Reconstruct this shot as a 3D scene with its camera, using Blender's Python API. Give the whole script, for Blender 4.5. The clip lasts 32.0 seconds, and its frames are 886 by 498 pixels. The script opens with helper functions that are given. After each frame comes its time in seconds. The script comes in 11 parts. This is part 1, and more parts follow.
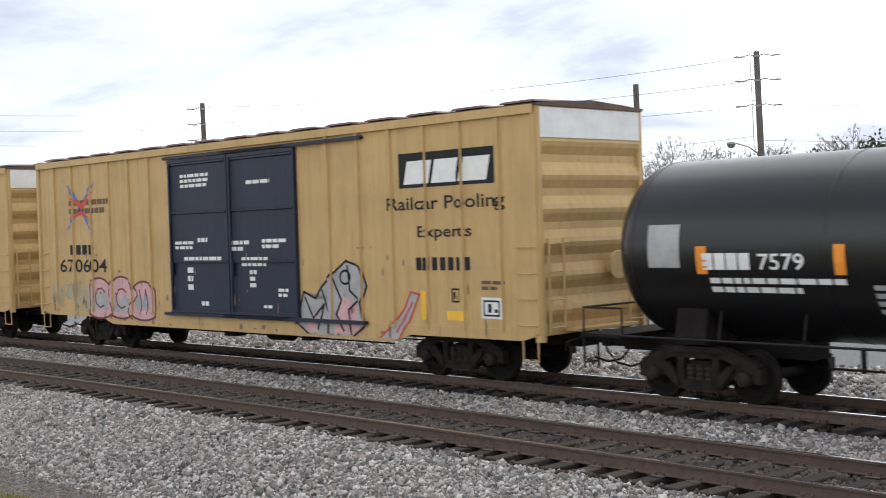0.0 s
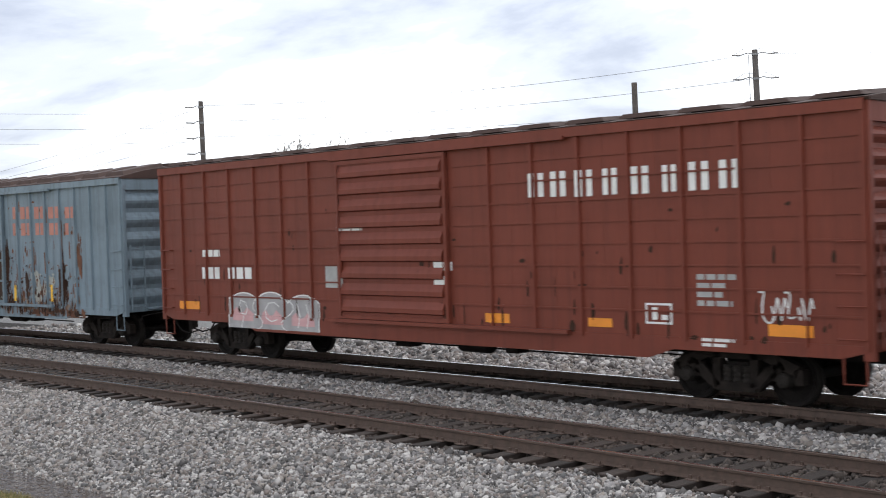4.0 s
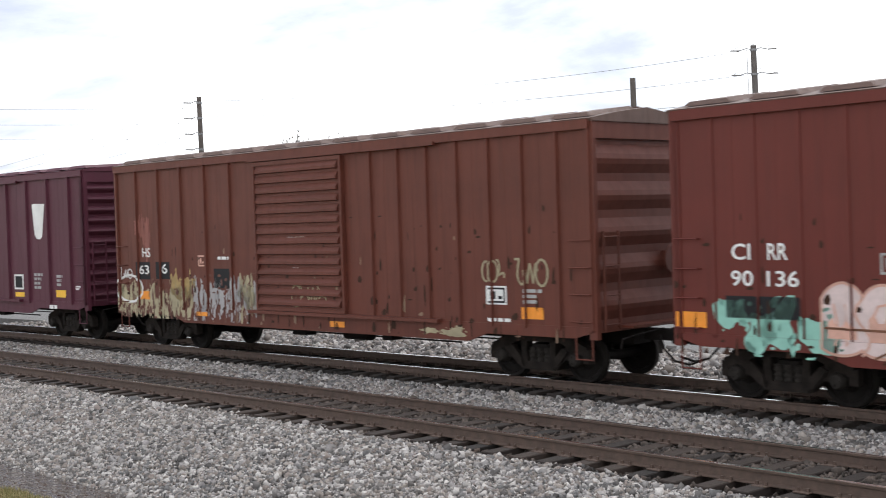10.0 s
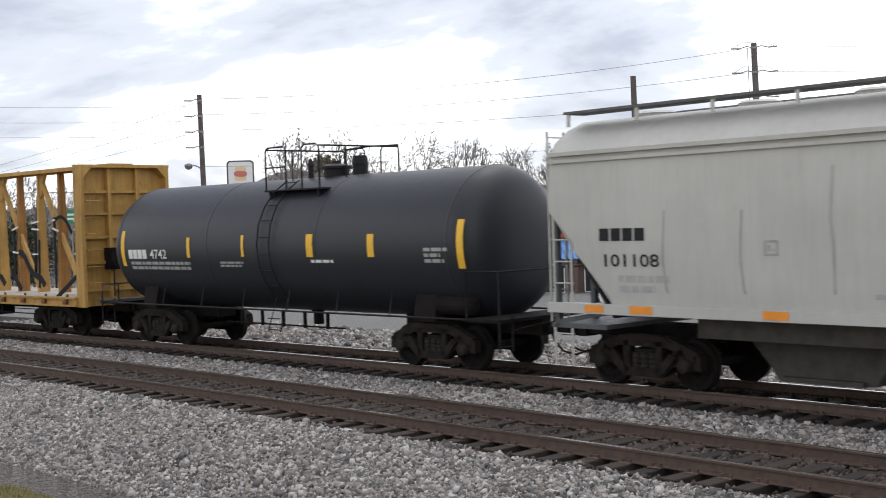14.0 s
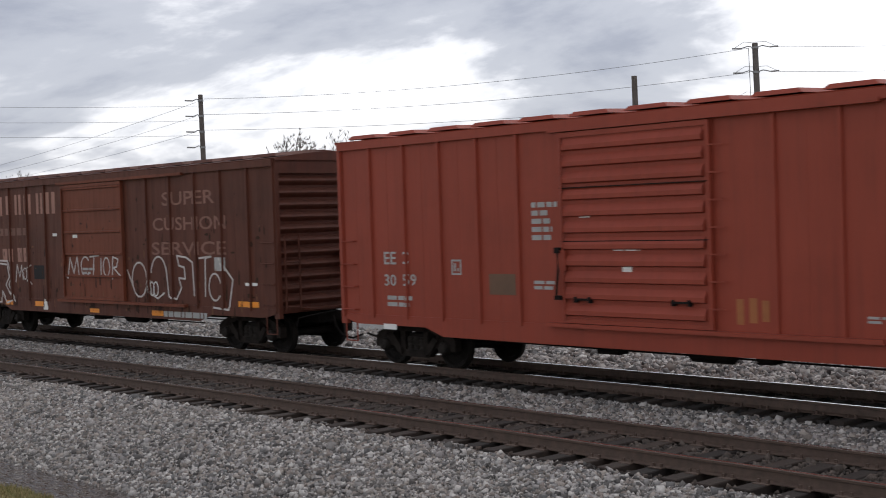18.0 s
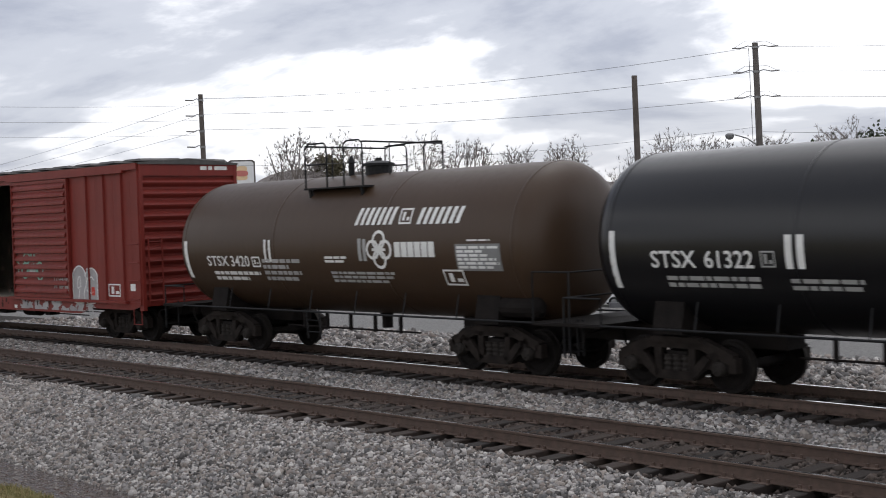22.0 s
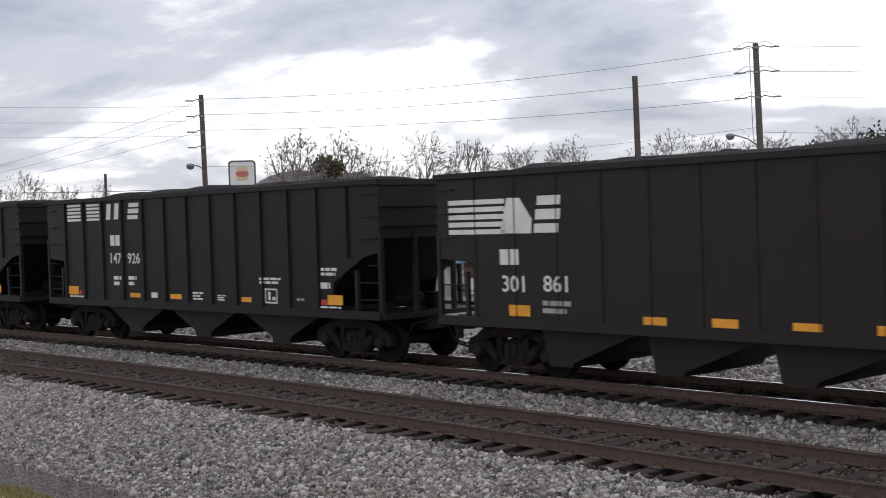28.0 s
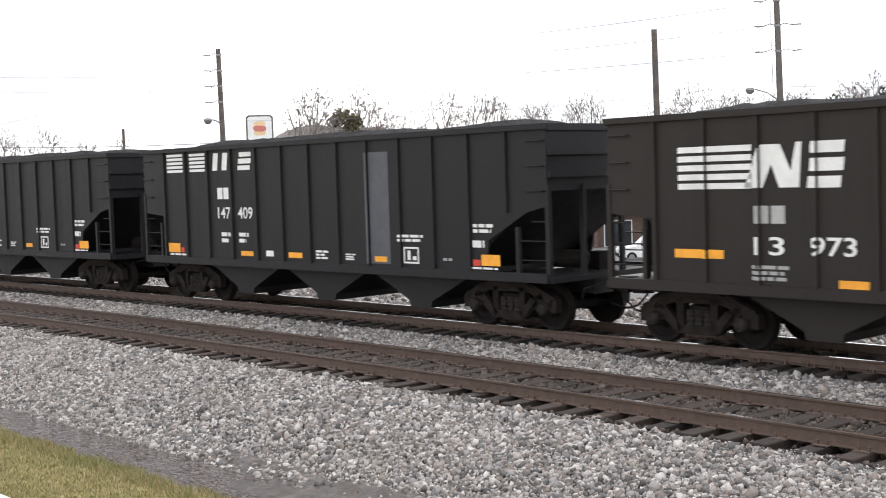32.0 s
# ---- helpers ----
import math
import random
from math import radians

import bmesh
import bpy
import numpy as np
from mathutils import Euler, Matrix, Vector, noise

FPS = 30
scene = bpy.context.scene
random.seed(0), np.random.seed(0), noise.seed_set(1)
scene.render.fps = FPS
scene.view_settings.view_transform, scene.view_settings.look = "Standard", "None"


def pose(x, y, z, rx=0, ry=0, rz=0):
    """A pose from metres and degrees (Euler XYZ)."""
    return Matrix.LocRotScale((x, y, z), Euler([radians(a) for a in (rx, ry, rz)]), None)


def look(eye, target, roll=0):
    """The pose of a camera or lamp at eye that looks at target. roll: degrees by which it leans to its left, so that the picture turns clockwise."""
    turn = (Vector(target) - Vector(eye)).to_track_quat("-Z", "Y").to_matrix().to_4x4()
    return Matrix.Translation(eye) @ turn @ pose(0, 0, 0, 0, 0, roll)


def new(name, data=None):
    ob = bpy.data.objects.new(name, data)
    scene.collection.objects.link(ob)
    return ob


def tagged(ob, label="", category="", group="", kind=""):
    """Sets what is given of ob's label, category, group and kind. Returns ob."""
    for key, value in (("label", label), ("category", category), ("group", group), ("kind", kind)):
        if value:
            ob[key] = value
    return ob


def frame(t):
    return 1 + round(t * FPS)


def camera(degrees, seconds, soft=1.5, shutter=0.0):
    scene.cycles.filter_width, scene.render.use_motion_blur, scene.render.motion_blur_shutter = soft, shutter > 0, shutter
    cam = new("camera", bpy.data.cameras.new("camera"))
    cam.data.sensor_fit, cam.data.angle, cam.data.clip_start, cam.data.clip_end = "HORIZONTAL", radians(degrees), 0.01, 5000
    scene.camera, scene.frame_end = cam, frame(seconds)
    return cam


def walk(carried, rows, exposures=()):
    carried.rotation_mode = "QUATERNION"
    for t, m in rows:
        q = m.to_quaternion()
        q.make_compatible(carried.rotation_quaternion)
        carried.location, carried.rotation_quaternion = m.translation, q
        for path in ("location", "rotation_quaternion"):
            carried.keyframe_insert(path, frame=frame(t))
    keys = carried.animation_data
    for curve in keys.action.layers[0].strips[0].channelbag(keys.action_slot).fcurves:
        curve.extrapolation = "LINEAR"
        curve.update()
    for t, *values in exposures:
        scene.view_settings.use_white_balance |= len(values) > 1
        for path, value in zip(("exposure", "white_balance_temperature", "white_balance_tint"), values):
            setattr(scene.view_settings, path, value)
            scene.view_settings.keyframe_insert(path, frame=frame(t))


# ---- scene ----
SECONDS = 32.0
EYE = (0.0, 0.0, 2.97)
cam = camera(38.44, SECONDS, soft=1.0, shutter=0.12)


def aim(yaw, pitch, roll=-1.84):
    """Hand-held but planted: only the heading and tilt drift."""
    a, b = radians(yaw), radians(pitch)
    way = Vector((-math.sin(a) * math.cos(b), math.cos(a) * math.cos(b), math.sin(b)))
    return look(EYE, Vector(EYE) + way * 10, roll)


AIM = [(0, 46.68, -1.02), (0.5, 46.68, -0.98), (1.5, 46.62, -0.96), (2.5, 46.60, -1.02), (4.5, 46.61, -1.12), (6, 46.57, -1.18), (7.5, 46.57, -1.24), (9, 46.53, -1.28), (11, 46.57, -1.32), (13, 46.57, -1.36), (14.5, 46.57, -1.40), (16.5, 46.61, -1.39), (22, 46.62, -1.41), (26.5, 46.61, -1.39), (28.5, 46.65, -1.39), (29, 46.72, -1.59), (29.1, 46.80, -2.21), (29.3, 47.00, -3.59), (29.5, 47.26, -3.81), (30, 47.37, -3.77), (30.5, 47.42, -3.42), (31, 47.46, -3.42), (32, 47.50, -3.40)]
walk(cam, [(t, aim(a, b)) for t, a, b in AIM], exposures=[(0.0, 0.12, 6240, 9), (6.5, 0.02, 6240, 10), (8.0, 0.02, 6240, 10), (9.5, 0.23, 6330, 10), (11.0, 0.27, 6380, 10), (13.0, 0.09, 6330, 10), (14.0, -0.10, 6330, 10), (14.5, -0.06, 6330, 10), (16.5, -1.05, 6340, 12), (17.2, -1.00, 6340, 12), (18.0, -0.62, 6340, 12), (19.0, -0.49, 6340, 12), (20.0, -0.43, 6340, 12), (24.0, -0.49, 6340, 12), (26.5, -0.51, 6340, 12), (29.3, -0.45, 6340, 12), (29.7, -0.28, 6450, 11), (30.2, -0.01, 6500, 11), (31.0, 0.42, 6500, 11), (32.0, 0.57, 6500, 11)])

# ---- world, sun, exposure ----
world = bpy.data.worlds.new("overcast_sky")
scene.world = world
world.use_nodes = True
wn, wl = world.node_tree.nodes, world.node_tree.links
wn.clear()


def wnode(kind, **kw):
    n = wn.new(kind)
    for k, v in kw.items():
        n.inputs[k].default_value = v
    return n


w_out = wn.new("ShaderNodeOutputWorld")
w_bg = wnode("ShaderNodeBackground", Strength=1.0)
w_sky = wn.new("ShaderNodeTexSky")
w_sky.sky_type = "NISHITA"
w_sky.sun_disc = False
w_sky.sun_elevation, w_sky.sun_rotation = radians(48), radians(-20)
w_dim = wn.new("ShaderNodeVectorMath")
w_dim.operation = "SCALE"
w_dim.inputs["Scale"].default_value = 0.11
wl.new(w_sky.outputs[0], w_dim.inputs[0])
w_co = wn.new("ShaderNodeTexCoord")
w_sep = wn.new("ShaderNodeSeparateXYZ")
wl.new(w_co.outputs["Generated"], w_sep.inputs[0])
w_z = wn.new("ShaderNodeMath")
w_z.operation = "MAXIMUM"
w_z.inputs[1].default_value = 0.0
wl.new(w_sep.outputs["Z"], w_z.inputs[0])
w_za = wn.new("ShaderNodeMath")
w_za.operation = "ADD"
w_za.inputs[1].default_value = 0.20
wl.new(w_z.outputs[0], w_za.inputs[0])
w_flat = wn.new("ShaderNodeCombineXYZ")
for axis in ("X", "Y"):
    d = wn.new("ShaderNodeMath")
    d.operation = "DIVIDE"
    wl.new(w_sep.outputs[axis], d.inputs[0])
    wl.new(w_za.outputs[0], d.inputs[1])
    wl.new(d.outputs[0], w_flat.inputs[axis])
w_map = wn.new("ShaderNodeMapping")
w_map.inputs["Location"].default_value = (3.1, 1.7, 0.0)
wl.new(w_flat.outputs[0], w_map.inputs[0])
w_n1 = wnode("ShaderNodeTexNoise", Scale=0.72, Detail=9.0, Roughness=0.56, Distortion=0.35)
wl.new(w_map.outputs[0], w_n1.inputs["Vector"])
w_ramp = wn.new("ShaderNodeValToRGB")
w_ramp.color_ramp.interpolation = "EASE"
e = w_ramp.color_ramp.elements
e[0].position, e[0].color = 0.37, (0.66, 0.695, 0.81, 1)
e[1].position, e[1].color = 0.53, (1.8, 1.8, 1.81, 1)
top = e.new(0.63)
top.color = (2.5, 2.5, 2.5, 1)
m = e.new(0.46)
m.color = (0.97, 1.0, 1.08, 1)
wl.new(w_n1.outputs["Fac"], w_ramp.inputs[0])
w_mix = wn.new("ShaderNodeMix")
w_mix.data_type = "RGBA"
w_mix.inputs[0].default_value = 0.86
wl.new(w_dim.outputs[0], w_mix.inputs[6])
wl.new(w_ramp.outputs[0], w_mix.inputs[7])
wl.new(w_mix.outputs[2], w_bg.inputs[0])
wl.new(w_bg.outputs[0], w_out.inputs[0])

sun = new("sun", bpy.data.lights.new("sun", "SUN"))
sun.data.energy, sun.data.angle, sun.data.color = 0.5, radians(25), (1.0, 0.97, 0.93)
sun.matrix_world = look((-20, 30, 60), (-6, 6, 0))

# ---- the line of the track, and of the train on it ----
NEAR_Y, TRAIN_Y, BEND = 13.44, 18.10, -0.444


def bend(x):
    """How far the gently curved line lies off the straight at x."""
    u = (x + 18.0) / 20.0
    v = max(-1.5, min(1.5, u))
    return BEND * (v * v + 2 * v * (u - v))


def slope(x):
    v = max(-1.5, min(1.5, (x + 18.0) / 20.0))
    return BEND * 2 * v / 20.0


def run(t):
    """Metres that the train has gone after t seconds."""
    return 15.752 * t - 4.4327 * (t / 10) ** 2 + 0.6312 * (t / 10) ** 3


# ---- materials ----
def node_material(name):
    mat = bpy.data.materials.new(name)
    mat.use_nodes = True
    return mat, mat.node_tree.nodes, mat.node_tree.links, mat.node_tree.nodes["Principled BSDF"]


def mixed(nodes, links, fac, a, b):
    mx = nodes.new("ShaderNodeMix")
    mx.data_type = "RGBA"
    for sock, val in ((0, fac), (6, a), (7, b)):
        if isinstance(val, bpy.types.NodeSocket):
            links.new(val, mx.inputs[sock])
        else:
            mx.inputs[sock].default_value = val if sock == 0 else (*val, 1)
    return mx.outputs[2]


def noise_fac(nodes, links, scale, lo, hi, stretch=(1, 1, 1), detail=5.0, rough=0.6):
    co = nodes.new("ShaderNodeTexCoord")
    mp = nodes.new("ShaderNodeMapping")
    mp.inputs["Scale"].default_value = stretch
    links.new(co.outputs["Object"], mp.inputs[0])
    nz = nodes.new("ShaderNodeTexNoise")
    nz.inputs["Scale"].default_value, nz.inputs["Detail"].default_value, nz.inputs["Roughness"].default_value = scale, detail, rough
    links.new(mp.outputs[0], nz.inputs["Vector"])
    rg = nodes.new("ShaderNodeMapRange")
    rg.inputs["From Min"].default_value, rg.inputs["From Max"].default_value = lo, hi
    links.new(nz.outputs["Fac"], rg.inputs[0])
    return rg.outputs[0]


def scaled(nodes, links, sock, k):
    mm = nodes.new("ShaderNodeMath")
    mm.operation = "MULTIPLY"
    mm.inputs[1].default_value = k
    links.new(sock, mm.inputs[0])
    return mm.outputs[0]


def bumped(nodes, links, bsdf, scale, strength, dist=0.01, detail=4.0):
    f = noise_fac(nodes, links, scale, 0.2, 0.8, detail=detail)
    b = nodes.new("ShaderNodeBump")
    b.inputs["Strength"].default_value, b.inputs["Distance"].default_value = strength, dist
    links.new(f, b.inputs["Height"])
    links.new(b.outputs[0], bsdf.inputs["Normal"])


def paint(name, rgb, rough=0.5, dirt=0.35, rust=0.15, grime=(0.04, 0.034, 0.029), rust_rgb=(0.11, 0.045, 0.022), metal=0.0, fade=0.25, bump=0.25, gloss=0.22):
    """Weathered paint on steel: faded patches, rain streaks, grime and rust spots."""
    mat, nodes, links, bsdf = node_material(name)
    pale = tuple(min(0.9, c * 1.35 + 0.04 * min(0.25, max(rgb))) for c in rgb)
    col = mixed(nodes, links, scaled(nodes, links, noise_fac(nodes, links, 0.7, 0.35, 0.75), fade), rgb, pale)
    streak = noise_fac(nodes, links, 3.2, 0.45, 0.85, (2.2, 2.2, 0.16))
    col = mixed(nodes, links, scaled(nodes, links, streak, dirt), col, grime)
    fine = noise_fac(nodes, links, 11.0, 0.52, 0.80, (2.0, 2.0, 0.07))
    col = mixed(nodes, links, scaled(nodes, links, fine, dirt * 0.9), col, tuple(c * 0.35 for c in rgb))
    soot = noise_fac(nodes, links, 0.55, 0.46, 0.72, (1.0, 1.0, 1.8), 7.0)
    col = mixed(nodes, links, scaled(nodes, links, soot, dirt * 1.1), col, tuple(c * 0.45 + g * 0.2 for c, g in zip(rgb, grime)))
    spot = noise_fac(nodes, links, 2.3, 0.60, 0.74, (1, 1, 0.7), 9.0, 0.72)
    col = mixed(nodes, links, scaled(nodes, links, spot, rust), col, rust_rgb)
    links.new(col, bsdf.inputs["Base Color"])
    r = nodes.new("ShaderNodeMapRange")
    r.inputs["To Min"].default_value, r.inputs["To Max"].default_value = rough - 0.16 * min(0.5, dirt), min(0.95, rough + 0.25 * min(1.0, dirt * 2))
    links.new(streak, r.inputs[0])
    links.new(r.outputs[0], bsdf.inputs["Roughness"])
    bsdf.inputs["Metallic"].default_value = metal
    bsdf.inputs["Specular IOR Level"].default_value = gloss
    bumped(nodes, links, bsdf, 2.0, bump, 0.02)
    return mat


def plain(name, rgb, rough=0.7, var=0.25, scale=6.0, bump=0.2, metal=0.0, dist=0.01):
    mat, nodes, links, bsdf = node_material(name)
    dark, pale = tuple(c * (1 - var) for c in rgb), tuple(min(0.95, c * (1 + var)) for c in rgb)
    col = mixed(nodes, links, noise_fac(nodes, links, scale, 0.3, 0.7), dark, pale)
    col = mixed(nodes, links, scaled(nodes, links, noise_fac(nodes, links, scale * 7, 0.3, 0.7), 0.4), col, dark)
    links.new(col, bsdf.inputs["Base Color"])
    bsdf.inputs["Roughness"].default_value, bsdf.inputs["Metallic"].default_value = rough, metal
    if max(rgb) < 0.06 and not metal:
        bsdf.inputs["Specular IOR Level"].default_value = 0.15
    if bump:
        bumped(nodes, links, bsdf, scale * 4, bump, dist)
    return mat


def pieces(name, a, b, rough=0.9, island=False, spot=None):
    """One tone for each piece, between a and b, with fine grain."""
    mat, nodes, links, bsdf = node_material(name)
    if island:
        rnd = nodes.new("ShaderNodeNewGeometry").outputs["Random Per Island"]
    else:
        rnd = nodes.new("ShaderNodeObjectInfo").outputs["Random"]
    col = mixed(nodes, links, rnd, a, b)
    if spot:
        big = noise_fac(nodes, links, 0.55, 0.52, 0.72)
        col = mixed(nodes, links, scaled(nodes, links, big, 0.7), col, spot)
    grain = noise_fac(nodes, links, 18.0, 0.3, 0.7, (0.25, 1, 1) if not island else (1, 1, 1))
    col = mixed(nodes, links, scaled(nodes, links, grain, 0.45), col, tuple(c * 0.45 for c in a))
    links.new(col, bsdf.inputs["Base Color"])
    bsdf.inputs["Roughness"].default_value = rough
    bumped(nodes, links, bsdf, 30.0, 0.4, 0.01)
    return mat


M = {}
M["ballast_base"] = plain("ballast_base", (0.055, 0.050, 0.046), 0.95, 0.5, 14.0, 0.9, dist=0.04)
# bed colour holds the shade under the train and between the ties
M["track_bed"] = plain("shaded_track_bed", (0.024, 0.018, 0.0145), 0.95, 0.5, 12.0, 0.9, dist=0.03)
def broken_stone(name, tones, rough=0.9):
    """Crushed rock: each stone takes one of several tones, with mineral grain over it."""
    mat, nodes, links, bsdf = node_material(name)
    rnd = nodes.new("ShaderNodeNewGeometry").outputs["Random Per Island"]
    ramp = nodes.new("ShaderNodeValToRGB")
    ramp.color_ramp.interpolation = "CONSTANT"
    el = ramp.color_ramp.elements
    el[0].position, el[0].color = 0.0, (*tones[0], 1)
    el[1].position, el[1].color = 1.0 / len(tones), (*tones[1], 1)
    for i, tone in enumerate(tones[2:], 2):
        el.new(i / len(tones)).color = (*tone, 1)
    links.new(rnd, ramp.inputs[0])
    grain = noise_fac(nodes, links, 45.0, 0.35, 0.7)
    col = mixed(nodes, links, scaled(nodes, links, grain, 0.35), ramp.outputs[0], tuple(c * 0.4 for c in tones[0]))
    dust = noise_fac(nodes, links, 0.35, 0.45, 0.75)
    col = mixed(nodes, links, scaled(nodes, links, dust, 0.25), col, (0.30, 0.265, 0.23))
    links.new(col, bsdf.inputs["Base Color"])
    bsdf.inputs["Roughness"].default_value = rough
    bumped(nodes, links, bsdf, 40.0, 0.4, 0.008)
    return mat


M["stone"] = broken_stone("ballast_stone", ((0.24, 0.226, 0.216), (0.10, 0.093, 0.088), (0.40, 0.375, 0.35), (0.19, 0.163, 0.142), (0.31, 0.29, 0.279), (0.06, 0.055, 0.052), (0.53, 0.50, 0.47), (0.23, 0.19, 0.166), (0.14, 0.136, 0.134), (0.33, 0.29, 0.255)))
M["stone_dark"] = pieces("track_stone", (0.022, 0.017, 0.014), (0.120, 0.092, 0.075), 0.9, True, (0.060, 0.032, 0.020))
M["tie"] = pieces("weathered_tie", (0.012, 0.008, 0.006), (0.046, 0.030, 0.022), 0.9)
# near-black ties and stones: the train's shade put into their colour
M["shaded_tie"] = pieces("shaded_tie", (0.014, 0.011, 0.009), (0.045, 0.032, 0.025), 0.9)
M["stone_shaded"] = pieces("shaded_track_stone", (0.010, 0.0085, 0.0075), (0.040, 0.032, 0.027), 0.9, True)
M["rail"] = plain("rusty_rail", (0.082, 0.052, 0.038), 0.75, 0.3, 9.0, 0.3)
M["rail_shine"] = plain("worn_rail_head", (0.62, 0.62, 0.63), 0.22, 0.08, 5.0, 0.05, metal=1.0)
M["grime"] = plain("running_gear_grime", (0.012, 0.0095, 0.0085), 0.8, 0.45, 5.0, 0.4)
M["grime_pale"] = plain("dusty_steel", (0.028, 0.024, 0.021), 0.8, 0.4, 6.0, 0.4)
M["wheel"] = plain("wheel_steel", (0.011, 0.009, 0.008), 0.8, 0.4, 6.0, 0.2)
M["frame_dust"] = plain("dusty_cast_frame", (0.021, 0.0165, 0.014), 0.85, 0.6, 4.0, 0.4)
M["tread"] = plain("wheel_tread", (0.05, 0.045, 0.04), 0.75, 0.2, 8.0, 0.1, metal=1.0)
M["black_steel"] = plain("black_painted_steel", (0.016, 0.016, 0.017), 0.5, 0.3, 5.0, 0.15)
M["rubber"] = plain("black_rubber", (0.02, 0.02, 0.02), 0.7, 0.2, 8.0, 0.1)
M["white_mark"] = plain("white_lettering", (0.72, 0.72, 0.70), 0.6, 0.12, 3.0, 0)
M["grey_mark"] = plain("faded_lettering", (0.36, 0.36, 0.35), 0.7, 0.2, 3.0, 0)
M["yellow_mark"] = plain("yellow_lettering", (0.80, 0.46, 0.03), 0.55, 0.15, 3.0, 0)
M["orange_mark"] = plain("orange_reflector", (0.78, 0.27, 0.02), 0.5, 0.15, 3.0, 0)
M["black_mark"] = plain("black_lettering", (0.02, 0.02, 0.022), 0.6, 0.2, 3.0, 0)
M["red_mark"] = plain("red_mark", (0.55, 0.05, 0.03), 0.6, 0.15, 3.0, 0)
M["blue_mark"] = plain("blue_mark", (0.08, 0.16, 0.42), 0.6, 0.15, 3.0, 0)
M["cyan_spray"] = plain("light_blue_spray_paint", (0.28, 0.58, 0.66), 0.6, 0.12, 2.0, 0)
M["teal_spray"] = plain("sea_green_spray_paint", (0.26, 0.52, 0.43), 0.6, 0.2, 2.0, 0)
M["pink_spray"] = plain("pink_spray_paint", (0.58, 0.34, 0.34), 0.6, 0.2, 2.0, 0)
M["silver_spray"] = plain("silver_spray_paint", (0.36, 0.35, 0.35), 0.6, 0.2, 2.0, 0)
M["cream_spray"] = plain("cream_spray_paint", (0.38, 0.33, 0.21), 0.7, 0.3, 2.0, 0)
M["salmon_spray"] = plain("salmon_spray_paint", (0.62, 0.36, 0.28), 0.65, 0.25, 2.0, 0)
M["orange_paint"] = plain("orange_red_paint", (0.68, 0.17, 0.08), 0.6, 0.15, 2.0, 0)
M["slate_paint"] = plain("slate_blue_paint", (0.10, 0.17, 0.27), 0.6, 0.15, 2.0, 0)
M["rust_paint"] = plain("rust_patch", (0.15, 0.065, 0.035), 0.85, 0.4, 3.0, 0.3)
M["tan_paint"] = plain("tan_patch", (0.36, 0.25, 0.10), 0.7, 0.3, 3.0, 0)
M["coal"] = plain("coal_load", (0.018, 0.018, 0.019), 0.75, 0.5, 9.0, 0.9, dist=0.06)
M["interior"] = plain("bare_car_interior", (0.15, 0.13, 0.10), 0.85, 0.35, 2.5, 0.3)
M["strap"] = plain("dark_webbing", (0.02, 0.02, 0.022), 0.8, 0.2, 8.0, 0)


# ---- mesh tools ----
def box(bm, x0, x1, y0, y1, z0, z1):
    v = [bm.verts.new(c) for c in ((x0, y0, z0), (x1, y0, z0), (x1, y1, z0), (x0, y1, z0), (x0, y0, z1), (x1, y0, z1), (x1, y1, z1), (x0, y1, z1))]
    for f in ((3, 2, 1, 0), (4, 5, 6, 7), (0, 1, 5, 4), (1, 2, 6, 5), (2, 3, 7, 6), (3, 0, 4, 7)):
        bm.faces.new([v[i] for i in f])


def tube(bm, pts, r, n=6, cap=True):
    """A round bar along the points."""
    rings = []
    pts = [Vector(q) for q in pts]
    for i, q in enumerate(pts):
        a, b = pts[max(0, i - 1)], pts[min(len(pts) - 1, i + 1)]
        d = (b - a).normalized()
        side = d.cross(Vector((0, 0, 1)))
        side = Vector((1, 0, 0)) if side.length < 1e-4 else side.normalized()
        up = side.cross(d)
        rings.append([bm.verts.new(q + (side * math.cos(k * 2 * math.pi / n) + up * math.sin(k * 2 * math.pi / n)) * r) for k in range(n)])
    for a, b in zip(rings, rings[1:]):
        for k in range(n):
            bm.faces.new((a[k], a[(k + 1) % n], b[(k + 1) % n], b[k]))
    if cap:
        bm.faces.new(rings[0][::-1])
        bm.faces.new(rings[-1])


def beam(bm, a, b, w, d, along=(0, 1, 0)):
    """A square bar from a to b: w across, d deep along the given way."""
    a, b, u = Vector(a), Vector(b), Vector(along).normalized()
    t = (b - a).normalized()
    s = t.cross(u).normalized() * (w / 2)
    u = u * (d / 2)
    v = [bm.verts.new(q) for q in (a - s - u, a + s - u, a + s + u, a - s + u, b - s - u, b + s - u, b + s + u, b - s + u)]
    for f in ((3, 2, 1, 0), (4, 5, 6, 7), (0, 1, 5, 4), (1, 2, 6, 5), (2, 3, 7, 6), (3, 0, 4, 7)):
        bm.faces.new([v[i] for i in f])


def prism(bm, outline, lo, hi, axis="x"):
    """An outline drawn across an axis, drawn out from lo to hi along it."""
    def at(p, k):
        return (k, p[0], p[1]) if axis == "x" else ((p[0], k, p[1]) if axis == "y" else (p[0], p[1], k))
    a = [bm.verts.new(at(p, lo)) for p in outline]
    b = [bm.verts.new(at(p, hi)) for p in outline]
    bm.faces.new(a[::-1])
    bm.faces.new(b)
    n = len(outline)
    for i in range(n):
        bm.faces.new((a[i], a[(i + 1) % n], b[(i + 1) % n], b[i]))


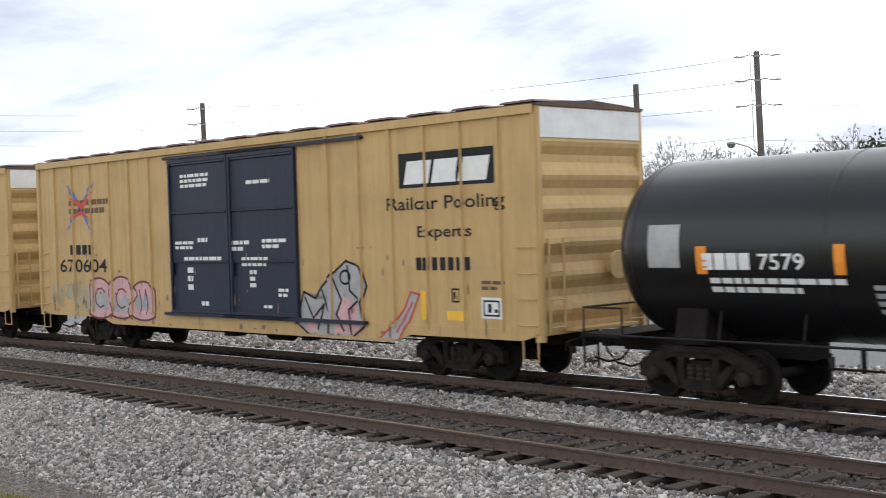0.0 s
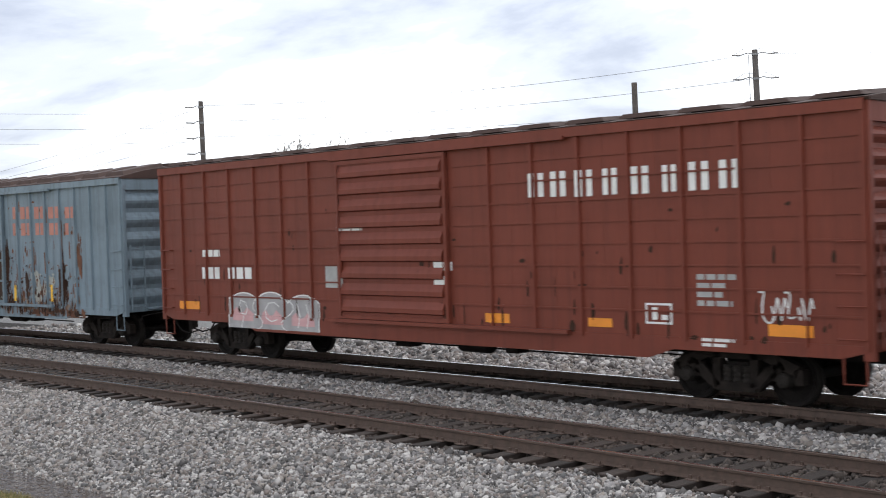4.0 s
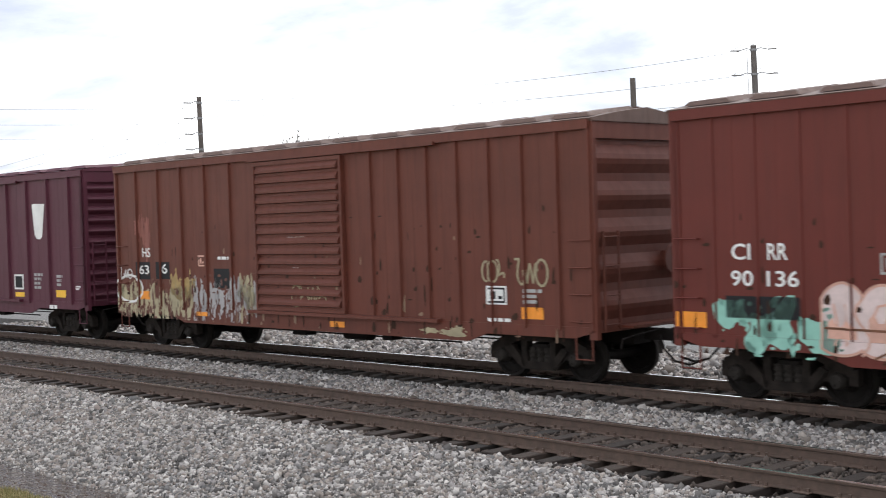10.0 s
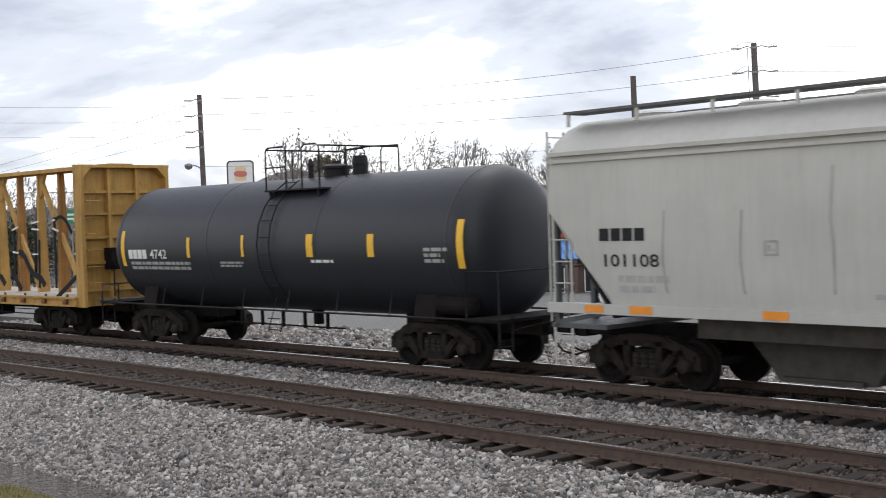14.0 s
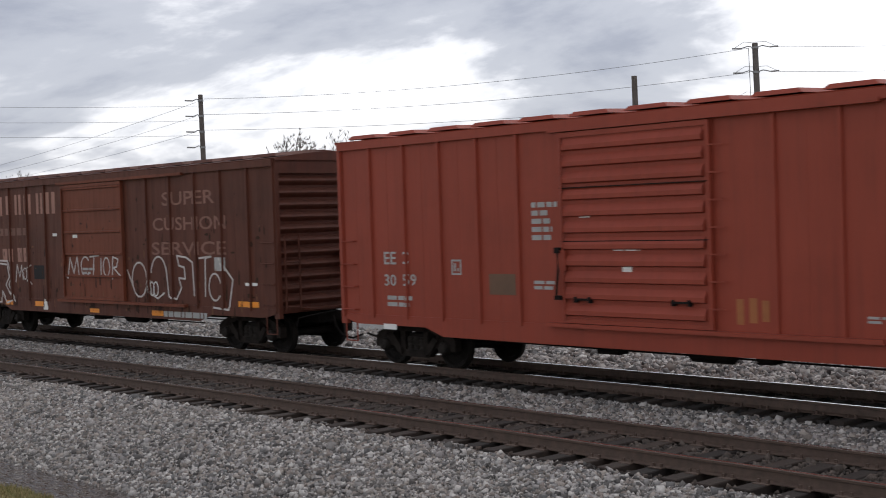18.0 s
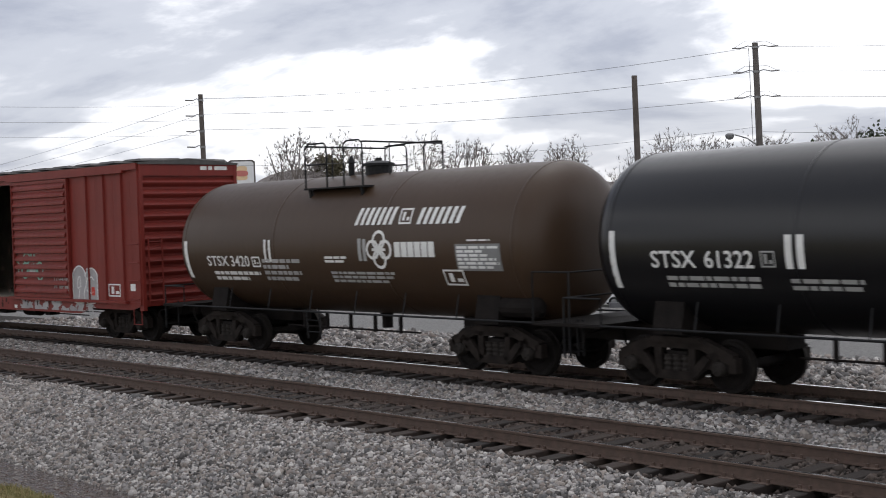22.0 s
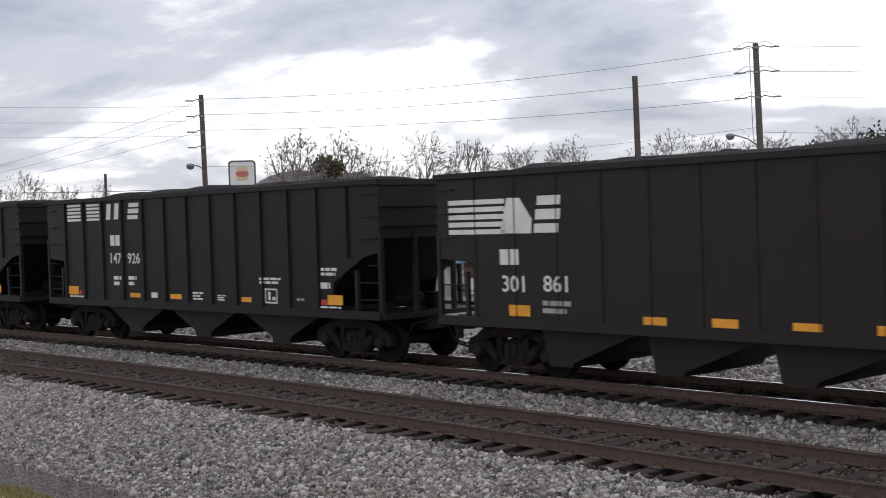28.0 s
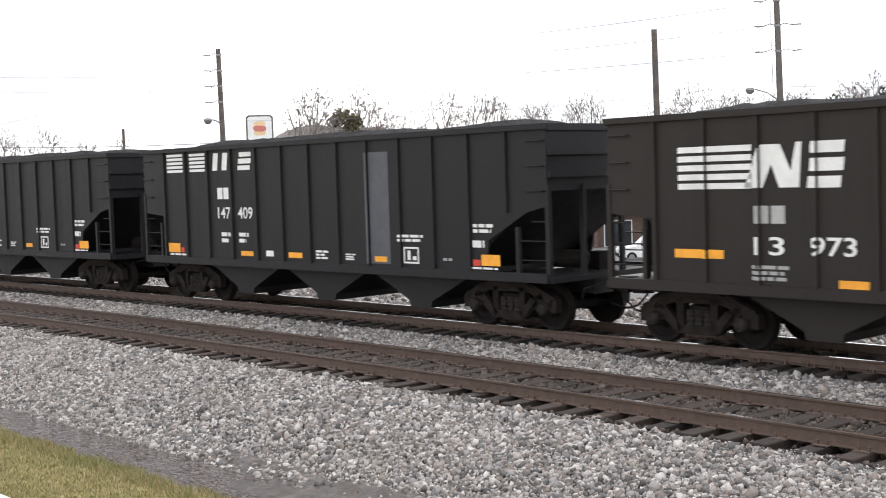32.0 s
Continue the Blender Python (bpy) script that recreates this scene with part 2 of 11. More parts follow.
def lathe(bm, profile, n=24, axis="y", centre=(0, 0, 0)):
    """Turns (radius, along) pairs round an axis."""
    rings = []
    for r, k in profile:
        ring = []
        for i in range(n):
            c, s = math.cos(2 * math.pi * i / n) * r, math.sin(2 * math.pi * i / n) * r
            p = (c, k, s) if axis == "y" else ((k, c, s) if axis == "x" else (c, s, k))
            ring.append(bm.verts.new(Vector(p) + Vector(centre)))
        rings.append(ring)
    for a, b in zip(rings, rings[1:]):
        for i in range(n):
            bm.faces.new((a[i], a[(i + 1) % n], b[(i + 1) % n], b[i]))
    bm.faces.new(rings[0][::-1])
    bm.faces.new(rings[-1])


def mesh_of(name, bm, mats, smooth=False):
    bmesh.ops.recalc_face_normals(bm, faces=bm.faces)
    me = bpy.data.meshes.new(name)
    bm.to_mesh(me)
    bm.free()
    for mt in mats if isinstance(mats, (list, tuple)) else [mats]:
        me.materials.append(mt)
    if smooth:
        for pol in me.polygons:
            pol.use_smooth = True
    return me


def part(name, bm, material, parent, label="", smooth=False):
    """One mesh object under a thing or a part."""
    ob = new(name, bm if isinstance(bm, bpy.types.Mesh) else mesh_of(name, bm, material, smooth))
    ob.parent = parent
    if label:
        ob["label"] = label
    return ob


def thing(name, label, category, group="", kind=""):
    return tagged(new(name), label, category, group, kind)


def boxes(rows):
    bm = bmesh.new()
    for r in rows:
        box(bm, *r)
    return bm


# ---- ground and the two tracks ----
def ground_z(y):
    """Height of the ground across the line: road side, ditch, shoulder, roadbed, yard."""
    for (a, za), (b, zb) in zip(GROUND, GROUND[1:]):
        if y <= b:
            k = (y - a) / (b - a)
            return za + (zb - za) * max(0.0, min(1.0, k))
    return GROUND[-1][1]


GROUND = ((-400, -0.5), (5.9, -0.5), (6.1, -0.51), (7.0, -0.56), (7.8, -0.67), (8.2, -0.80), (8.8, -0.80), (9.15, -0.70), (10.2, -0.44), (11.5, -0.255), (12.2, -0.205), (12.45, -0.262), (14.9, -0.265), (15.1, -0.235), (16.6, -0.235), (16.75, -0.265), (19.6, -0.265), (21.2, -0.42),
          (24.0, -0.5), (27.0, -0.9), (45, -2.3), (60, -3.3), (900, -3.7))


def ground_sheet():
    bm = bmesh.new()
    ys = [g[0] for g in GROUND]
    xs = [-900, -200, -90] + [-60 + 2 * i for i in range(36)] + [30, 90, 400]
    grid = [[bm.verts.new((x, y + (bend(max(-60, min(12, x))) if 5 < y < 30 else 0), z)) for y, z in GROUND] for x in xs]
    for a, b in zip(grid, grid[1:]):
        for j in range(len(ys) - 1):
            f = bm.faces.new((a[j], b[j], b[j + 1], a[j + 1]))
            mid = (ys[j] + ys[j + 1]) / 2
            # index 3 is the bed painted dark for shade, under both tracks
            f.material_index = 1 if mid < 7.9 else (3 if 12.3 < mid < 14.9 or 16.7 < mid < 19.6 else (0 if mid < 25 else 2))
    return tagged(new("ground", mesh_of("ground", bm, [M["ballast_base"], M["grass_soil"], M["yard"], M["track_bed"]])), "ballast, grass verge and gravel yard round the tracks", "ground", kind="structure")


M["grass_soil"] = plain("dry_grass_soil", (0.28, 0.23, 0.085), 0.95, 0.35, 5.0, 0.6, dist=0.03)
M["yard"] = plain("pale_gravel_yard", (0.22, 0.215, 0.205), 0.95, 0.5, 9.0, 0.9, dist=0.05)
ground_sheet()


def puddle():
    bm = bmesh.new()
    xs = [-70 + 2 * i for i in range(41)]
    rows = [[bm.verts.new((x, y + bend(x), -0.752)) for y in (7.2, 9.6)] for x in xs]
    for a, b in zip(rows, rows[1:]):
        bm.faces.new((a[0], b[0], b[1], a[1]))
    mat, nodes, links, bsdf = node_material("ditch_water")
    bsdf.inputs["Base Color"].default_value = (0.066, 0.050, 0.042, 1)
    bsdf.inputs["Roughness"].default_value = 0.05
    bsdf.inputs["IOR"].default_value = 1.33
    f = noise_fac(nodes, links, 2.6, 0.3, 0.7, (1.0, 1.5, 1), 2.0)
    b = nodes.new("ShaderNodeBump")
    b.inputs["Strength"].default_value, b.inputs["Distance"].default_value = 1.0, 0.10
    links.new(f, b.inputs["Height"])
    links.new(b.outputs[0], bsdf.inputs["Normal"])
    return tagged(new("water", mesh_of("water", bm, mat)), "rippled brown rainwater standing in the ditch", "water", kind="structure")


puddle()


def mud_bank():
    """Uneven wet mud along the ditch; its low places lie under the water."""
    noise.seed_set(4)
    bm = bmesh.new()
    nx, ny = 260, 22
    grid = []
    for i in range(nx + 1):
        x = -32.0 + 28.0 * i / nx
        rise = max(0.0, min(1.0, (x + 15.2) / 3.5))
        row = []
        for j in range(ny + 1):
            v = j / ny
            y = 7.66 + 1.74 * v
            edge = min(v, 1 - v) / 0.12
            z = ground_z(y) + 0.012 + 0.045 * rise * (1 if v > 0.45 else v / 0.45) + 0.040 * noise.noise(Vector((x * 0.9, y * 1.9, 0))) + 0.022 * noise.noise(Vector((x * 3.7, y * 5.0, 2)))
            row.append(bm.verts.new((x, y + bend(x) + 0.07 * noise.noise(Vector((x * 1.3, 5.0, y))), z - (0.07 * (1 - edge) if edge < 1 else 0))))
        grid.append(row)
    for a, b in zip(grid, grid[1:]):
        for j in range(ny):
            bm.faces.new((a[j], b[j], b[j + 1], a[j + 1]))
    mat, nodes, links, bsdf = node_material("wet_mud")
    col = mixed(nodes, links, noise_fac(nodes, links, 3.0, 0.35, 0.7), (0.030, 0.022, 0.017), (0.075, 0.058, 0.046))
    links.new(col, bsdf.inputs["Base Color"])
    r = nodes.new("ShaderNodeMapRange")
    r.inputs["To Min"].default_value, r.inputs["To Max"].default_value = 0.28, 0.75
    links.new(noise_fac(nodes, links, 5.0, 0.35, 0.65), r.inputs[0])
    links.new(r.outputs[0], bsdf.inputs["Roughness"])
    bumped(nodes, links, bsdf, 14.0, 0.6, 0.02)
    return tagged(new("ground_mud", mesh_of("ground_mud", bm, mat, True)), "dark wet mud along the edge of the ditch", "mud", kind="structure")


mud_bank()


def kerb():
    bm = bmesh.new()
    prism(bm, [(4.4, -0.60), (5.75, -0.60), (5.75, -0.44), (5.71, -0.41), (4.4, -0.41)], -60, 6)
    return tagged(new("pavement", mesh_of("pavement", bm, plain("pale_concrete", (0.55, 0.54, 0.51), 0.85, 0.15, 4.0, 0.2))), "pale concrete path edge beside the grass", "pavement", kind="structure")


kerb()


def rail(y, name):
    """A flat-bottomed rail with a polished head, along the bend."""
    prof = [(-0.075, -0.172), (0.075, -0.172), (0.075, -0.160), (0.016, -0.140), (0.010, -0.045), (0.036, -0.034), (0.037, -0.006), (0.028, 0.0), (-0.028, 0.0), (-0.037, -0.006), (-0.036, -0.034), (-0.010, -0.045), (-0.016, -0.140), (-0.075, -0.160)]
    bm = bmesh.new()
    xs = [-160, -110] + [-70 + 2 * i for i in range(46)] + [60, 110]
    rings = [[bm.verts.new((x, y + bend(x) + a, z)) for a, z in prof] for x in xs]
    n = len(prof)
    for a, b in zip(rings, rings[1:]):
        for i in range(n):
            f = bm.faces.new((a[i], b[i], b[(i + 1) % n], a[(i + 1) % n]))
            f.material_index = 1 if i == 7 else 0
    bm.faces.new(rings[0])
    bm.faces.new(rings[-1][::-1])
    return mesh_of(name, bm, [M["rail"], M["rail_shine"]])


def tie_mesh(material):
    bm = bmesh.new()
    box(bm, -0.115, 0.115, -1.3, 1.3, -0.36, -0.172)
    bmesh.ops.bevel(bm, geom=bm.edges[:], offset=0.012, segments=1, affect="EDGES")
    return mesh_of("tie", bm, material)


def plate_mesh():
    bm = bmesh.new()
    for s in (-1, 1):
        box(bm, -0.1, 0.1, s * 0.755 - 0.17, s * 0.755 + 0.17, -0.172, -0.160)
        for dx in (-0.06, 0.06):
            for dy in (-0.10, 0.10):
                box(bm, dx - 0.016, dx + 0.016, s * 0.755 + dy - 0.016, s * 0.755 + dy + 0.016, -0.16, -0.118)
    return mesh_of("tie_plate", bm, M["rail"])


TIE, DARK_TIE, PLATE = tie_mesh(M["tie"]), tie_mesh(M["shaded_tie"]), plate_mesh()


def track(y0, label, tie):
    tr = thing("railway_track", label, "track", "tracks", "structure")
    for s in (-1, 1):
        part("rail", rail(y0 + s * 0.755, "rail"), None, tr, "rusty steel rail with a worn bright head")
    rng = random.Random(int(y0 * 10))
    for i in range(-80, 22):
        x = i * 0.5 + rng.uniform(-0.03, 0.03)
        t = part("tie", tie, None, tr)
        t.matrix_basis = pose(x, y0 + bend(x) + rng.uniform(-0.06, 0.06), rng.uniform(-0.012, 0.004), 0, rng.uniform(-0.4, 0.4), math.degrees(math.atan(slope(x))) + rng.uniform(-1.2, 1.2))
        pl = part("tie_plate", PLATE, None, tr)
        pl.matrix_basis = pose(x, y0 + bend(x), 0.0)
    return tr


track(NEAR_Y, "empty main track with brown rails and weathered ties", TIE)
# these ties are coloured dark to stand for the train's shade
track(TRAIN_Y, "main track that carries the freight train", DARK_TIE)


def stones(name, y0, y1, per_m2, size, material, label, skip=None, seed=1, lift=0.0):
    """Broken ballast strewn over a strip of the roadbed."""
    rng = np.random.default_rng(seed)
    n = int(per_m2 * (y1 - y0) * 46)
    y = rng.uniform(y0, y1, n)
    x = rng.uniform(-46, 0, n)
    keep = (x > -2.45 * y - 1) & (x < -0.42 * y + 1)
    if skip is not None:
        keep &= skip(x, y)
    x, y = x[keep], y[keep]
    n = len(x)
    s = size * rng.lognormal(0, 0.28, n)
    base = np.array([(-1, -1, -1), (1, -1, -1), (1, 1, -1), (-1, 1, -1), (-1, -1, 1), (1, -1, 1), (1, 1, 1), (-1, 1, 1)], float) * 0.5
    pts = base[None] * rng.uniform(0.55, 1.15, (n, 8, 3)) * (s[:, None, None] * rng.uniform(0.6, 1.25, (n, 1, 3)))
    q = rng.normal(size=(n, 4))
    q /= np.linalg.norm(q, axis=1)[:, None]
    a, b, c, d = q.T
    rot = np.stack([np.stack([1 - 2 * (c * c + d * d), 2 * (b * c - a * d), 2 * (b * d + a * c)], 1), np.stack([2 * (b * c + a * d), 1 - 2 * (b * b + d * d), 2 * (c * d - a * b)], 1), np.stack([2 * (b * d - a * c), 2 * (c * d + a * b), 1 - 2 * (b * b + c * c)], 1)], 1)
    pts = np.einsum("nij,nkj->nki", rot, pts)
    gy, gz = np.array([g[0] for g in GROUND]), np.array([g[1] for g in GROUND])
    u = (x + 18) / 20
    v = np.clip(u, -1.5, 1.5)
    off = BEND * (v * v + 2 * v * (u - v))
    z = np.interp(y, gy, gz) + lift + s * rng.uniform(-0.15, 0.4, n)
    pts += np.stack([x, y + off, z], 1)[:, None, :]
    quads = np.array([(3, 2, 1, 0), (4, 5, 6, 7), (0, 1, 5, 4), (1, 2, 6, 5), (2, 3, 7, 6), (3, 0, 4, 7)])
    loops = (quads[None] + (np.arange(n) * 8)[:, None, None]).reshape(-1)
    me = bpy.data.meshes.new(name)
    me.vertices.add(n * 8)
    me.vertices.foreach_set("co", pts.reshape(-1).astype(np.float32))
    me.loops.add(len(loops))
    me.loops.foreach_set("vertex_index", loops.astype(np.int32))
    me.polygons.add(n * 6)
    me.polygons.foreach_set("loop_start", np.arange(0, n * 24, 4, dtype=np.int32))
    me.update(calc_edges=True)
    me.materials.append(material)
    return tagged(new(name, me), label, "ballast", kind="stuff")


def off_ties(y0, depth):
    def keep(x, y):
        near = np.abs((x / 0.5) - np.round(x / 0.5)) * 0.5
        inside = np.abs(y - y0) < 1.36
        return ~inside | (near > 0.125)
    return keep


def ragged_edge(x, y):
    """An uneven line along which the shoulder covers the ties."""
    return y < 12.15 + 0.09 * np.sin(x * 2.3) + 0.07 * np.sin(x * 5.9 + 1.3) + 0.05 * np.sin(x * 13.1)


stones("ballast", 8.85, 12.05, 1250, 0.043, M["stone"], "pale grey crushed-stone ballast on the shoulder", seed=3)
stones("ballast", 12.05, 12.42, 420, 0.040, M["stone"], "pale ballast spilled over the tie ends", ragged_edge, seed=13)
stones("ballast", 12.0, 12.72, 150, 0.045, M["stone_dark"], "dirty ballast round the tie ends", off_ties(NEAR_Y, 0), seed=4, lift=-0.01)
stones("ballast", 12.72, 14.25, 520, 0.052, M["stone_dark"], "dirty brown ballast between the ties", off_ties(NEAR_Y, 0), seed=14, lift=0.035)
stones("ballast", 14.25, 14.95, 420, 0.052, M["stone_dark"], "dirty brown ballast at the far tie ends", off_ties(NEAR_Y, 0), seed=24, lift=0.02)
stones("ballast", 14.85, 16.6, 950, 0.048, M["stone"], "pale grey ballast between the two tracks", seed=5, lift=0.01)
# stones tinted near black in place of the shade below the cars
stones("ballast", 16.7, 19.5, 170, 0.062, M["stone_shaded"], "ballast under the train, its shade painted into the colour", off_ties(TRAIN_Y, 0), seed=6)
stones("ballast", 19.5, 24.0, 130, 0.08, M["stone"], "pale grey ballast beyond the train", seed=7)
stones("ballast", 24.0, 32.0, 42, 0.11, M["stone"], "pale grey ballast strewn over the yard", seed=8)


# ---- freight cars: shared running gear ----
def side_frame_mesh():
    bm = bmesh.new()
    for a, b, w in (((-1.12, 0.56), (-0.52, 0.80), 0.15), ((-0.52, 0.80), (0.52, 0.80), 0.15), ((0.52, 0.80), (1.12, 0.56), 0.15),
                    ((-0.86, 0.66), (-0.36, 0.27), 0.13), ((-0.38, 0.27), (0.38, 0.27), 0.12), ((0.36, 0.27), (0.86, 0.66), 0.13),
                    ((-0.34, 0.27), (-0.34, 0.80), 0.11), ((0.34, 0.27), (0.34, 0.80), 0.11),
                    ((-1.12, 0.36), (-1.12, 0.60), 0.12), ((-0.70, 0.40), (-0.70, 0.66), 0.08), ((0.70, 0.40), (0.70, 0.66), 0.08), ((1.12, 0.36), (1.12, 0.60), 0.12)):
        beam(bm, (a[0], 0, a[1]), (b[0], 0, b[1]), w * 1.2, 0.17)
    for s in (-1, 1):
        prism(bm, [(s * 0.36, 0.24), (s * 0.50, 0.30), (s * 0.72, 0.56), (s * 0.60, 0.62), (s * 0.40, 0.42)], -0.12, -0.04, "y")
    prism(bm, [(-0.62, 0.80), (-0.40, 0.90), (0.40, 0.90), (0.62, 0.80)], -0.11, 0.11, "y")
    return mesh_of("side_frame", bm, M["frame_dust"])


def springs_mesh():
    bm = bmesh.new()
    for x in (-0.18, 0.0, 0.18):
        lathe(bm, [(0.075, 0.33), (0.085, 0.36), (0.07, 0.40), (0.085, 0.44), (0.07, 0.48), (0.085, 0.52), (0.07, 0.56), (0.08, 0.60)], 10, "z", (x, 0, 0))
    return mesh_of("spring_nest", bm, M["grime_pale"])


def bearing_mesh():
    bm = bmesh.new()
    lathe(bm, [(0.05, -0.17), (0.10, -0.165), (0.125, -0.12), (0.125, 0.06)], 14, "y")
    for k in range(3):
        a = k * 2.094
        box(bm, 0.06 * math.cos(a) - 0.015, 0.06 * math.cos(a) + 0.015, -0.185, -0.165, 0.06 * math.sin(a) - 0.015, 0.06 * math.sin(a) + 0.015)
    return mesh_of("bearing", bm, M["grime_pale"])


def wheel_mesh():
    bm = bmesh.new()
    lathe(bm, [(0.10, -0.09), (0.16, -0.075), (0.20, -0.035), (0.33, -0.02), (0.365, -0.065), (0.42, -0.065), (0.425, 0.05), (0.45, 0.062), (0.45, 0.075), (0.36, 0.075), (0.33, 0.01), (0.20, 0.0), (0.14, 0.05), (0.10, 0.06)], 22, "y")
    for f in bm.faces:
        c = f.calc_center_median()
        r = math.hypot(c.x, c.z)
        if r > 0.41 and -0.066 < c.y < 0.05 and abs(f.normal.y) < 0.5:
            f.material_index = 1
    return mesh_of("wheel", bm, [M["wheel"], M["tread"]], False)


def axle_mesh():
    bm = bmesh.new()
    lathe(bm, [(0.07, -0.98), (0.07, -0.78), (0.09, -0.74), (0.082, 0.0), (0.09, 0.74), (0.07, 0.78), (0.07, 0.98)], 12, "y")
    return mesh_of("axle", bm, M["wheel"])


def bolster_mesh():
    bm = bmesh.new()
    prism(bm, [(-1.02, 0.50), (1.02, 0.50), (1.02, 0.66), (0.5, 0.72), (-0.5, 0.72), (-1.02, 0.66)], -0.2, 0.2)
    for s in (-1, 1):
        beam(bm, (s * 0.40, -0.85, 0.36), (s * 0.40, 0.85, 0.36), 0.12, 0.14, (1, 0, 0))
        for y in (-0.76, 0.76):
            box(bm, s * 0.43 - 0.03, s * 0.43 + 0.03, y - 0.06, y + 0.06, 0.28, 0.52)
    lathe(bm, [(0.22, 0.72), (0.22, 0.78)], 16, "z")
    return mesh_of("bolster", bm, M["grime"])


SIDE_FRAME, SPRINGS, BEARING, WHEEL, AXLE, BOLSTER = side_frame_mesh(), springs_mesh(), bearing_mesh(), wheel_mesh(), axle_mesh(), bolster_mesh()
TURNING = []


def truck(car, x, radius=0.42):
    """A three-piece freight truck: bolster, two side frames and two wheelsets."""
    t = part("truck", BOLSTER, None, car, "grimy cast-steel four-wheel truck")
    t.matrix_basis = pose(x, 0, 0)
    for s in (-1, 1):
        f = part("side_frame", SIDE_FRAME, None, t)
        f.matrix_basis = pose(0, s * 0.99, 0)
        g = part("spring_nest", SPRINGS, None, t)
        g.matrix_basis = pose(0, s * 0.99, 0)
        for a in (-0.89, 0.89):
            b = part("bearing", BEARING, None, t)
            b.matrix_basis = pose(a, s * 1.0, 0.42, 0, 0, 0 if s < 0 else 180)
    for a in (-0.89, 0.89):
        ws = part("axle", AXLE, None, car)
        ws.matrix_basis = pose(x + a, 0, 0.42)
        for s in (-1, 1):
            w = part("wheel", WHEEL, None, ws)
            w.matrix_basis = pose(0, s * 0.755, 0, 0, 0, 0 if s < 0 else 180)
        TURNING.append((car, ws, x + a))
    return t


def coupler_mesh():
    bm = bmesh.new()
    box(bm, -0.55, 0.12, -0.09, 0.09, 0.74, 0.94)
    prism(bm, [(0.10, -0.16), (0.34, -0.13), (0.44, 0.02), (0.36, 0.07), (0.30, 0.0), (0.24, 0.02), (0.30, 0.16), (0.10, 0.17)], 0.70, 0.98, "z")
    tube(bm, [(-0.05, -0.3, 0.86), (0.05, -0.32, 0.62), (0.25, -0.3, 0.42), (0.50, -0.22, 0.36), (0.72, -0.1, 0.45)], 0.022, 6)
    tube(bm, [(-0.12, -0.1, 0.96), (-0.12, -0.9, 0.90), (-0.12, -1.25, 0.86), (-0.12, -1.3, 0.70)], 0.014, 5)
    return mesh_of("coupler", bm, M["grime"])


COUPLER = coupler_mesh()


def couplers(car, half):
    for s in (-1, 1):
        c = part("coupler", COUPLER, None, car, "rusty knuckle coupler with a sagging air hose")
        c.matrix_basis = pose(s * (half + 0.45), 0, 0, 0, 0, 0 if s > 0 else 180)


def ladder(car, x0, x1, z0, z1, y, n, material, name="ladder", rails=True):
    bm = bmesh.new()
    if rails:
        for x in (x0, x1):
            box(bm, x - 0.02, x + 0.02, y - 0.012, y + 0.012, z0 - 0.1, z1 + 0.1)
    for i in range(n):
        z = z0 + (z1 - z0) * i / (n - 1)
        tube(bm, [(x0, y + 0.05, z), (x0, y, z), (x1, y, z), (x1, y + 0.05, z)], 0.014, 5)
    return part(name, bm, material, car)


def end_ladder(car, x, y0, y1, z0, z1, n, material):
    bm = bmesh.new()
    for y in (y0, y1):
        box(bm, x - 0.012, x + 0.012, y - 0.02, y + 0.02, z0 - 0.1, z1 + 0.1)
    for i in range(n):
        z = z0 + (z1 - z0) * i / (n - 1)
        tube(bm, [(x, y0, z), (x, y1, z)], 0.014, 5)
    return part("end_ladder", bm, material, car)


def underframe(car, half, brake=True):
    bm = bmesh.new()
    box(bm, -half, half, -0.24, 0.24, 0.66, 0.98)
    for i in range(7):
        x = -half * 0.62 + half * 1.24 * i / 6
        box(bm, x - 0.06, x + 0.06, -1.35, 1.35, 0.82, 1.0)
    part("centre_sill", bm, M["grime"], car)
    if brake:
        bm = bmesh.new()
        lathe(bm, [(0.10, -0.45), (0.19, -0.38), (0.19, 0.38), (0.10, 0.45)], 14, "x", (0.8, -0.75, 0.66))
        box(bm, 1.7, 2.0, -0.9, -0.6, 0.52, 0.8)
        tube(bm, [(-half * 0.55, -0.7, 0.58), (half * 0.5, -0.72, 0.56)], 0.018, 5)
        tube(bm, [(-half * 0.5, 0.6, 0.52), (half * 0.5, 0.6, 0.5)], 0.016, 5)
        box(bm, -1.9, -1.4, -0.5, -0.2, 0.45, 0.66)
        part("brake_gear", bm, M["grime"], car)


CARS = []


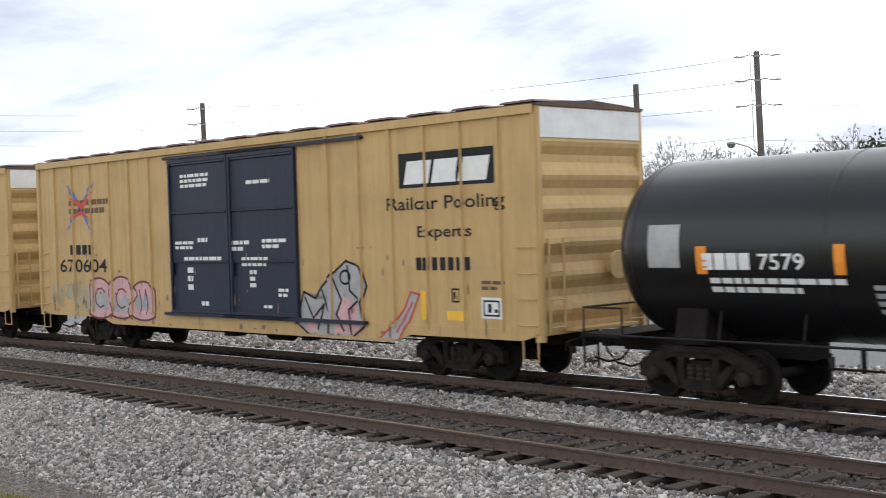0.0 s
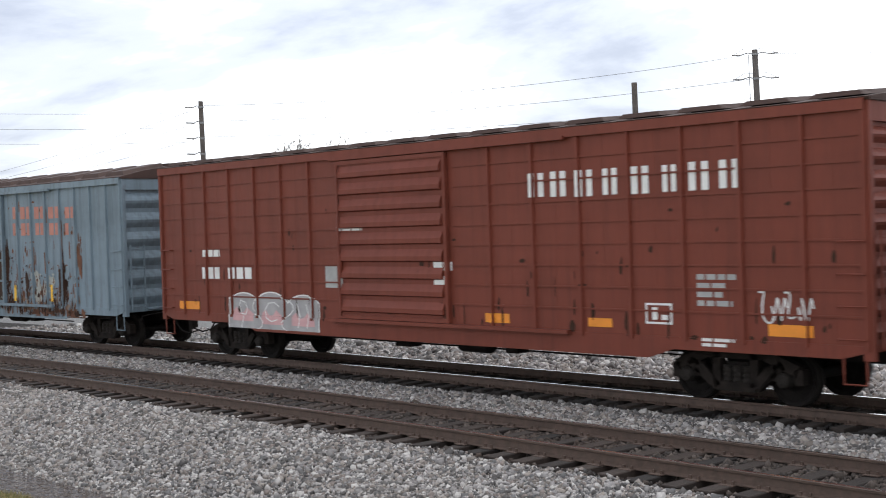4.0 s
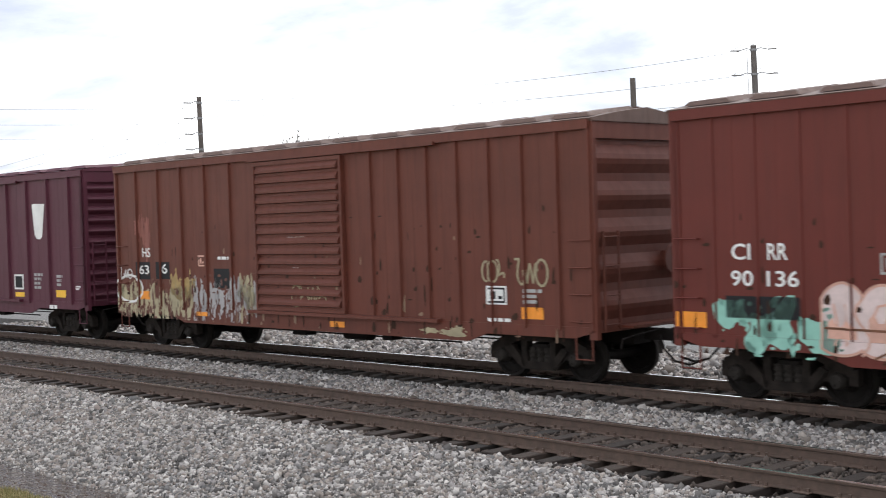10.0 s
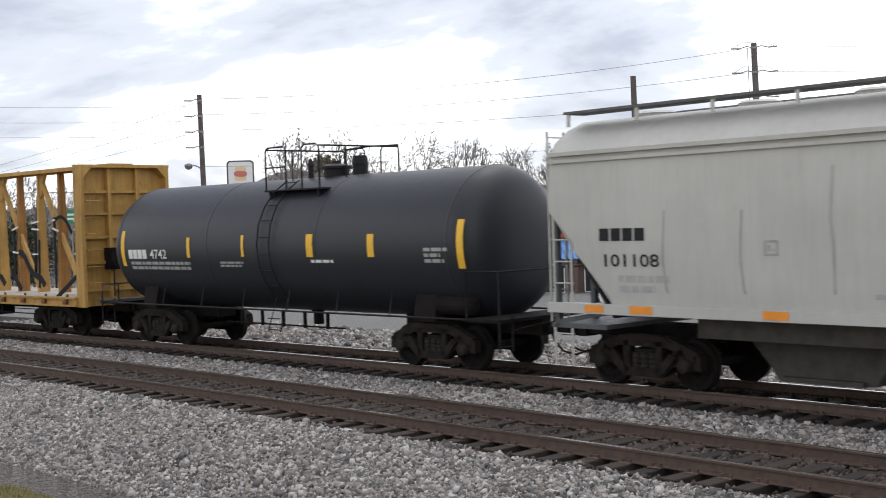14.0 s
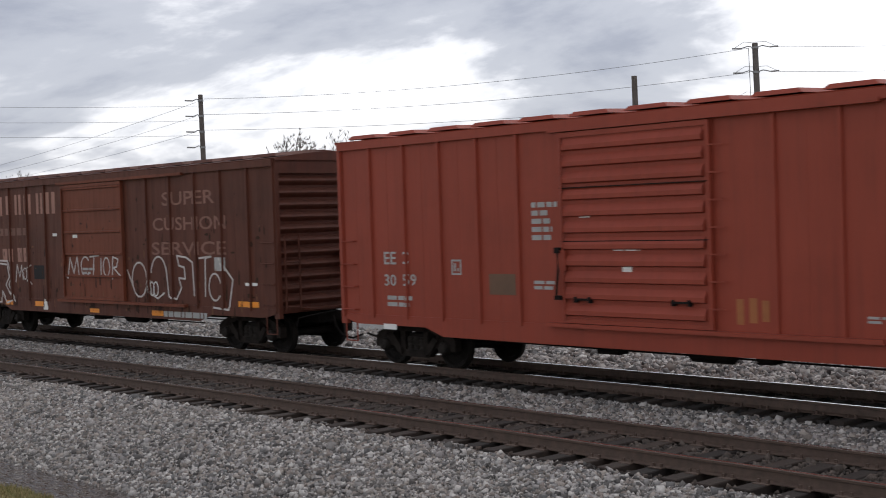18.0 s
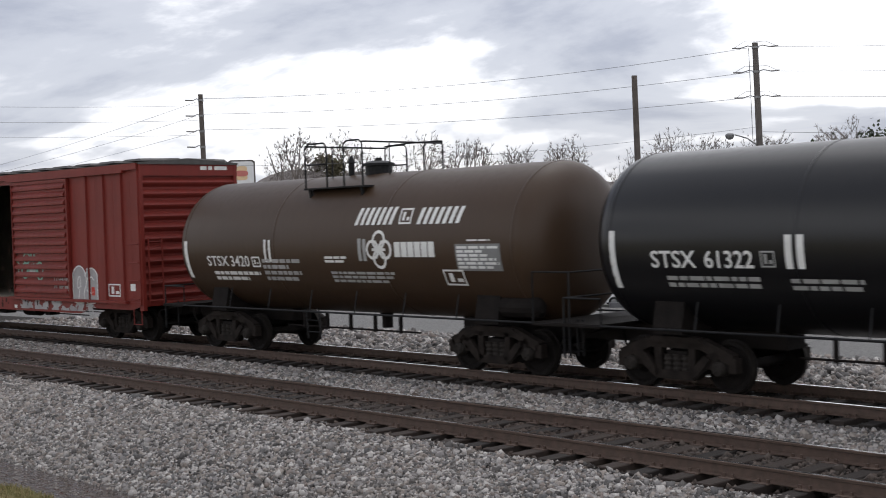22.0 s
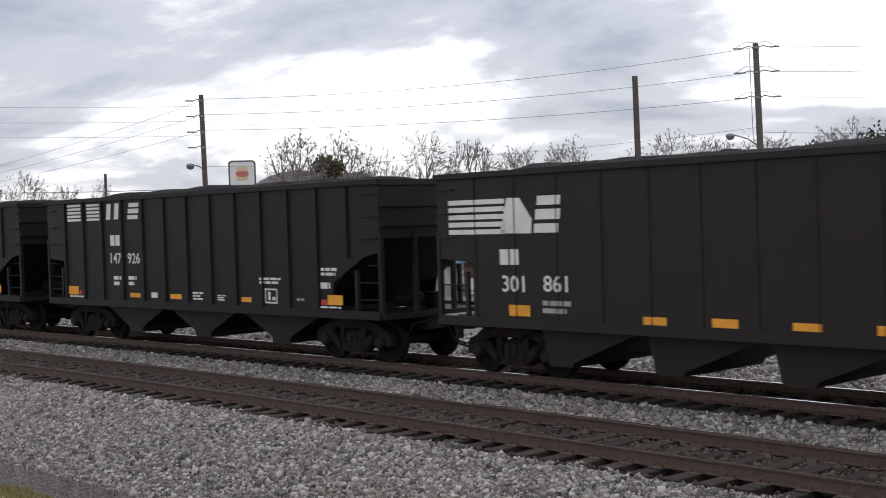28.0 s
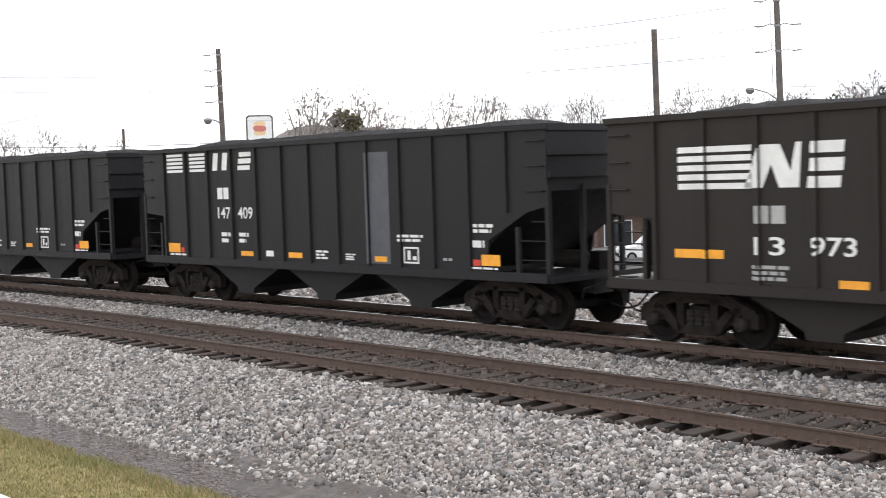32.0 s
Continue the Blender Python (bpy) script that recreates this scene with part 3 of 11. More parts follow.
def roof_mesh(half, eave, rise, material, step=1.22, over=0.04, w=1.53, raised=0.045):
    """A shallow gabled steel roof of pressed panels."""
    bm = bmesh.new()
    prism(bm, [(-w, eave - 0.03), (-w - 0.03, eave + 0.02), (-0.9, eave + rise * 0.55), (0, eave + rise), (0.9, eave + rise * 0.55), (w + 0.03, eave + 0.02), (w, eave - 0.03)], -half - over, half + over)
    n = int(round(2 * half / step))
    for i in range(n):
        a = -half + 2 * half * (i + 0.13) / n
        b = -half + 2 * half * (i + 0.87) / n
        c = (a + b) / 2
        for s in (-1, 1):
            ring = [(a, s * (w - 0.18), eave + 0.10), (b, s * (w - 0.18), eave + 0.10), (b, s * 0.12, eave + rise), (a, s * 0.12, eave + rise)]
            lo = [bm.verts.new((x, y, z - 0.03)) for x, y, z in ring]
            hi = [bm.verts.new((c + (x - c) * 0.8, y * 0.97, z + raised)) for x, y, z in ring]
            order = range(4)
            bm.faces.new(hi if s < 0 else hi[::-1])
            for k in order:
                bm.faces.new((lo[k], lo[(k + 1) % 4], hi[(k + 1) % 4], hi[k]))
    return mesh_of("roof", bm, material)


def corrugated_end(car, x, eave, rise, n, material, z0=0.95, depth=0.11, w=1.47):
    """A pressed steel end: a sheet with horizontal ribs, corner posts and a top plate."""
    s = 1 if x > 0 else -1
    bm = bmesh.new()
    prism(bm, [(-w, z0), (w, z0), (w, eave), (0, eave + rise), (-w, eave)], x - s * 0.16, x - s * 0.09)
    end = part("end_panel", bm, material, car)
    step = (eave - 0.35 - z0 - 0.15) / n
    bm = bmesh.new()
    prism(bm, [(x - s * 0.1, step * 0.08), (x - s * 0.1 + s * depth * 0.8, step * 0.36), (x - s * 0.1 + s * depth, step * 0.5), (x - s * 0.1 + s * depth * 0.8, step * 0.64), (x - s * 0.1, step * 0.92)], -w + 0.03, w - 0.03, "y")
    rib = mesh_of("end_rib", bm, material)
    for i in range(n):
        r = part("end_rib", rib, None, end)
        r.matrix_basis = pose(0, 0, z0 + 0.15 + i * step)
    for y in (-w, w):
        part("corner_post", boxes([(min(x - s * 0.16, x + s * 0.01), max(x - s * 0.16, x + s * 0.01), y - 0.05, y + 0.05, z0 - 0.1, eave)]), material, end)
    part("top_plate", boxes([(min(x - s * 0.1, x), max(x - s * 0.1, x), -w, w, eave - 0.32, eave - 0.02)]), material, end)
    return end


def boxcar(name, label, s_mid, length, eave, mat, roof_mat, door, ribs_l, ribs_r, rise=0.18, sill_mid=0.70, ends=9, end_mat=None, door_mat=None, rib_w=0.10, rib_d=0.055,
           posts_x=None, open_door=None, deep=(0.30, 0.72), raised=0.045, hang=True, rib_mat=None):
    """A steel freight boxcar with outside posts, sliding door, pressed ends and gabled roof."""
    car = thing(name, label, "boxcar", "freight cars of the train")
    half, side = length / 2, 1.50
    tc = half - 1.75 if length < 17 else half - 2.6
    end_mat, door_mat, rib_mat = end_mat or mat, door_mat or mat, rib_mat or mat
    d0, d1 = door
    hole = open_door or (0, 0)
    for y in (-1, 1):
        bm = bmesh.new()
        a, b = sorted((y * (side - 0.05), y * side))
        if open_door:
            box(bm, -half + 0.05, hole[0], a, b, 1.0, eave)
            box(bm, hole[1], half - 0.05, a, b, 1.0, eave)
            box(bm, hole[0], hole[1], a, b, eave - 0.28, eave)
        else:
            box(bm, -half + 0.05, half - 0.05, a, b, 1.0, eave)
        part("side_panel", bm, mat, car)
    for y in (-1, 1):
        bm = bmesh.new()
        a, b = sorted((y * (side - 0.02), y * (side + 0.02)))
        k = tc - 1.35
        prism(bm, [(-half + 0.05, 0.98), (-half + 0.05, 1.06), (half - 0.05, 1.06), (half - 0.05, 0.98), (half - 0.5, 0.86), (tc + 1.2, 0.86), (k + 0.5, 0.86), (k, sill_mid), (-k, sill_mid), (-k - 0.5, 0.86), (-tc - 1.2, 0.86), (-half + 0.5, 0.86)], a, b, "y")
        a, b = sorted((y * (side + 0.03), y * (side + 0.075)))
        part("side_sill", bm, mat, car)
        part("top_rail", boxes([(-half + 0.05, half - 0.05, a, b, eave - 0.16, eave)]), mat, car)
    bm = bmesh.new()
    box(bm, -half + 0.1, half - 0.1, -side + 0.06, side - 0.06, 1.0, 1.08)
    if open_door:
        box(bm, -half + 0.1, half - 0.1, side - 0.14, side - 0.08, 1.08, eave - 0.05)
        for s in (-1, 1):
            box(bm, s * (half - 0.3) - 0.03, s * (half - 0.3) + 0.03, -side + 0.08, side - 0.15, 1.08, eave - 0.05)
        for i in range(14):
            z = 1.25 + i * 0.22
            box(bm, -half + 0.4, half - 0.4, side - 0.165, side - 0.142, z, z + 0.15)
    part("car_floor", bm, M["interior"] if open_door else M["grime"], car)
    posts = [d0 - (d0 + half) * (i + 0.0) / ribs_l for i in range(1, ribs_l)] + [d1 + (half - d1) * i / ribs_r for i in range(1, ribs_r)]
    posts = list(posts_x) if posts_x else posts
    posts = [p for p in posts if not (hole[0] - 0.1 < p < hole[1] + 0.1)]
    posts += [-half + 0.09, half - 0.09]
    bm = bmesh.new()
    prism(bm, [(-rib_w / 2, -side + 0.01), (-rib_w * 0.36, -side - rib_d), (rib_w * 0.36, -side - rib_d), (rib_w / 2, -side + 0.01)], 1.0, eave - 0.16, "z")
    rib = mesh_of("side_post", bm, rib_mat)
    zones = []
    for p in posts:
        for s in (0, 180):
            r = part("side_post", rib, None, car)
            r.matrix_basis = pose(p if s == 0 else p, 0, 0, 0, 0, 0) if s == 0 else pose(p, 0, 0, 0, 0, 180)
        zones.append((p - rib_w * 0.36, p + rib_w * 0.36))
    bm = bmesh.new()
    box(bm, -0.007, 0.007, -side - 0.0025, -side + 0.01, 1.07, eave - 0.17)
    seam = mesh_of("panel_seam", bm, mat)
    line = sorted(p for p in posts)
    for p, q in zip(line, line[1:]):
        c = (p + q) / 2
        if q - p > 0.7 and not (d0 - 0.1 < c < d1 + 0.1):
            g = part("panel_seam", seam, None, car)
            g.matrix_basis = pose(c, 0, 0)
    r = part("roof", roof_mesh(half, eave, rise, roof_mat, raised=raised), None, car, "weathered pressed-steel roof")
    for s in (-1, 1):
        corrugated_end(car, s * half, eave, rise, ends, end_mat)
    underframe(car, half - 0.2)
    for s in (-1, 1):
        truck(car, s * tc)
    couplers(car, half)
    for s in (-1, 1):
        x = s * (half - 0.30)
        for z in (1.15, 1.62, 2.08, 2.55):
            bm = bmesh.new()
            tube(bm, [(x - 0.22, -side, z), (x - 0.22, -side - 0.085, z), (x + 0.22, -side - 0.085, z), (x + 0.22, -side, z)], 0.014, 5)
            part("grab_iron", bm, mat, car)
        bm = bmesh.new()
        tube(bm, [(x - 0.18, -side, 0.9), (x - 0.18, -side, 0.5), (x + 0.18, -side, 0.5), (x + 0.18, -side, 0.9)], 0.02, 5)
        part("stirrup_step", bm, mat, car)
        end_ladder(car, half + 0.06, s * 1.15 - 0.2, s * 1.15 + 0.2, 1.1, 2.6, 4, end_mat)
    bm = bmesh.new()
    lathe(bm, [(0.26, 0.0), (0.28, 0.015), (0.26, 0.03)], 18, "x", (half + 0.10, 0.55, 2.15))
    box(bm, half - 0.06, half + 0.10, 0.42, 0.68, 2.0, 2.3)
    box(bm, half - 0.04, half + 0.30, -0.9, 0.9, 1.02, 1.06)
    part("hand_brake", bm, end_mat, car)
    CARS.append((car, s_mid))
    car["half"] = half
    return car, zones


def door(car, d0, d1, eave, style, mat, ribs=6, y=-1.50, depth=0.07, label=""):
    """A door on the near side: a frame, a skin and its pressed ribs; rods and a lower track."""
    dr = part("door", boxes([(d0, d1, y - depth, y - 0.01, 1.10, eave - 0.22)]), mat, car, label)
    fr = 0.07
    part("door_frame", boxes([(d0, d0 + fr, y - depth - 0.03, y - depth, 1.10, eave - 0.22), (d1 - fr, d1, y - depth - 0.03, y - depth, 1.10, eave - 0.22), (d0 + fr, d1 - fr, y - depth - 0.03, y - depth, 1.10, 1.18), (d0 + fr, d1 - fr, y - depth - 0.03, y - depth, eave - 0.30, eave - 0.22)]), mat, dr)
    z0, z1 = 1.18, eave - 0.30
    step = (z1 - z0) / ribs
    for i in range(ribs):
        za = z0 + step * i
        bm = bmesh.new()
        if style == "panel":
            prism(bm, [(y - depth, za + step - 0.07), (y - depth - 0.045, za + step - 0.055), (y - depth - 0.045, za + step - 0.015), (y - depth, za + step)], d0 + fr, d1 - fr)
        else:
            prism(bm, [(y - depth, za + step * 0.16), (y - depth - 0.065, za + step * 0.24), (y - depth - 0.065, za + step * 0.50), (y - depth, za + step * 0.90)], d0 + fr + 0.05, d1 - fr - 0.05)
        part("door_rib", bm, mat, dr)
    part("door_track", boxes([(d0 - 0.3, d1 + (d1 - d0) * 0.9, y - depth - 0.06, y - 0.02, 1.02, 1.09)]), mat, car)
    part("door_track", boxes([(d0 - 0.2, d1 + (d1 - d0) * 0.9, y - depth - 0.05, y - 0.02, eave - 0.2, eave - 0.13)]), mat, car)
    bm = bmesh.new()
    for x in (d0 + 0.3, d1 - 0.3) if style == "plug" else (d0 + 0.12,):
        tube(bm, [(x, y - depth - 0.07, 1.15), (x, y - depth - 0.07, eave - 0.3)], 0.02, 5)
        box(bm, x - 0.05, x + 0.05, y - depth - 0.08, y - depth - 0.02, 2.0, 2.35)
    part("lock_rod", bm, mat, dr)
    return dr


def door_hardware(dr, d0, d1, z0, z1, y=-1.57):
    """Section joints across a plug door, two hand grips near its foot, a lever on its edge and hinge straps."""
    for u in (0.43, 0.71):
        z = z0 + (z1 - z0) * u
        part("section_joint", boxes([(d0 + 0.05, d1 - 0.05, y - 0.040, y - 0.002, z - 0.008, z + 0.008)]), M["grime"], dr)
    for u in (0.17, 0.82):
        x = d0 + (d1 - d0) * u
        bm = boxes([(x - 0.16, x + 0.16, y - 0.10, y - 0.08, z0 + 0.40, z0 + 0.435), (x - 0.18, x - 0.13, y - 0.09, y, z0 + 0.36, z0 + 0.46), (x + 0.13, x + 0.18, y - 0.09, y, z0 + 0.36, z0 + 0.46)])
        part("hand_grip", bm, M["grime"], dr, "dark steel hand grip")
    bm = bmesh.new()
    tube(bm, [(d0 + 0.02, y - 0.10, z0 + 1.25), (d0 + 0.05, y - 0.12, z0 + 0.9), (d0 - 0.02, y - 0.11, z0 + 0.45)], 0.020, 6)
    box(bm, d0 - 0.06, d0 + 0.08, y - 0.12, y, z0 + 0.40, z0 + 0.47)
    box(bm, d0 - 0.04, d0 + 0.07, y - 0.12, y, z0 + 1.20, z0 + 1.30)
    part("door_lever", bm, M["grime"], dr, "dark steel locking lever")
    strap = mesh_of("hinge_strap", boxes([(0.0, 0.30, -0.012, 0.0, -0.012, 0.012)]), dr.data.materials[0])
    for k in range(7):
        h = part("hinge_strap", strap, None, dr)
        h.matrix_basis = pose(d1 - 0.06, y - 0.028, z0 + (z1 - z0) * (0.10 + 0.13 * k))


def tank_car(name, label, s_mid, seam, radius, mat, stripe, belly=0.06, zc=2.47, rail_mat=None, dome="black", dome_x=0.3, dh=1.0):
    """A tank car: domed barrel, stub sills, saddles, top platform with rails, ladder, side handrail."""
    car = thing(name, label, "tank car", "freight cars of the train")
    rail_mat = rail_mat or M["black_steel"]
    half = seam + 1.25
    bm = bmesh.new()
    prof = []
    for k in range(13):
        a = math.pi / 2 * (k / 12) ** 1.15
        prof.append((radius * math.sin(a) ** 0.62 if k else 0.02, -seam - radius * 0.44 * math.cos(a)))
    secs = prof + [(radius, x) for x in (-seam * 0.66, -seam * 0.33, -0.02, 0.02, seam * 0.33, seam * 0.66)] + [(r, -k) for r, k in prof[::-1]]
    rings = []
    n = 48
    for r, x in secs:
        drop = belly * (1 - min(1.0, abs(x) / seam))
        rings.append([bm.verts.new((x, math.cos(2 * math.pi * i / n) * r, zc - drop + math.sin(2 * math.pi * i / n) * r)) for i in range(n)])
    for a, b in zip(rings, rings[1:]):
        for i in range(n):
            bm.faces.new((a[i], a[(i + 1) % n], b[(i + 1) % n], b[i]))
    bm.faces.new(rings[0][::-1])
    bm.faces.new(rings[-1])
    part("tank_barrel", bm, mat, car, "", True)
    for x in (-seam, -seam * 0.34, seam * 0.34, seam):
        bm = bmesh.new()
        lathe(bm, [(radius + 0.002, x - 0.03), (radius + 0.007, x - 0.012), (radius + 0.007, x + 0.012), (radius + 0.002, x + 0.03)], 48, "x", (0, 0, zc - belly * (1 - min(1.0, abs(x) / seam))))
        part("weld_seam", bm, mat, car, "", True)
    tc = seam - 0.95
    for s in (-1, 1):
        bm = bmesh.new()
        box(bm, min(s * (tc - 1.6), s * half), max(s * (tc - 1.6), s * half), -0.26, 0.26, 0.68, 1.02)
        prism(bm, [(-1.15, 1.55), (-1.25, 1.05), (-1.25, 0.95), (1.25, 0.95), (1.25, 1.05), (1.15, 1.55)], s * tc - 0.3, s * tc + 0.3)
        box(bm, min(s * (half - 0.9), s * half), max(s * (half - 0.9), s * half), -1.42, 1.42, 1.0, 1.06)
        part("stub_sill", bm, rail_mat if rail_mat is not M["black_steel"] else M["grime"], car)
        truck(car, s * tc)
        end_ladder(car, s * (half - 0.05), -1.38, -1.02, 0.55, 1.0, 2, rail_mat)
        bm = bmesh.new()
        zr = 1.95 if s > 0 else 1.5
        tube(bm, [(s * (half - 0.05), -1.38, 1.05), (s * (half - 0.05), -1.38, zr), (s * (half - 0.05), 1.38, zr), (s * (half - 0.05), 1.38, 1.05)], 0.02, 6)
        tube(bm, [(s * (half - 0.05), -1.38, zr), (s * (half - 0.9), -1.38, zr), (s * (half - 0.9), -1.38, 1.05)], 0.02, 6)
        part("end_rail", bm, rail_mat, car)
    bm = bmesh.new()
    for y in (-1.40, 1.40):
        tube(bm, [(-half + 0.4, y, 1.04), (half - 0.4, y, 1.04)], 0.022, 6)
        for i in range(6):
            x = -seam * 0.7 + seam * 1.4 * i / 5
            tube(bm, [(x, y, 1.04), (x, y * 0.93, 1.5)], 0.014, 5)
    part("side_rail", bm, rail_mat, car)
    px = dome_x
    dome_mat = mat
    top = zc + radius
    bm = bmesh.new()
    lathe(bm, [(0.30, top - 0.12), (0.30, top + 0.16), (0.36, top + 0.165), (0.36, top + 0.22), (0.2, top + 0.27)], 20, "z", (px + 0.15, 0, -belly))
    box(bm, px + 0.1, px + 0.2, -0.06, 0.06, top + 0.2 - belly, top + 0.34 - belly)
    part("manway", bm, rail_mat, car)
    if stripe != "white":
        bm = bmesh.new()
        lathe(bm, [(0.17, top - 0.1), (0.17, top + 0.22), (0.19, top + 0.23), (0.16, top + 0.42)], 14, "z", (px + 0.85, 0.1, -belly))
        part("safety_valve", bm, rail_mat, car)
    bm = bmesh.new()
    lathe(bm, [(0.07, top - 0.1), (0.07, top + 0.25), (0.10, top + 0.27), (0.03, top + 0.42)], 10, "z", (px - 0.6, -0.15, -belly))
    part("vent_pipe", bm, rail_mat, car)
    bm = bmesh.new()
    zp = zc + radius - 0.28
    for y in (-1, 1):
        box(bm, px - dh - 0.03, px + dh + 0.03, min(y * 0.62, y * 1.18), max(y * 0.62, y * 1.18), zp - 0.03, zp)
        for dx in (-dh * 0.9, dh * 0.9):
            beam(bm, (px + dx, y * 1.12, zp - 0.03), (px + dx, y * 1.05, zp - 0.38), 0.06, 0.06)
    for dx in (-dh, dh):
        box(bm, px + dx - 0.05, px + dx + 0.05, -1.18, 1.18, zp - 0.04, zp + 0.0)
    part("platform", bm, rail_mat, car)
    bm = bmesh.new()
    zt = zp + 0.95
    for y in (-1.16, 1.16):
        tube(bm, [(px - dh, y, zp), (px - dh, y, zt - 0.08), (px - dh + 0.1, y, zt), (px - 0.3, y, zt), (px - 0.22, y, zt - 0.08), (px - 0.22, y, zp)], 0.022, 6)
        tube(bm, [(px + 0.35, y, zp), (px + 0.35, y, zt - 0.08), (px + 0.45, y, zt), (px + dh - 0.1, y, zt), (px + dh, y, zt - 0.08), (px + dh, y, zp)], 0.022, 6)
        tube(bm, [(px - dh, y, zp + 0.5), (px - 0.22, y, zp + 0.5)], 0.018, 5)
    for dx in (-dh, dh):
        tube(bm, [(px + dx, -1.16, zt - 0.04), (px + dx, 1.16, zt - 0.04)], 0.022, 6)
        tube(bm, [(px + dx, -0.4, zp), (px + dx, -0.4, zt - 0.04)], 0.018, 5)
    tube(bm, [(px - dh, 1.16, zt), (px, 1.16, zt + 0.03), (px + dh, 1.16, zt)], 0.022, 6)
    part("platform_rail", bm, rail_mat, car)
    bm = bmesh.new()
    if stripe == "white":
        for dx in (-0.22, 0.22):
            tube(bm, [(px - dh * 0.6 + dx, -1.40, 1.12), (px - dh * 0.6 + dx, -1.36, 0.45)], 0.018, 5)
    for dx in (-0.22, 0.22) if stripe != "white" else ():
        pts = []
        for k in range(8):
            a = math.pi * (0.64 + 0.62 * k / 7)
            pts.append((px - dh * 0.6 + dx, math.cos(a) * (radius + 0.08), zc + math.sin(a) * (radius + 0.08)))
        pts.append((px - dh * 0.6 + dx, -1.36, 0.55))
        tube(bm, pts, 0.018, 5)
    for k in range(9) if stripe != "white" else ():
        a = math.pi * (0.66 + 0.6 * k / 8)
        y, z = math.cos(a) * (radius + 0.08), zc + math.sin(a) * (radius + 0.08)
        tube(bm, [(px - dh * 0.6 - 0.22, y, z), (px - dh * 0.6 + 0.22, y, z)], 0.013, 5)
    for z in (0.6, 0.85):
        tube(bm, [(px - dh * 0.6 - 0.22, -1.36, z), (px - dh * 0.6 + 0.22, -1.36, z)], 0.013, 5)
    part("tank_ladder", bm, rail_mat, car)
    low = rail_mat if rail_mat is not M["black_steel"] else M["grime"]
    bm = bmesh.new()
    lathe(bm, [(0.12, zc - radius - 0.32), (0.12, zc - radius - 0.05), (0.22, zc - radius + 0.05)], 12, "z", (0.2, 0, 0))
    part("bottom_outlet", bm, low, car)
    bm = bmesh.new()
    lathe(bm, [(0.1, -0.5), (0.2, -0.42), (0.2, 0.42), (0.1, 0.5)], 14, "x", (seam - 0.2, -1.05, 1.28))
    part("brake_reservoir", bm, low, car)
    for i in range(5):
        x = -1.6 + i * 0.8
        part("hanger", boxes([(x - 0.03, x + 0.03, -0.9, -0.84, 0.62, 1.0)]), low, car)
    bm = bmesh.new()
    tube(bm, [(-2.2, -0.87, 0.66), (2.2, -0.87, 0.66)], 0.02, 5)
    part("brake_rod", bm, low, car)
    couplers(car, half - 0.15)
    CARS.append((car, s_mid))
    return car


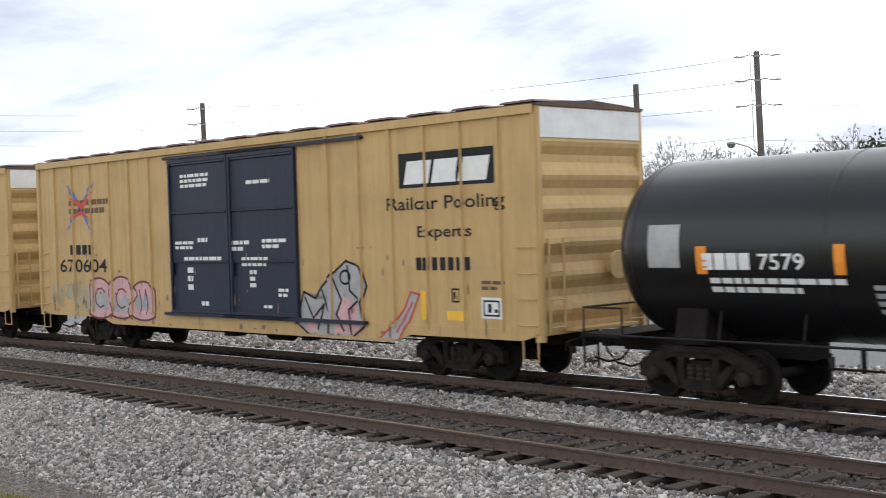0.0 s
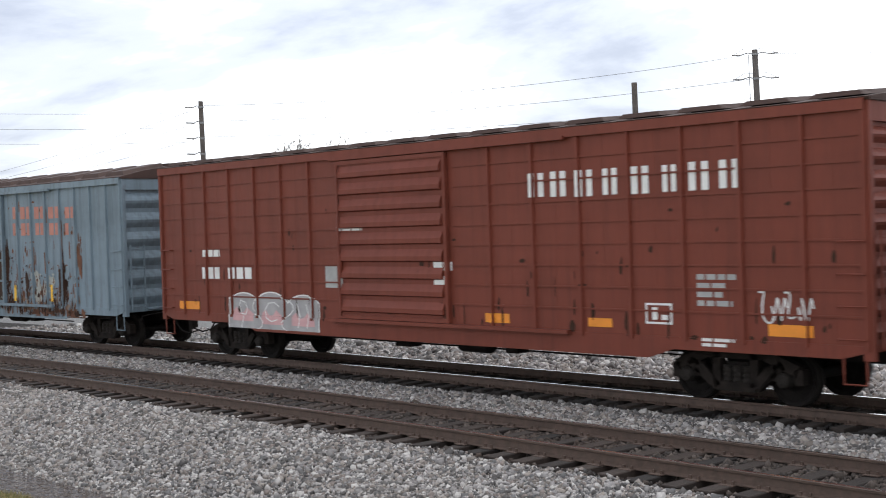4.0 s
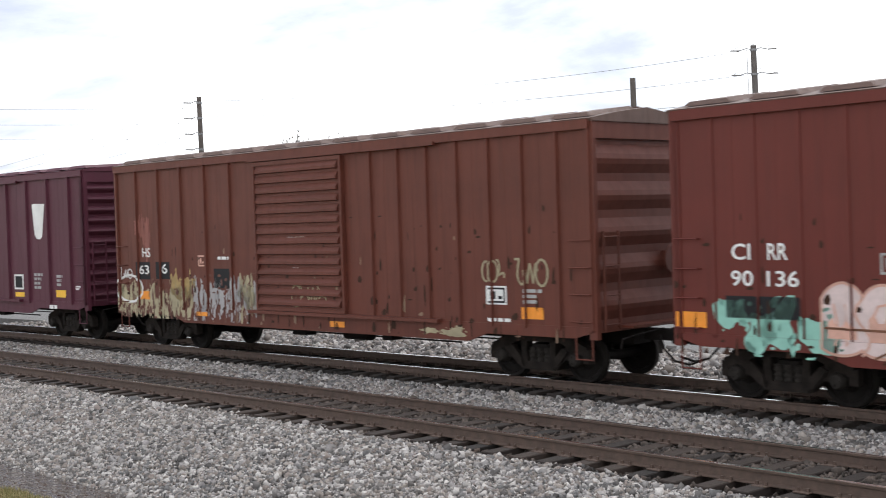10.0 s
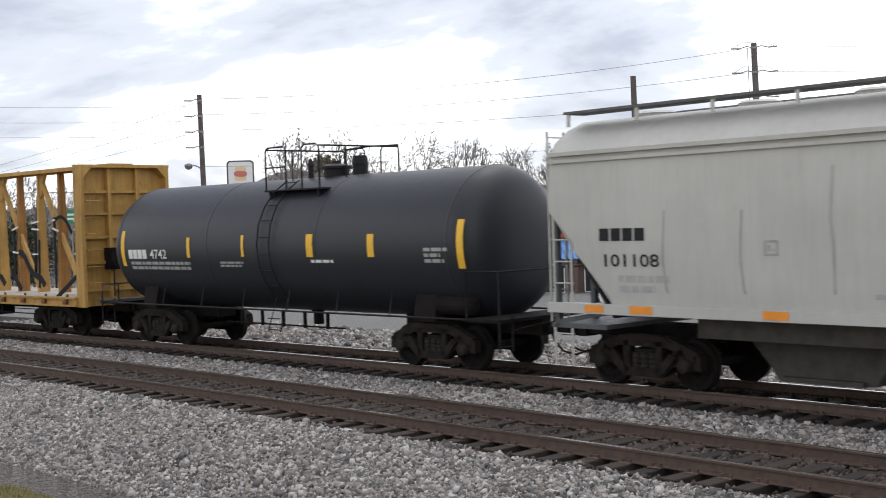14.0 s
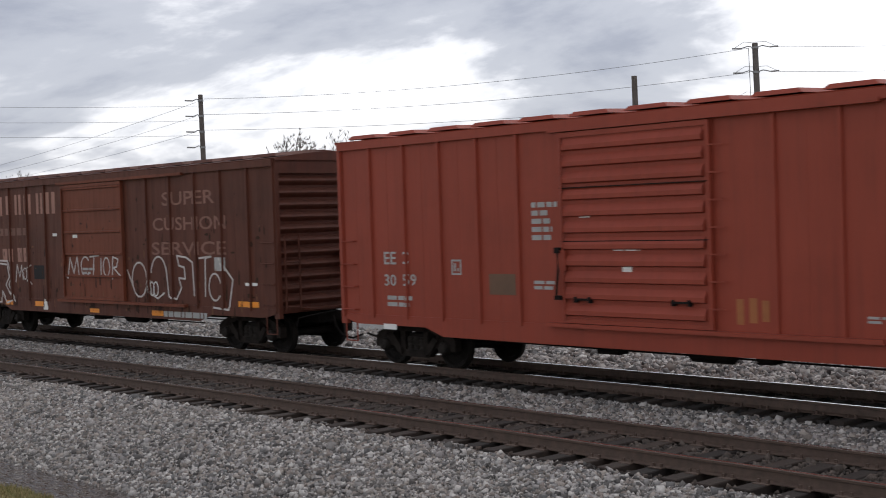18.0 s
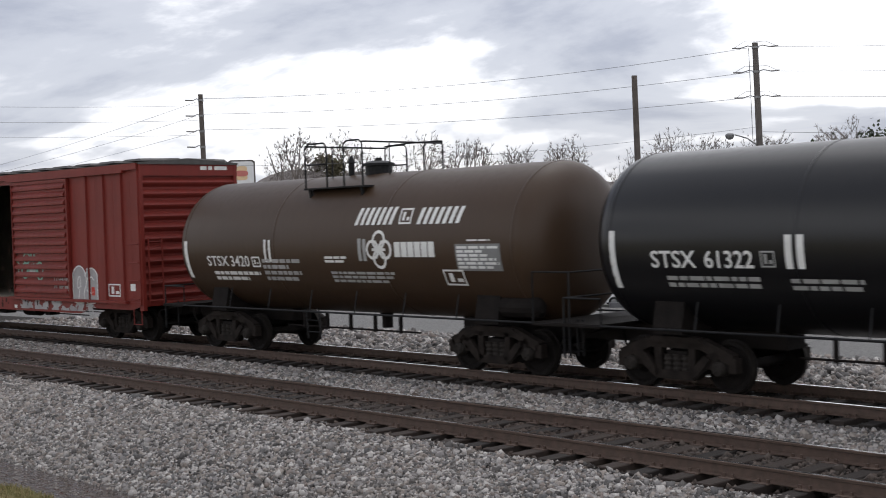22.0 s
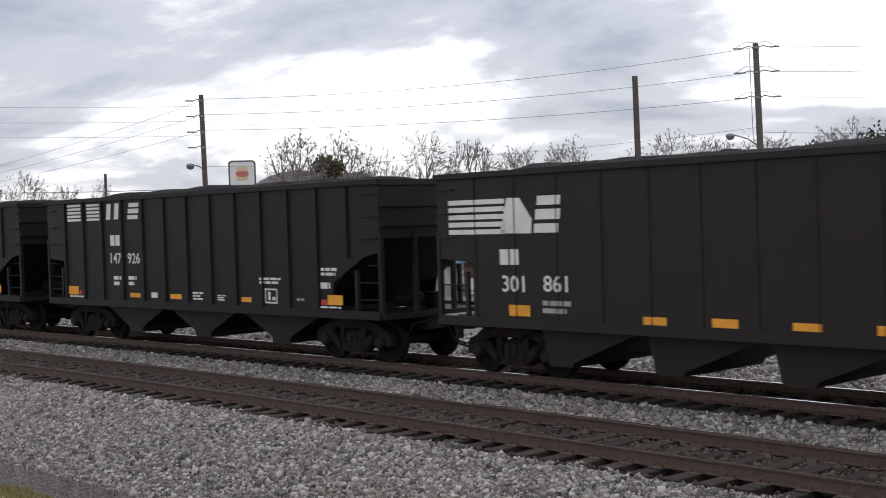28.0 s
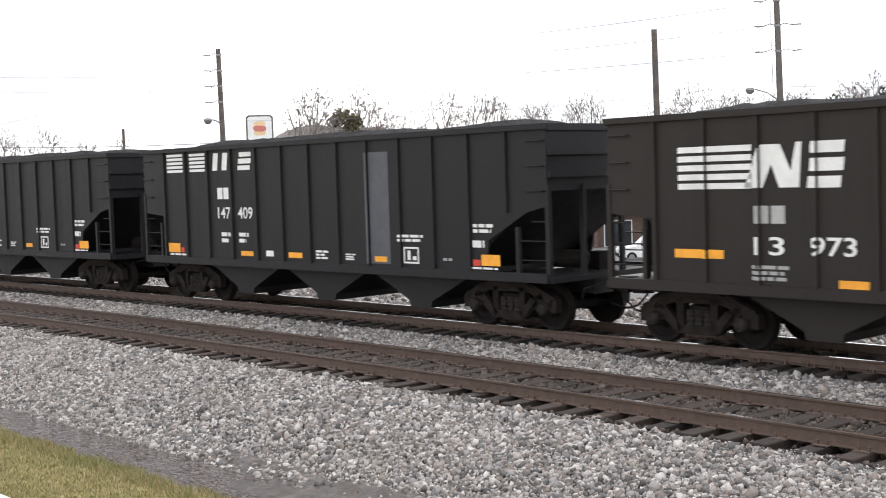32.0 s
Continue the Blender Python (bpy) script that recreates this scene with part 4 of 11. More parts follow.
def covered_hopper(name, label, s_mid, half, mat, sill_mat, roof_top=4.62, belt=3.92, bays=3, bay_mat=None, sill=(0.92, 1.22), flush=False):
    """A covered hopper: rounded sides, sloped ends, roof hatches and walkway, outlet bays below the sill."""
    car = thing(name, label, "hopper car", "freight cars of the train")
    s0, s1 = sill
    sec = ([(-1.51, s1), (-1.535, s1 + 0.1)] if flush else [(-1.25, s1), (-1.46, s1 + 0.23)]) + [(-1.54, 1.9), (-1.57, 2.5), (-1.56, 3.1), (-1.53, 3.6), (-1.49, belt), (-1.30, belt + 0.22), (-1.0, roof_top - 0.22), (-0.6, roof_top - 0.06), (0, roof_top)]
    sec = sec + [(-y, z) for y, z in sec[-2::-1]]
    bm = bmesh.new()
    rings = []
    for x, zmin in ((-half, 3.0), (-half + 0.55, 2.3), (-half + 1.35, s1), (-half * 0.5, s1), (0, s1), (half * 0.5, s1), (half - 1.35, s1), (half - 0.55, 2.3), (half, 3.0)):
        rings.append([bm.verts.new((x, y * (1.0 if z >= zmin else 0.98), max(z, zmin))) for y, z in sec])
    n = len(sec)
    for a, b in zip(rings, rings[1:]):
        for i in range(n):
            bm.faces.new((a[i], a[(i + 1) % n], b[(i + 1) % n], b[i]))
    bm.faces.new(rings[0][::-1])
    bm.faces.new(rings[-1])
    bm.normal_update()
    shell = mesh_of("hopper_body", bm, mat, True)
    shell.set_sharp_from_angle(angle=radians(28))
    part("hopper_body", shell, None, car)
    for s in (-1, 1):
        bm = bmesh.new()
        prism(bm, [(s * (half - 0.02), 2.98), (s * (half - 0.06), 2.98), (s * (half - 1.40), 1.24), (s * (half - 1.36), 1.20)], -1.49, 1.49, "y")
        part("slope_sheet", bm, M["black_steel"], car, "black sloped end sheet")
        bm = bmesh.new()
        prism(bm, [(s * (half - 0.14), 1.04), (s * (half - 0.14), 2.86), (s * (half - 1.28), 1.26), (s * (half - 1.28), 1.04)], 0.9, 0.98, "y")
        part("end_web", bm, M["black_steel"], car, "black web of the end bay")
    for y in (-1, 1):
        a, b = sorted((y * 1.49, y * 1.58))
        part("top_chord", boxes([(-half + 0.02, half - 0.02, a, b, belt - 0.05, belt + 0.02)]), mat, car)
        a, b = sorted((y * 1.49, y * 1.56))
        part("side_rib", boxes([(-half + 0.02, half - 0.02, a, b, belt - 0.17, belt - 0.11)]), mat, car)
    for y in (-1, 1):
        bm = bmesh.new()
        a, b = sorted((y * 1.38, y * 1.60))
        box(bm, -half - 0.05, half + 0.05, a, b, s0, s1)
        if not flush:
            a, b = sorted((y * 1.44, y * 1.66))
            box(bm, -half - 0.05, half + 0.05, a, b, s1 - 0.02, s1 + 0.04)
        part("side_sill", bm, sill_mat, car)
    for s in (-1, 1):
        bm = bmesh.new()
        for y in (-1.45, -0.5, 0.5, 1.45):
            beam(bm, (s * (half - 0.08), y, 1.0), (s * (half - 0.08), y, 3.1), 0.10, 0.10, (0, 1, 0))
        for y in (-1.45, 1.45):
            beam(bm, (s * (half - 0.1), y, 1.1), (s * (half - 1.3), y, 1.3), 0.08, 0.08)
        box(bm, min(s * (half - 1.2), s * (half + 0.05)), max(s * (half - 1.2), s * (half + 0.05)), -1.5, 1.5, 1.0, 1.08)
        part("end_frame", bm, M["end_grey"], car, "dirty grey end frame")
        bm = bmesh.new()
        box(bm, min(s * (half - 2.2), s * half), max(s * (half - 2.2), s * half), -0.26, 0.26, 0.68, 1.0)
        lathe(bm, [(0.1, -0.4), (0.2, -0.33), (0.2, 0.33), (0.1, 0.4)], 12, "x", (s * (half - 0.7), 0.4, 1.35))
        part("stub_sill", bm, M["grime"], car)
        truck(car, s * (half - 1.6))
        end_ladder(car, s * (half + 0.04), -1.5, -1.08, 1.2, belt + 0.3, 8, sill_mat)
        ladder(car, s * (half - 0.25) - 0.2, s * (half - 0.25) + 0.2, 1.4, 2.9, -1.5, 5, sill_mat)
        ladder(car, s * (half - 0.25) - 0.2, s * (half - 0.25) + 0.2, 0.45, 0.9, -1.52, 2, sill_mat, "stirrup_step")
    k0, k1 = -half + 2.75, half - 2.75
    w = (k1 - k0) / bays
    for i in range(bays):
        a, b = k0 + w * i, k0 + w * (i + 1)
        c = (a + b) / 2
        bm = bmesh.new()
        prism(bm, [(a, s1 + 0.02), (b, s1 + 0.02), (b, 0.90), (a, 0.90)], -1.05, 1.05, "y")
        prism(bm, [(b - 0.55, 0.92), (c + 0.95, 0.42), (c + 0.85, 0.25), (c - 0.85, 0.25), (c - 0.95, 0.42), (a + 0.55, 0.92)], -0.48, 0.48, "y")
        box(bm, c - 0.7, c + 0.7, -0.62, 0.62, 0.24, 0.32)
        part("outlet_bay", bm, bay_mat or M["grime"], car)
    bm = bmesh.new()
    zt = roof_top + 0.05
    for y in (-0.95, 0.95):
        box(bm, -half + 0.1, half - 0.1, y - 0.27, y + 0.27, zt, zt + 0.045)
    part("roof_walk", bm, M["walk_steel"], car)
    m = int(half * 2 / 1.45)
    for i in range(m + 1):
        x = -half + 0.2 + (2 * half - 0.4) * i / m
        for y in (-1, 1):
            bm = bmesh.new()
            beam(bm, (x, y * 1.19, zt), (x, y * 1.20, zt - 0.22), 0.035, 0.06, (1, 0, 0))
            part("walk_support", bm, mat, car)
    for i in range(8):
        x = -half * 0.86 + half * 1.72 * i / 7
        bm = bmesh.new()
        lathe(bm, [(0.34, roof_top - 0.05), (0.34, roof_top + 0.01), (0.37, roof_top + 0.02), (0.30, roof_top + 0.06)], 14, "z", (x, 0, 0))
        part("roof_hatch", bm, mat, car)
    couplers(car, half - 0.1)
    CARS.append((car, s_mid))
    return car


def coal_heap(half, rim, seed):
    bm = bmesh.new()
    nx, ny = 70, 12
    noise.seed_set(seed)
    grid = []
    for i in range(nx + 1):
        x = -half + 0.12 + (2 * half - 0.24) * i / nx
        row = []
        for j in range(ny + 1):
            y = -1.4 + 2.8 * j / ny
            u = abs(y) / 1.4
            v = max(0.0, (abs(x) - (half - 1.6)) / 1.6)
            h = 0.30 * (1 - u ** 2.2) * (1 - v) + 0.10 * noise.noise(Vector((x * 0.55, y * 0.7, seed))) + 0.06 * noise.noise(Vector((x * 4, y * 4, seed)))
            row.append(bm.verts.new((x, y, rim - 0.10 + h)))
        grid.append(row)
    for a, b in zip(grid, grid[1:]):
        for j in range(ny):
            bm.faces.new((a[j], b[j], b[j + 1], a[j + 1]))
    return mesh_of("coal", bm, M["coal"])


def open_hopper(name, label, s_mid, half, mat, posts=11, rim=3.74, bays=3, coal_seed=1, cut=1.5, smooth_side=False, sawtooth=False):
    """An open-topped coal hopper: posted sides, sloped ends over open end frames, outlet bays, heaped coal."""
    car = thing(name, label, "hopper car", "freight cars of the train")
    side = 1.52
    bm = bmesh.new()
    for y in (-1, 1):
        a, b = sorted((y * (side - 0.04), y * side))
        prism(bm, [(-half, 2.20), (-half + 0.94, 2.12), (-half + 0.94, 1.08), (half - cut, 1.08), (half - cut + 0.12, 1.70), (half - 0.5, 2.22), (half, 2.33), (half, rim), (-half, rim)], a, b, "y")
    part("side_sheet", bm, mat, car)
    for y in (-1, 1):
        a, b = sorted((y * (side - 0.06), y * (side + 0.07)))
        part("top_chord", boxes([(-half - 0.05, half + 0.05, a, b, rim - 0.04, rim + 0.06)]), mat, car)
        part("side_sill", boxes([(-half, half, *sorted((y * (side - 0.06), y * (side + 0.05))), 0.95, 1.12)]), mat, car)
    for s in (-1, 1):
        part("end_chord", boxes([(s * half - 0.06, s * half + 0.06, -side, side, rim - 0.06, rim + 0.06)]), mat, car)
    for s in (-1, 1):
        bm = bmesh.new()
        x = s * half
        box(bm, min(x, x - s * 0.05), max(x, x - s * 0.05), -side + 0.04, side - 0.04, 2.6, rim)
        v = [bm.verts.new(p) for p in ((x - s * 0.03, -side + 0.04, 2.62), (x - s * 0.03, side - 0.04, 2.62), (x - s * 2.3, side - 0.04, 1.1), (x - s * 2.3, -side + 0.04, 1.1))]
        u = [bm.verts.new(p) for p in ((x - s * 0.08, -side + 0.04, 2.62), (x - s * 0.08, side - 0.04, 2.62), (x - s * 2.36, side - 0.04, 1.1), (x - s * 2.36, -side + 0.04, 1.1))]
        bm.faces.new(v)
        bm.faces.new(u[::-1])
        for k in range(4):
            bm.faces.new((v[k], v[(k + 1) % 4], u[(k + 1) % 4], u[k]))
        for z in (2.9, 3.3):
            part("end_rib", boxes([(min(x, x + s * 0.07), max(x, x + s * 0.07), -side + 0.02, side - 0.02, z - 0.06, z + 0.06)]), mat, car)
        part("end_sheet", bm, mat, car)
    for s in (-1, 1):
        bm = bmesh.new()
        x = s * half
        for y in (-side + 0.03, side - 0.03):
            beam(bm, (x, y, 0.98), (x, y, 2.7), 0.09, 0.09)
            beam(bm, (x - s * 0.75, y, 1.1), (x - s * 0.75, y, 1.95), 0.08, 0.08)
            for z in (1.35, 1.7, 2.05):
                tube(bm, [(x, y, z), (x - s * 0.75 if z < 1.8 else x - s * 0.4, y, z)], 0.014, 5)
        for y in (-0.55, 0.55):
            beam(bm, (x, y, 0.98), (x, y, 2.7), 0.09, 0.09)
        box(bm, min(x - s * 1.4, x + s * 0.1), max(x - s * 1.4, x + s * 0.1), -side, side, 0.95, 1.05)
        box(bm, min(x - s * 2.3, x), max(x - s * 2.3, x), -0.26, 0.26, 0.66, 0.98)
        part("end_frame", bm, mat, car)
        bm = bmesh.new()
        lathe(bm, [(0.1, -0.35), (0.17, -0.3), (0.17, 0.3), (0.1, 0.35)], 12, "x", (s * (half - 0.6), -0.2 * s, 1.3))
        box(bm, s * (half - 0.5) - 0.15, s * (half - 0.5) + 0.15, 0.3, 0.6, 1.05, 1.4)
        part("brake_gear", bm, M["grime"], car)
        truck(car, s * (half - 1.45))
        for z in (2.6, 3.05, 3.5):
            bm = bmesh.new()
            x = s * (half - 0.25)
            tube(bm, [(x - 0.2, -side, z), (x - 0.2, -side - 0.07, z), (x + 0.2, -side - 0.07, z), (x + 0.2, -side, z)], 0.014, 5)
            part("grab_iron", bm, mat, car)
    zones = []
    d, w = (0.055, 0.05) if not smooth_side else (0.02, 0.03)
    shape = [(-w, -side + 0.01), (-w * 0.8, -side - d), (w * 0.8, -side - d), (w, -side + 0.01)]
    long_bm, short_bm = bmesh.new(), bmesh.new()
    prism(long_bm, shape, 1.10, rim - 0.05, "z")
    prism(short_bm, shape, 2.22, rim - 0.05, "z")
    long_post, short_post = mesh_of("side_post", long_bm, mat), mesh_of("side_post", short_bm, mat)
    for i in range(posts):
        x = (-half + 1.0) + (2 * half - 2.0) * i / (posts - 1)
        for r in (0, 180):
            q = part("side_post", long_post if -half + 0.9 < x < half - cut else short_post, None, car)
            q.matrix_basis = pose(x, 0, 0, 0, 0, r)
        zones.append((x - w * 0.8, x + w * 0.8))
    k0, k1 = -half + 2.3, half - 2.3
    w = (k1 - k0) / bays
    for i in range(bays):
        a, b = k0 + w * i, k0 + w * (i + 1)
        c = a + (b - a) * 0.5
        bm = bmesh.new()
        prism(bm, [(a, 1.12), (b, 1.12), (b, 1.0), (c + 0.35, 0.42), (c + 0.30, 0.28), (c - 0.30, 0.28), (c - 0.35, 0.42), (a, 1.0)] if not sawtooth else [(a, 1.12), (b, 1.12), (b, 1.0), (a + 0.75, 0.35), (a + 0.70, 0.26), (a + 0.15, 0.26), (a, 0.9)], -1.15, 1.15, "y")
        part("outlet_bay", bm, mat, car)
    part("coal", coal_heap(half, rim, coal_seed), None, car, "heaped black coal load")
    couplers(car, half + 0.25)
    CARS.append((car, s_mid))
    return car, zones


def centrebeam(name, label, s_mid, half, mat):
    """A centre-beam flat car: deck, tall central truss, posts, diagonals, end bulkheads, loose straps."""
    car = thing(name, label, "flat car", "freight cars of the train")
    low, high = -half - 0.22, half - 0.97
    bm = bmesh.new()
    box(bm, -half, high, -1.42, 1.42, 1.04, 1.12)
    part("deck", bm, plain("worn_pale_deck", (0.42, 0.38, 0.32), 0.85, 0.35, 2.0, 0.3), car, "worn pale deck")
    part("end_platform", boxes([(high + 0.36, half - 0.1, -1.05, 1.05, 1.0, 1.05)]), M["walk_steel"], car, "grey grating beyond the bulkhead")
    for y in (-1, 1):
        bm = bmesh.new()
        box(bm, -half, high, *sorted((y * 1.42, y * 1.48)), 0.90, 1.10)
        box(bm, -half, high, *sorted((y * 1.42, y * 1.55)), 1.08, 1.13)
        box(bm, -half, high, *sorted((y * 1.42, y * 1.54)), 0.87, 0.905)
        part("side_sill", bm, mat, car)
    bm = bmesh.new()
    box(bm, -half - 0.3, high + 0.1, -0.40, 0.40, 4.735, 4.79)
    box(bm, -half - 0.3, high + 0.1, -0.42, -0.37, 4.68, 4.74)
    box(bm, -half - 0.3, high + 0.1, 0.37, 0.42, 4.68, 4.74)
    part("top_chord", bm, mat, car)
    n = 16
    xs = [-9.58 + 1.2165 * i for i in range(n)]
    for i, x in enumerate(xs):
        bm = bmesh.new()
        wide = 0.066 if i % 2 else 0.080
        lo = [bm.verts.new((x + a, b, 1.12)) for a, b in ((-wide, -0.17), (wide, -0.17), (wide, 0.17), (-wide, 0.17))]
        hi = [bm.verts.new((x + a, b, 4.72)) for a, b in ((-wide * 0.8, -0.08), (wide * 0.8, -0.08), (wide * 0.8, 0.08), (-wide * 0.8, 0.08))]
        for k in range(4):
            bm.faces.new((lo[k], lo[(k + 1) % 4], hi[(k + 1) % 4], hi[k]))
        bm.faces.new(lo[::-1])
        bm.faces.new(hi)
        part("truss_post", bm, M["beam_rust"] if i in (2, 4, 8, 10, 12, 14, 15) else mat, car)
    for i in range(0, 7, 2):
        for s in (-1, 1):
            a, b = (xs[i], xs[i + 2]) if s < 0 else (xs[n - 1 - i], xs[n - 3 - i])
            y = -0.10 if s < 0 else -0.02
            bm = bmesh.new()
            beam(bm, (a - s * 0.05, y - 0.05, 1.15), (b + s * 0.04, y, 4.62), 0.15, 0.09)
            part("diagonal", bm, mat, car)
            bm = bmesh.new()
            prism(bm, [(b, 4.70), (b + s * 0.42, 4.70), (b + s * 0.24, 4.40), (b + s * 0.18, 4.05), (b, 3.9)], y - 0.05, y + 0.05, "y")
            part("gusset", bm, mat, car)
    ink = plain("tan_print", (0.26, 0.16, 0.045), 0.7, 0.2, 3.0, 0)
    rng = random.Random(5)
    for s in (-1, 1):
        x = low if s < 0 else high
        bh = part("bulkhead", boxes([(x - 0.04, x + 0.04, -1.42, 1.42, 0.85, 4.68)]), mat, car)
        for y in (-1.37, -0.45, 0.45, 1.37):
            deep = 0.34 if abs(y) > 1 else 0.22
            part("bulkhead_post", boxes([(min(x + s * 0.04, x + s * deep), max(x + s * 0.04, x + s * deep), y - 0.05, y + 0.05, 0.85, 4.66)]), mat, bh)
        part("top_plate", boxes([(min(x - s * 0.02, x + s * 0.34), max(x - s * 0.02, x + s * 0.34), -1.44, 1.44, 4.66, 4.74)]), mat, bh)
        for y in (-1, 1):
            bm = bmesh.new()
            prism(bm, [(y * 1.32, 4.66), (y * 1.32, 4.38), (y * 1.06, 4.66)], x + s * 0.05, x + s * 0.33)
            part("corner_gusset", bm, mat, bh)
        if s > 0:
            bm = bmesh.new()
            lathe(bm, [(0.25, 0.0), (0.28, 0.02), (0.25, 0.04)], 18, "x", (x + 0.40, -0.35, 2.15))
            box(bm, x + 0.1, x + 0.38, -0.62, -0.30, 1.85, 2.45)
            tube(bm, [(x + 0.3, -0.45, 1.9), (x + 0.3, -0.45, 1.1)], 0.02, 5)
            part("hand_brake", bm, M["grime"], bh, "black brake wheel and gear box")
            for z in (1.5, 1.95, 2.4, 2.85, 3.3, 3.75):
                bm = bmesh.new()
                tube(bm, [(x + 0.22, -1.28, z), (x + 0.36, -1.28, z), (x + 0.36, -0.85, z), (x + 0.22, -0.85, z)], 0.014, 5)
                part("grab_iron", bm, mat, bh)
        for z in (1.3, 2.05, 2.75, 3.4, 4.0):
            part("bulkhead_rib", boxes([(min(x + s * 0.04, x + s * 0.17), max(x + s * 0.04, x + s * 0.17), -1.30, 1.30, z - 0.04, z + 0.04)]), mat, bh)
        for prof in ([(x - s * 0.04, 1.12), (x - s * 0.04, 4.66), (x - s * 0.45, 4.66), (x - s * 0.75, 1.12)], ):
            bm = bmesh.new()
            prism(bm, prof, -0.06, 0.06, "y")
            part("gusset", bm, mat, bh)
        bm = bmesh.new()
        beam(bm, (x - s * 0.5, -0.02, 4.6), (xs[0] if s < 0 else xs[-1], -0.02, 1.2), 0.13, 0.09)
        part("diagonal", bm, mat, car)
        face = x - s * 0.045
        bm = bmesh.new()
        for z, y0, y1 in ((4.40, -1.0, 0.0), (4.32, -1.0, -0.1), (4.16, -0.8, -0.3), (4.08, -0.8, -0.2), (3.78, -0.75, -0.25), (3.72, -0.75, -0.2), (2.95, -1.05, 0.0), (2.88, -1.0, -0.1)):
            y = y0
            while y < y1:
                d = rng.uniform(0.06, 0.2)
                box(bm, face - 0.003, face + 0.003, y, min(y1, y + d), z, z + 0.045)
                y += d + 0.03
        for k in range(24):
            box(bm, face - 0.003, face + 0.003, 0.25, 0.25 + rng.uniform(0.3, 0.75), 4.3 - k * 0.1, 4.34 - k * 0.1)
        part("small_print", bm, ink, bh)
        bm = bmesh.new()
        line = [(-0.8, 2.6), (-0.75, 1.9), (-0.55, 1.35), (-0.4, 2.0), (-0.7, 2.5), (-0.3, 2.55), (-0.6, 1.8), (-0.1, 2.1), (-0.35, 2.45), (0.0, 2.6), (-0.25, 1.7), (-0.5, 1.6), (-0.6, 1.15), (-0.62, 1.6), (-0.9, 2.3), (-0.8, 2.62), (-0.2, 2.62)]
        more = [(-0.95, 2.7), (-0.85, 2.1), (-0.7, 2.75), (-0.6, 2.2), (-0.5, 2.72), (-0.45, 1.9), (-0.3, 2.7), (-0.15, 2.2), (0.02, 2.65), (-0.05, 2.0), (-0.3, 1.5), (-0.55, 1.3), (-0.58, 1.12)]
        for p, q in list(zip(line, line[1:])) + list(zip(more, more[1:])):
            beam(bm, (face, p[0], p[1]), (face, q[0], q[1]), 0.035, 0.008, (1, 0, 0))
        part("scrawl", bm, M["black_mark"], bh, "black sprayed scrawl")
        truck(car, -half + 2.1 if s < 0 else 8.7)
    # tie-down straps: bound along the posts, some arms hanging loose
    def ribbon(pts, w=0.06):
        bm = bmesh.new()
        rows_ = []
        for k, q in enumerate(pts):
            d = (pts[min(k + 1, len(pts) - 1)] - pts[max(k - 1, 0)]).normalized()
            sd = d.cross(Vector((0, 1, 0))).normalized() * w
            rows_.append([bm.verts.new(q + sd * e + Vector((0, f, 0))) for e, f in ((-1, -0.012), (1, -0.012), (1, 0.012), (-1, 0.012))])
        for ra, rb in zip(rows_, rows_[1:]):
            for k in range(4):
                bm.faces.new((ra[k], ra[(k + 1) % 4], rb[(k + 1) % 4], rb[k]))
        bm.faces.new(rows_[0][::-1])
        bm.faces.new(rows_[-1])
        part("strap", bm, M["strap"], car, "dark slack tie-down strap")
    for i, x in enumerate(xs):
        z0, z1 = rng.uniform(1.2, 1.9), rng.uniform(3.1, 3.5)
        ribbon([Vector((x - 0.11 + rng.uniform(-0.02, 0.02) + (0.03 * k if i % 4 == 1 else 0), -0.20, z0 + (z1 - z0) * k / 4)) for k in range(5)], 0.05)
        if i % 3 == 1:
            ribbon([Vector((x + 0.12 + 0.02 * k, -0.21, 1.25 + (z1 - 1.7) * k / 4)) for k in range(5)], 0.045)
        # slack ends that arch off the upper band and hang
        if i in (1, 5, 6, 9, 14):
            out, drop = (1.05, 0.7, 1.0, 0.8, 0.9)[i % 5], (0.45, 0.95, 0.3, 0.6, 0.4)[i % 5]
            ribbon([Vector((x + 0.05 + out * u, -0.26, 3.28 + 0.16 * math.sin(u * 3.1) - drop * u * u)) for u in (0, 0.12, 0.25, 0.4, 0.55, 0.7, 0.85, 1.0)], 0.05)
        if i in (0, 4):
            out, drop = rng.uniform(0.35, 0.6), rng.uniform(1.0, 1.7)
            ribbon([Vector((x + 0.05 + out * math.sin(u * 1.7), -0.25, 3.1 + 0.25 * math.sin(u * 3.0) - drop * u * u)) for u in (0, 0.12, 0.25, 0.4, 0.55, 0.7, 0.85, 1.0)], 0.05)
        if i in (0, 3):
            ribbon([Vector((x - 0.1 - 0.45 * math.sin(u * 3.1), -0.26, 2.5 - 1.3 * u)) for u in (0, 0.15, 0.3, 0.45, 0.6, 0.75, 0.9, 1.0)], 0.045)
        # folds that lie slumped towards the deck on the rear half of the car
        if i in (11, 13):
            ribbon([Vector((x - 0.9 + 1.5 * u, -0.30, 2.35 - 1.05 * u + 0.10 * math.sin(u * 9))) for u in (0, 0.12, 0.25, 0.4, 0.55, 0.7, 0.85, 1.0)], 0.09)
            ribbon([Vector((x - 1.3 + 0.55 * u, -0.34, 1.75 - 0.55 * u)) for u in (0, 0.25, 0.5, 0.75, 1.0)], 0.08)
